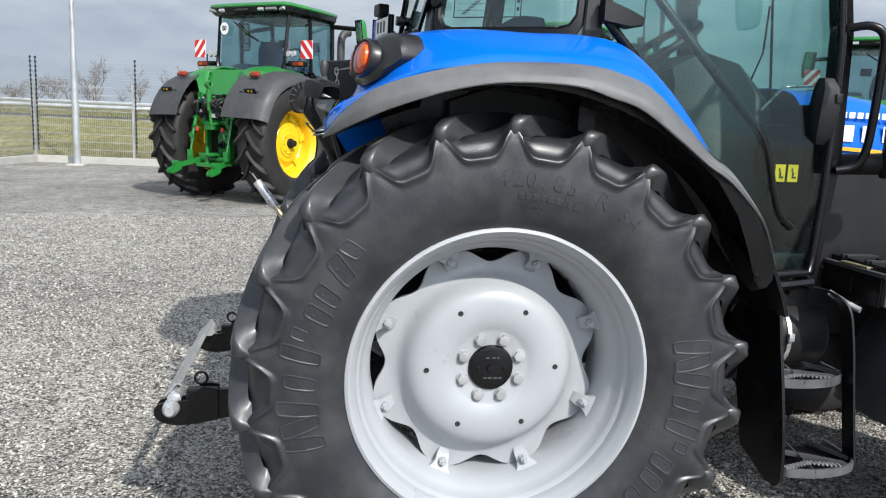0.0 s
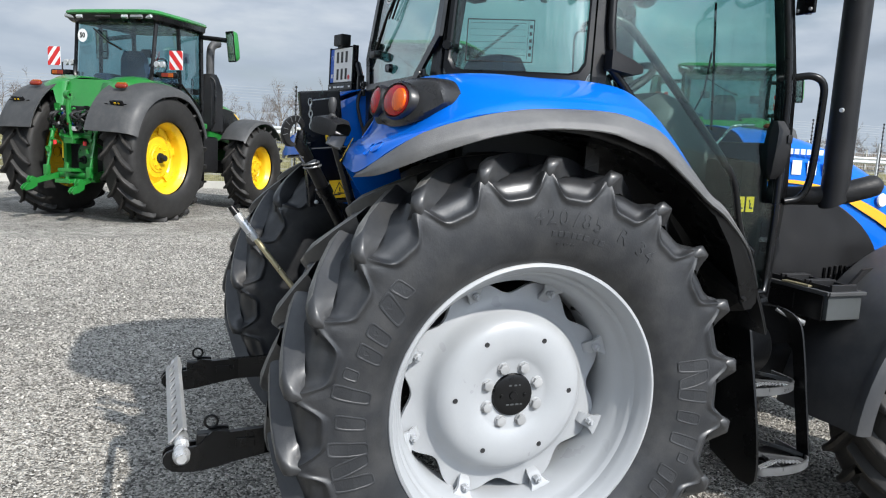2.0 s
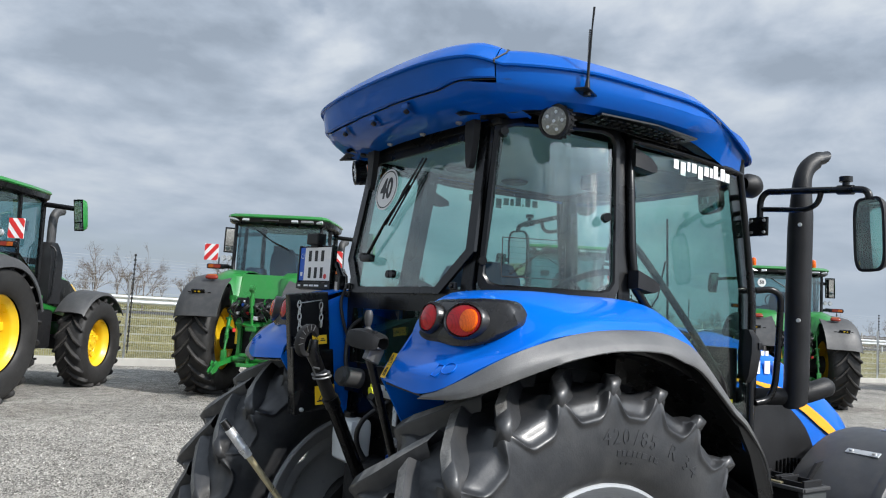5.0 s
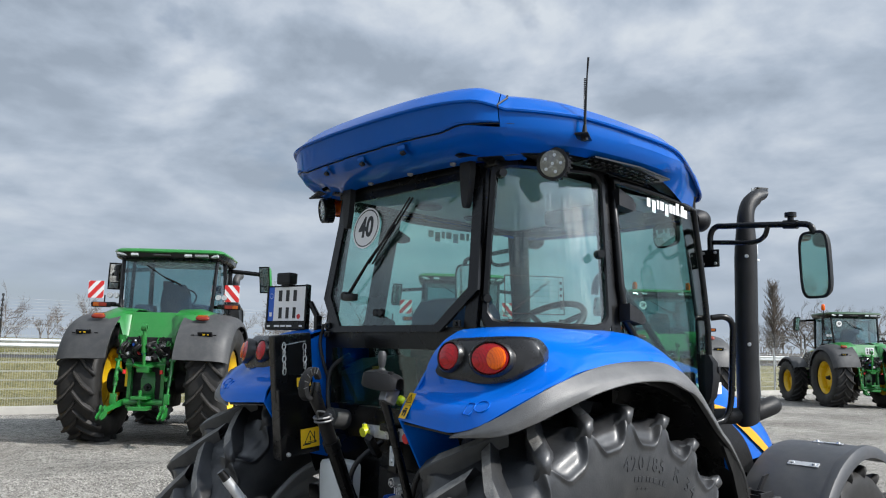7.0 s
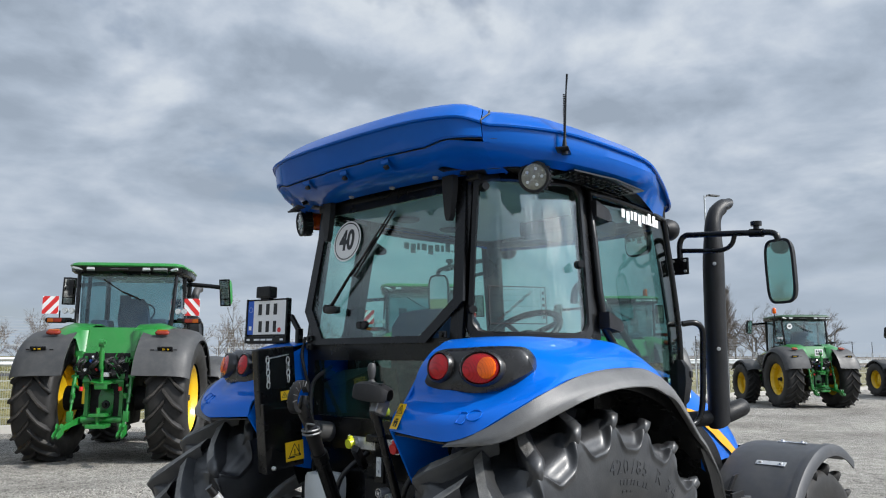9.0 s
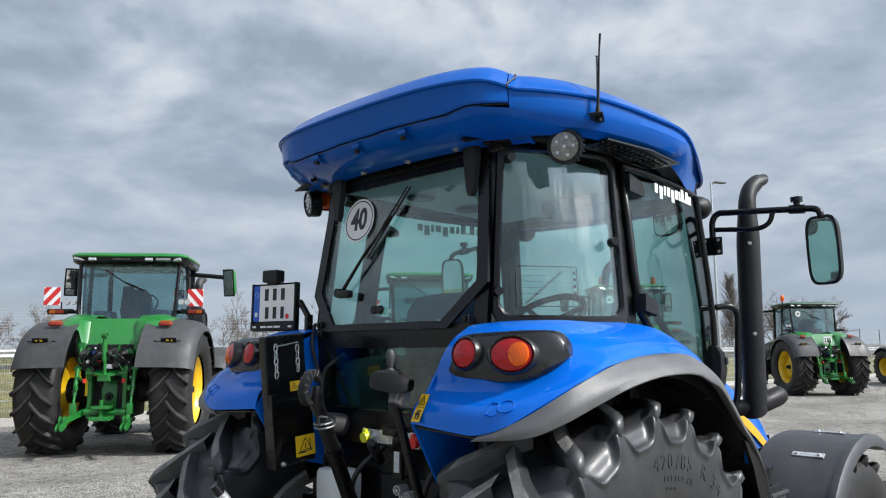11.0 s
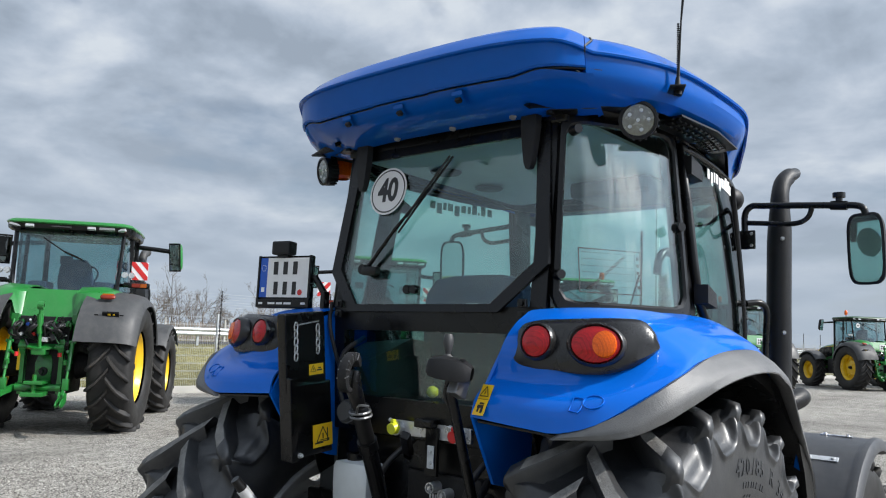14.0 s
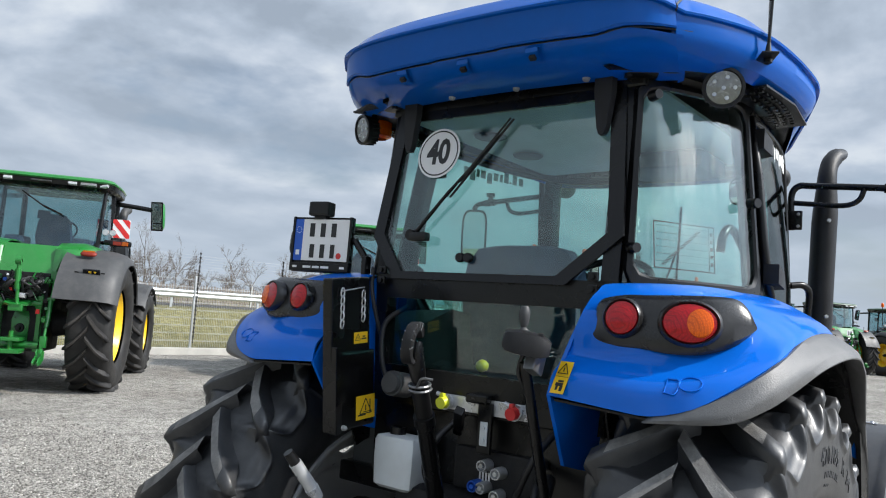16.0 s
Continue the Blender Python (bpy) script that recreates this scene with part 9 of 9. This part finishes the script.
gt = green_tractor("green_tractor", "large green tractor with yellow wheels and striped warning boards")
gt.matrix_basis = stand(-1.82, 10.68, 53.5) @ Matrix.Diagonal((1, 0.925, 1, 1))
for x, y, d, plain in ((3.37, 10.72, 50.0, False), (9.5, 9.55, 50.0, False), (15.4, 8.05, 48.0, True)):
    o = copy_thing(gt, pose(x, y, 0, 0, 0, d) @ Matrix.Diagonal((1, 1 / 0.925, 1, 1)))
    for c in list(o.children_recursive):
        if c.name.startswith(("warning_board", "board_stem", "stripe") if plain else ("speed_disc", "disc_number")):
            bpy.data.objects.remove(c)
    if plain:
        tagged(o, "large green tractor with orange beacons and yellow wheels")
        for y_ in (-0.70, 0.72):
            bm = bmesh.new()
            lathe(bm, [(0.0, 0.20), (0.05, 0.18), (0.065, 0.13), (0.065, 0.03), (0.05, 0.0)], 14, "z", centre=(0.45, y_, 3.19))
            part("beacon", bm, M_ORANGE, o, "orange rotating beacon", 50)
old = green_tractor("green_tractor", "green tractor with yellow wheels and an orange beacon", False, True, "40")
old.matrix_basis = stand(26.6, 7.3, 47.0, 1.0)
for x, y, d in ((36.5, 5.1, 47.0), (41.0, 3.0, 47.0), (45.5, 1.6, 47.0)):
    copy_thing(old, pose(x, y, 0, 0, 0, d))

# ---- ground, fence, road, trees ----
LOT = Matrix.Rotation(math.atan2(-0.14, 0.99), 4, "Z")       # u along the fence, v towards the road


def lot(u, v, z=0.0):
    p = LOT @ V3((u, v, z))
    return p


FENCE_V, FENCE_U = 17.05, -10.3
strips = [(-900, 0.0), (-60, 0.0), (-6, 0.0), (6, 0.0), (FENCE_V + 0.12, 0.0), (FENCE_V + 0.5, 0.02), (21.5, 0.20), (24.5, 0.62), (27.2, 0.95), (29.0, 1.02), (36.0, 1.02), (38.0, 0.9), (44.0, 0.7), (75.0, 0.9), (160.0, 1.6), (420.0, 3.0), (1800.0, 6.0)]
us = [-1500, -300, -80, -40, -20, FENCE_U, -4, 4, 14, 30, 60, 120, 400, 1500]
bm = bmesh.new()
vs = [[bm.verts.new(lot(u, v, z)) for u in us] for v, z in strips]
for i in range(len(strips) - 1):
    for j in range(len(us) - 1):
        f = bm.faces.new((vs[i][j], vs[i][j + 1], vs[i + 1][j + 1], vs[i + 1][j]))
        v = strips[i][0]
        inside = v < FENCE_V and us[j] >= FENCE_U - 0.1
        f.material_index = 0 if inside else (2 if 29.0 <= v < 36.0 else 1)
ground = part("ground", bm, [M_GRAVEL, M_TURF, M_ASPHALT], None, "crushed grey gravel yard and rough spring turf beyond")
tagged(ground, "crushed grey gravel yard with rough spring turf beyond", "ground", kind="structure")

# concrete kerb under the fence
bm = bmesh.new()
m = LOT.to_3x3()
box(bm, lot(45.0, FENCE_V, 0.06), (110.6, 0.14, 0.24), m, 0.012)
box(bm, lot(FENCE_U, FENCE_V - 10.07, 0.06), (0.14, 20.0, 0.24), m, 0.012)
tagged(part("kerb", bm, M_CONC), "pale concrete kerb under the mesh fence", "kerb", kind="structure")


def fence_run(name, a, b, n_posts, z0=0.10):
    """Welded mesh panels on slim posts, with electric-fence strands above."""
    f = thing(name, "galvanised welded mesh fence with black-spotted posts", "fence", "mesh fences", at=Matrix.Translation(a))
    d = V3(b) - V3(a)
    L = d.length
    d.normalize()
    for k in range(n_posts + 1):
        p = d * (L * k / n_posts)
        bm = bmesh.new()
        box(bm, p + V3((0, 0, z0 + 0.95)), (0.05, 0.05, 2.0), m, 0.006)
        part("post", bm, M_GALV, f, "galvanised fence post")
        bm = bmesh.new()
        tube(bm, [p + V3((0, 0, z0 + 0.2)) + d * 0.07, p + V3((0, 0, z0 + 2.55)) + d * 0.07], 0.013, 6)
        for i in range(20):
            z = z0 + 0.35 + 0.115 * i
            rod(bm, p + d * 0.07 + V3((0, 0, z)), p + d * 0.07 + V3((0, 0, z + 0.05)), 0.032, 0.024, 6)
        part("insulator_rod", bm, M_INK, f, "rod with black insulators")
    bm = bmesh.new()
    step, zs = 0.05, [z0 + 0.05 + 0.2 * i for i in range(10)]
    for z in zs:
        for dz in (0.0, 0.02):
            rod(bm, V3((0, 0, z + dz)), d * L + V3((0, 0, z + dz)), 0.004, n=3, caps=False)
    k = int(L / step)
    verts, faces = [], []
    for i in range(k):
        rod(bm, d * (step * i) + V3((0, 0, z0 + 0.02)), d * (step * i) + V3((0, 0, z0 + 1.98)), 0.0028, n=3, caps=False)
    tagged(part("mesh_infill", bm, M_GALV, f, "welded wire mesh"), kind="stuff")
    bm = bmesh.new()
    for i in range(8):
        z = z0 + 2.0 + 0.07 * i
        rod(bm, V3((0, 0, z)) + d * 0.05, d * L + V3((0, 0, z)), 0.0032, n=3, caps=False)
    tagged(part("strand_wire", bm, M_GALV, f, "thin steel strand wire"), kind="stuff")
    return f


span_u = [FENCE_U, -0.2, 10.0, 20.0, 35.0, 60.0, 99.0]
for a, b in zip(span_u, span_u[1:]):
    fence_run("mesh_fence", lot(a, FENCE_V), lot(b, FENCE_V), max(2, round((b - a) / 2.52)))
fence_run("mesh_fence", lot(FENCE_U, FENCE_V - 0.05), lot(FENCE_U, FENCE_V - 15.0), 6)

# light pole inside the fence
def light_pole(u, v, h, head=True):
    p = lot(u, v)
    t = thing("light_pole", "tall tapered pale steel light pole", "lamp post", "light poles", at=Matrix.Translation(p))
    bm = bmesh.new()
    rod(bm, (0, 0, 0.0), (0, 0, 2.6), 0.085, 0.075, 16)
    rod(bm, (0, 0, 2.6), (0, 0, h), 0.060, 0.035, 16)
    part("pole", bm, M_GALV, t, "", 50)
    bm = bmesh.new()
    box(bm, (0, 0, 0.02), (0.40, 0.40, 0.05), None, 0.01)
    part("base_plate", bm, M_CONC, t)
    bm = bmesh.new()
    tube(bm, [(0, 0, h - 0.1), (0.4, 0, h + 0.08)], 0.025, 8)
    box(bm, (0.85, 0, h + 0.13), (0.95, 0.20, 0.07), Matrix.Rotation(-0.12, 3, "Y"), 0.02)
    part("lamp_head", bm, M_GREYFENDER, t, "dark street lamp head")
    bm = bmesh.new()
    box(bm, (0.14, 0, h - 2.55), (0.16, 0.12, 0.42), None, 0.02)
    part("junction_box", bm, M_WHITEPL, t, "white box on the pole")
    bm = bmesh.new()
    tube(bm, [(0, 0, h - 2.95), (0.22, 0, h - 2.95)], 0.02, 6)
    box(bm, (0.28, 0, h - 2.97), (0.22, 0.09, 0.09), None, 0.02)
    part("pole_camera", bm, M_WHITEPL, t, "white camera on the pole")
    return t


light_pole(*tuple((LOT.inverted() @ V3((-6.52, 17.31, 0)))[:2]), 8.0)
light_pole(26.2, 15.4, 8.55)

# guard rail along the road
rail = thing("guard_rail", "galvanised steel guard rail along the road", "guard rail", at=Matrix.Translation(lot(0, 28.0, 0.93)))
bm = bmesh.new()
rows = []
for u in (-120, -60, -20, 0, 20, 60, 120, 200):
    c = LOT @ V3((u, 0, 0))
    n = LOT.to_3x3() @ V3((0, -1, 0))
    rows.append([c + n * d + V3((0, 0, z)) for z, d in ((0.46, 0.0), (0.50, 0.05), (0.56, 0.05), (0.60, 0.0), (0.64, 0.0), (0.68, 0.05), (0.74, 0.05), (0.78, 0.0))])
shell(bm, rows, 0.004)
part("rail", bm, M_GALV, rail, "corrugated steel rail", 60)
for k in range(40):
    bm = bmesh.new()
    c = LOT @ V3((-80 + 4 * k, 0.08, 0))
    box(bm, c + V3((0, 0, 0.35)), (0.10, 0.06, 0.86), m)
    part("post", bm, M_GALV, rail)
# far slatted snow fence on the other side of the road
far = thing("slat_fence", "pale slatted fence beyond the road", "fence", kind="stuff", at=Matrix.Translation(lot(0, 46.0, 0.8)))
bm = bmesh.new()
for k in range(575):
    c = LOT @ V3((18 + 0.2 * k, 0, 0))
    box(bm, c + V3((0, 0, 0.65 + 0.04 * math.sin(k * 1.7))), (0.11, 0.05, 1.3), m)
for z in (0.3, 0.7, 1.1):
    rod(bm, LOT @ V3((18, 0, z)), LOT @ V3((133, 0, z)), 0.03, n=4)
part("slats", bm, M_SLAT, far)
for k in range(29):
    bm = bmesh.new()
    c = LOT @ V3((18 + 4.1 * k, -0.08, 0))
    box(bm, c + V3((0, 0, 0.75)), (0.10, 0.08, 1.6), m)
    part("post", bm, M_CONC, far, "pale concrete post")


def bare_tree(rng, h, spread, depth=4, poplar=False):
    """Trunk and forking limbs down to twigs, as thin tapered prisms."""
    bm = bmesh.new()

    def grow(p, d, l, r, lev):
        q = p + d * l
        n = 5 if lev == 0 else 3
        rod(bm, p, q, r, r * 0.62, n, False)
        if lev >= depth:
            return
        kids = rng.randint(3, 4) if lev < depth - 1 else rng.randint(3, 5)
        for _ in range(kids):
            t = rng.uniform(0.35, 1.0)
            side = V3((rng.gauss(0, 1), rng.gauss(0, 1), rng.gauss(0.25, 0.5)))
            dd = (d * (2.4 if poplar else 1.0) + side.normalized() * spread).normalized()
            if poplar:
                dd = (dd + V3((0, 0, 0.8))).normalized()
            grow(p.lerp(q, t), dd, l * rng.uniform(0.5, 0.75), r * 0.55, lev + 1)

    grow(V3((0, 0, -0.1)), V3((rng.gauss(0, 0.05), rng.gauss(0, 0.05), 1)).normalized(), h * 0.42, h * 0.014, 0)
    return bm


rng = random.Random(7)
kinds = []
for i in range(6):
    me = bpy.data.meshes.new("bare_tree_mesh")
    b = bare_tree(rng, 1.0 * 5.0, 0.85, 5)
    b.to_mesh(me)
    b.free()
    me.materials.append(M_BARK)
    kinds.append(me)
for k in range(190):
    u = -78 + 1.25 * k + rng.uniform(-1.2, 1.2)
    v = rng.uniform(58, 110)
    if u > 60:
        v += 25
    t = new("bare_tree", rng.choice(kinds))
    sc = rng.uniform(0.65, 1.2) * (1.25 if v > 85 else 1.0)
    t.matrix_basis = Matrix.Translation(lot(u, v, 0.75)) @ Matrix.Rotation(rng.uniform(0, 6), 4, "Z") @ Matrix.Diagonal((sc, sc, sc * rng.uniform(0.85, 1.2), 1))
    tagged(t, "leafless brown roadside tree with fine twigs", "tree", "bare trees")
for u, v, sc in ((1.9, 42.2, 0.95), (-1.0, 42.3, 0.75), (0.6, 43.0, 0.8), (17.3, 39.1, 1.0), (15.7, 39.8, 1.05), (18.8, 40.5, 0.7), (10.0, 44, 0.5)):
    t = new("bare_tree", rng.choice(kinds))
    t.matrix_basis = Matrix.Translation(lot(u, v, 0.7)) @ Matrix.Rotation(rng.uniform(0, 6), 4, "Z") @ Matrix.Diagonal((sc * 0.7, sc * 0.7, sc, 1))
    tagged(t, "slender leafless sapling beside the road", "tree", "bare trees")
# a poplar and a wide bare tree farther along
b = bmesh.new()
rod(b, (0, 0, -0.1), (0.05, 0, 9.0), 0.15, 0.02, 7, False)
for k in range(220):
    f = k / 220
    z = 0.6 + 7.6 * f
    a = rng.uniform(0, math.tau)
    out = V3((math.cos(a), math.sin(a), 0))
    l = rng.uniform(1.2, 2.2) * (1.0 - 0.6 * f ** 2)
    p = V3((0, 0, z))
    q = p + out * (0.62 * l) + V3((0, 0, l * 0.9))
    rod(b, p, q, 0.035, 0.014, 3, False)
    for _ in range(7):
        r0 = p.lerp(q, rng.uniform(0.2, 1.0))
        d = V3((rng.gauss(0, 0.28), rng.gauss(0, 0.28), rng.uniform(0.4, 1.0)))
        rod(b, r0, r0 + d * rng.uniform(0.35, 0.75), 0.016, 0.008, 3, False)
pop = part("poplar_tree", b, M_BARK)
pop.matrix_basis = Matrix.Translation(lot(73.0, 43.5, 0.8))
tagged(pop, "tall narrow leafless poplar", "tree")
for u, v, sc in ((74.5, 41.5, 1.25), (77.0, 41, 1.35), (79.0, 40, 1.2), (83.0, 40.0, 1.3), (88.0, 39.5, 1.2), (71.0, 45, 1.0), (70.0, 42, 0.9), (75.5, 44, 1.3), (78.0, 43, 1.35), (81.0, 42, 1.4), (85.5, 42, 1.3), (91.0, 41, 1.2)):
    t = new("bare_tree", rng.choice(kinds))
    t.matrix_basis = Matrix.Translation(lot(u, v, 0.8)) @ Matrix.Diagonal((sc * 1.45, sc * 1.45, sc * 1.25, 1))
    tagged(t, "large leafless brown tree", "tree", "bare trees")
# budding bushes along the road: clumps of small leaves
verts, faces = [], []
for k in range(70):
    c = lot(-70 + 3.2 * k + rng.uniform(-1.5, 1.5), rng.uniform(41, 58), 0.75)
    w, h = rng.uniform(0.8, 2.2), rng.uniform(0.4, 1.1)
    for _ in range(220):
        a, rr = rng.uniform(0, math.tau), rng.random() ** 0.6
        p = V3((c[0] + w * rr * math.cos(a), c[1] + w * rr * math.sin(a), c[2] + h * rng.random() * (1.05 - 0.8 * rr * rr)))
        d1 = V3((rng.gauss(0, 1), rng.gauss(0, 1), rng.gauss(0, 1))).normalized() * rng.uniform(0.05, 0.12)
        d2 = V3((rng.gauss(0, 1), rng.gauss(0, 1), rng.gauss(0, 1))).normalized() * rng.uniform(0.04, 0.09)
        n0 = len(verts)
        verts += [tuple(p), tuple(p + d1), tuple(p + d1 + d2), tuple(p + d2)]
        faces.append((n0, n0 + 1, n0 + 2, n0 + 3))
me = bpy.data.meshes.new("roadside_bushes")
me.from_pydata(verts, [], faces)
me.materials.append(M_BUSH)
tagged(new("roadside_bushes", me), "budding yellow-green roadside bushes", "bush", kind="stuff")

# loose stones on the yard behind and beside the blue tractor
gen = np.random.default_rng(5)


def stones(name, x0, x1, y0, y1, count, r0, r1):
    c = np.stack([gen.uniform(x0, x1, count), gen.uniform(y0, y1, count), np.zeros(count)], 1)
    r = r0 + (r1 - r0) * gen.random(count) ** 2.2
    octa = np.array([(1, 0, 0), (0, 1, 0), (-1, 0, 0), (0, -1, 0), (0, 0, 1), (0, 0, -0.5)], float)
    jit = 1 + gen.uniform(-0.38, 0.38, (count, 6, 1))
    a = gen.uniform(0, math.tau, count)
    rot = np.zeros((count, 3, 3))
    rot[:, 0, 0], rot[:, 0, 1], rot[:, 1, 0], rot[:, 1, 1], rot[:, 2, 2] = np.cos(a), -np.sin(a), np.sin(a), np.cos(a), 1
    rot[:, 2, 0], rot[:, 2, 1] = gen.uniform(-0.5, 0.5, count), gen.uniform(-0.5, 0.5, count)
    sq = np.stack([gen.uniform(0.7, 1.3, count), gen.uniform(0.7, 1.2, count), gen.uniform(0.5, 0.9, count)], 1)
    pts = (octa[None] * jit * sq[:, None, :]) @ rot.transpose(0, 2, 1) * r[:, None, None] + c[:, None, :]
    pts[:, :, 2] += r[:, None] * 0.25
    tri = np.array([(0, 1, 4), (1, 2, 4), (2, 3, 4), (3, 0, 4), (1, 0, 5), (2, 1, 5), (3, 2, 5), (0, 3, 5)])
    faces = (tri[None] + 6 * np.arange(count)[:, None, None]).reshape(-1, 3)
    me = bpy.data.meshes.new(name)
    me.from_pydata(pts.reshape(-1, 3).tolist(), [], faces.tolist())
    me.materials.append(M_STONE)
    tagged(new(name, me), "loose crushed grey stones on the yard", "gravel", kind="stuff")


stones("gravel", -3.6, 2.6, -1.3, 3.0, 110000, 0.0038, 0.0105)
stones("gravel", -5.0, 2.5, 3.0, 8.0, 70000, 0.0045, 0.012)
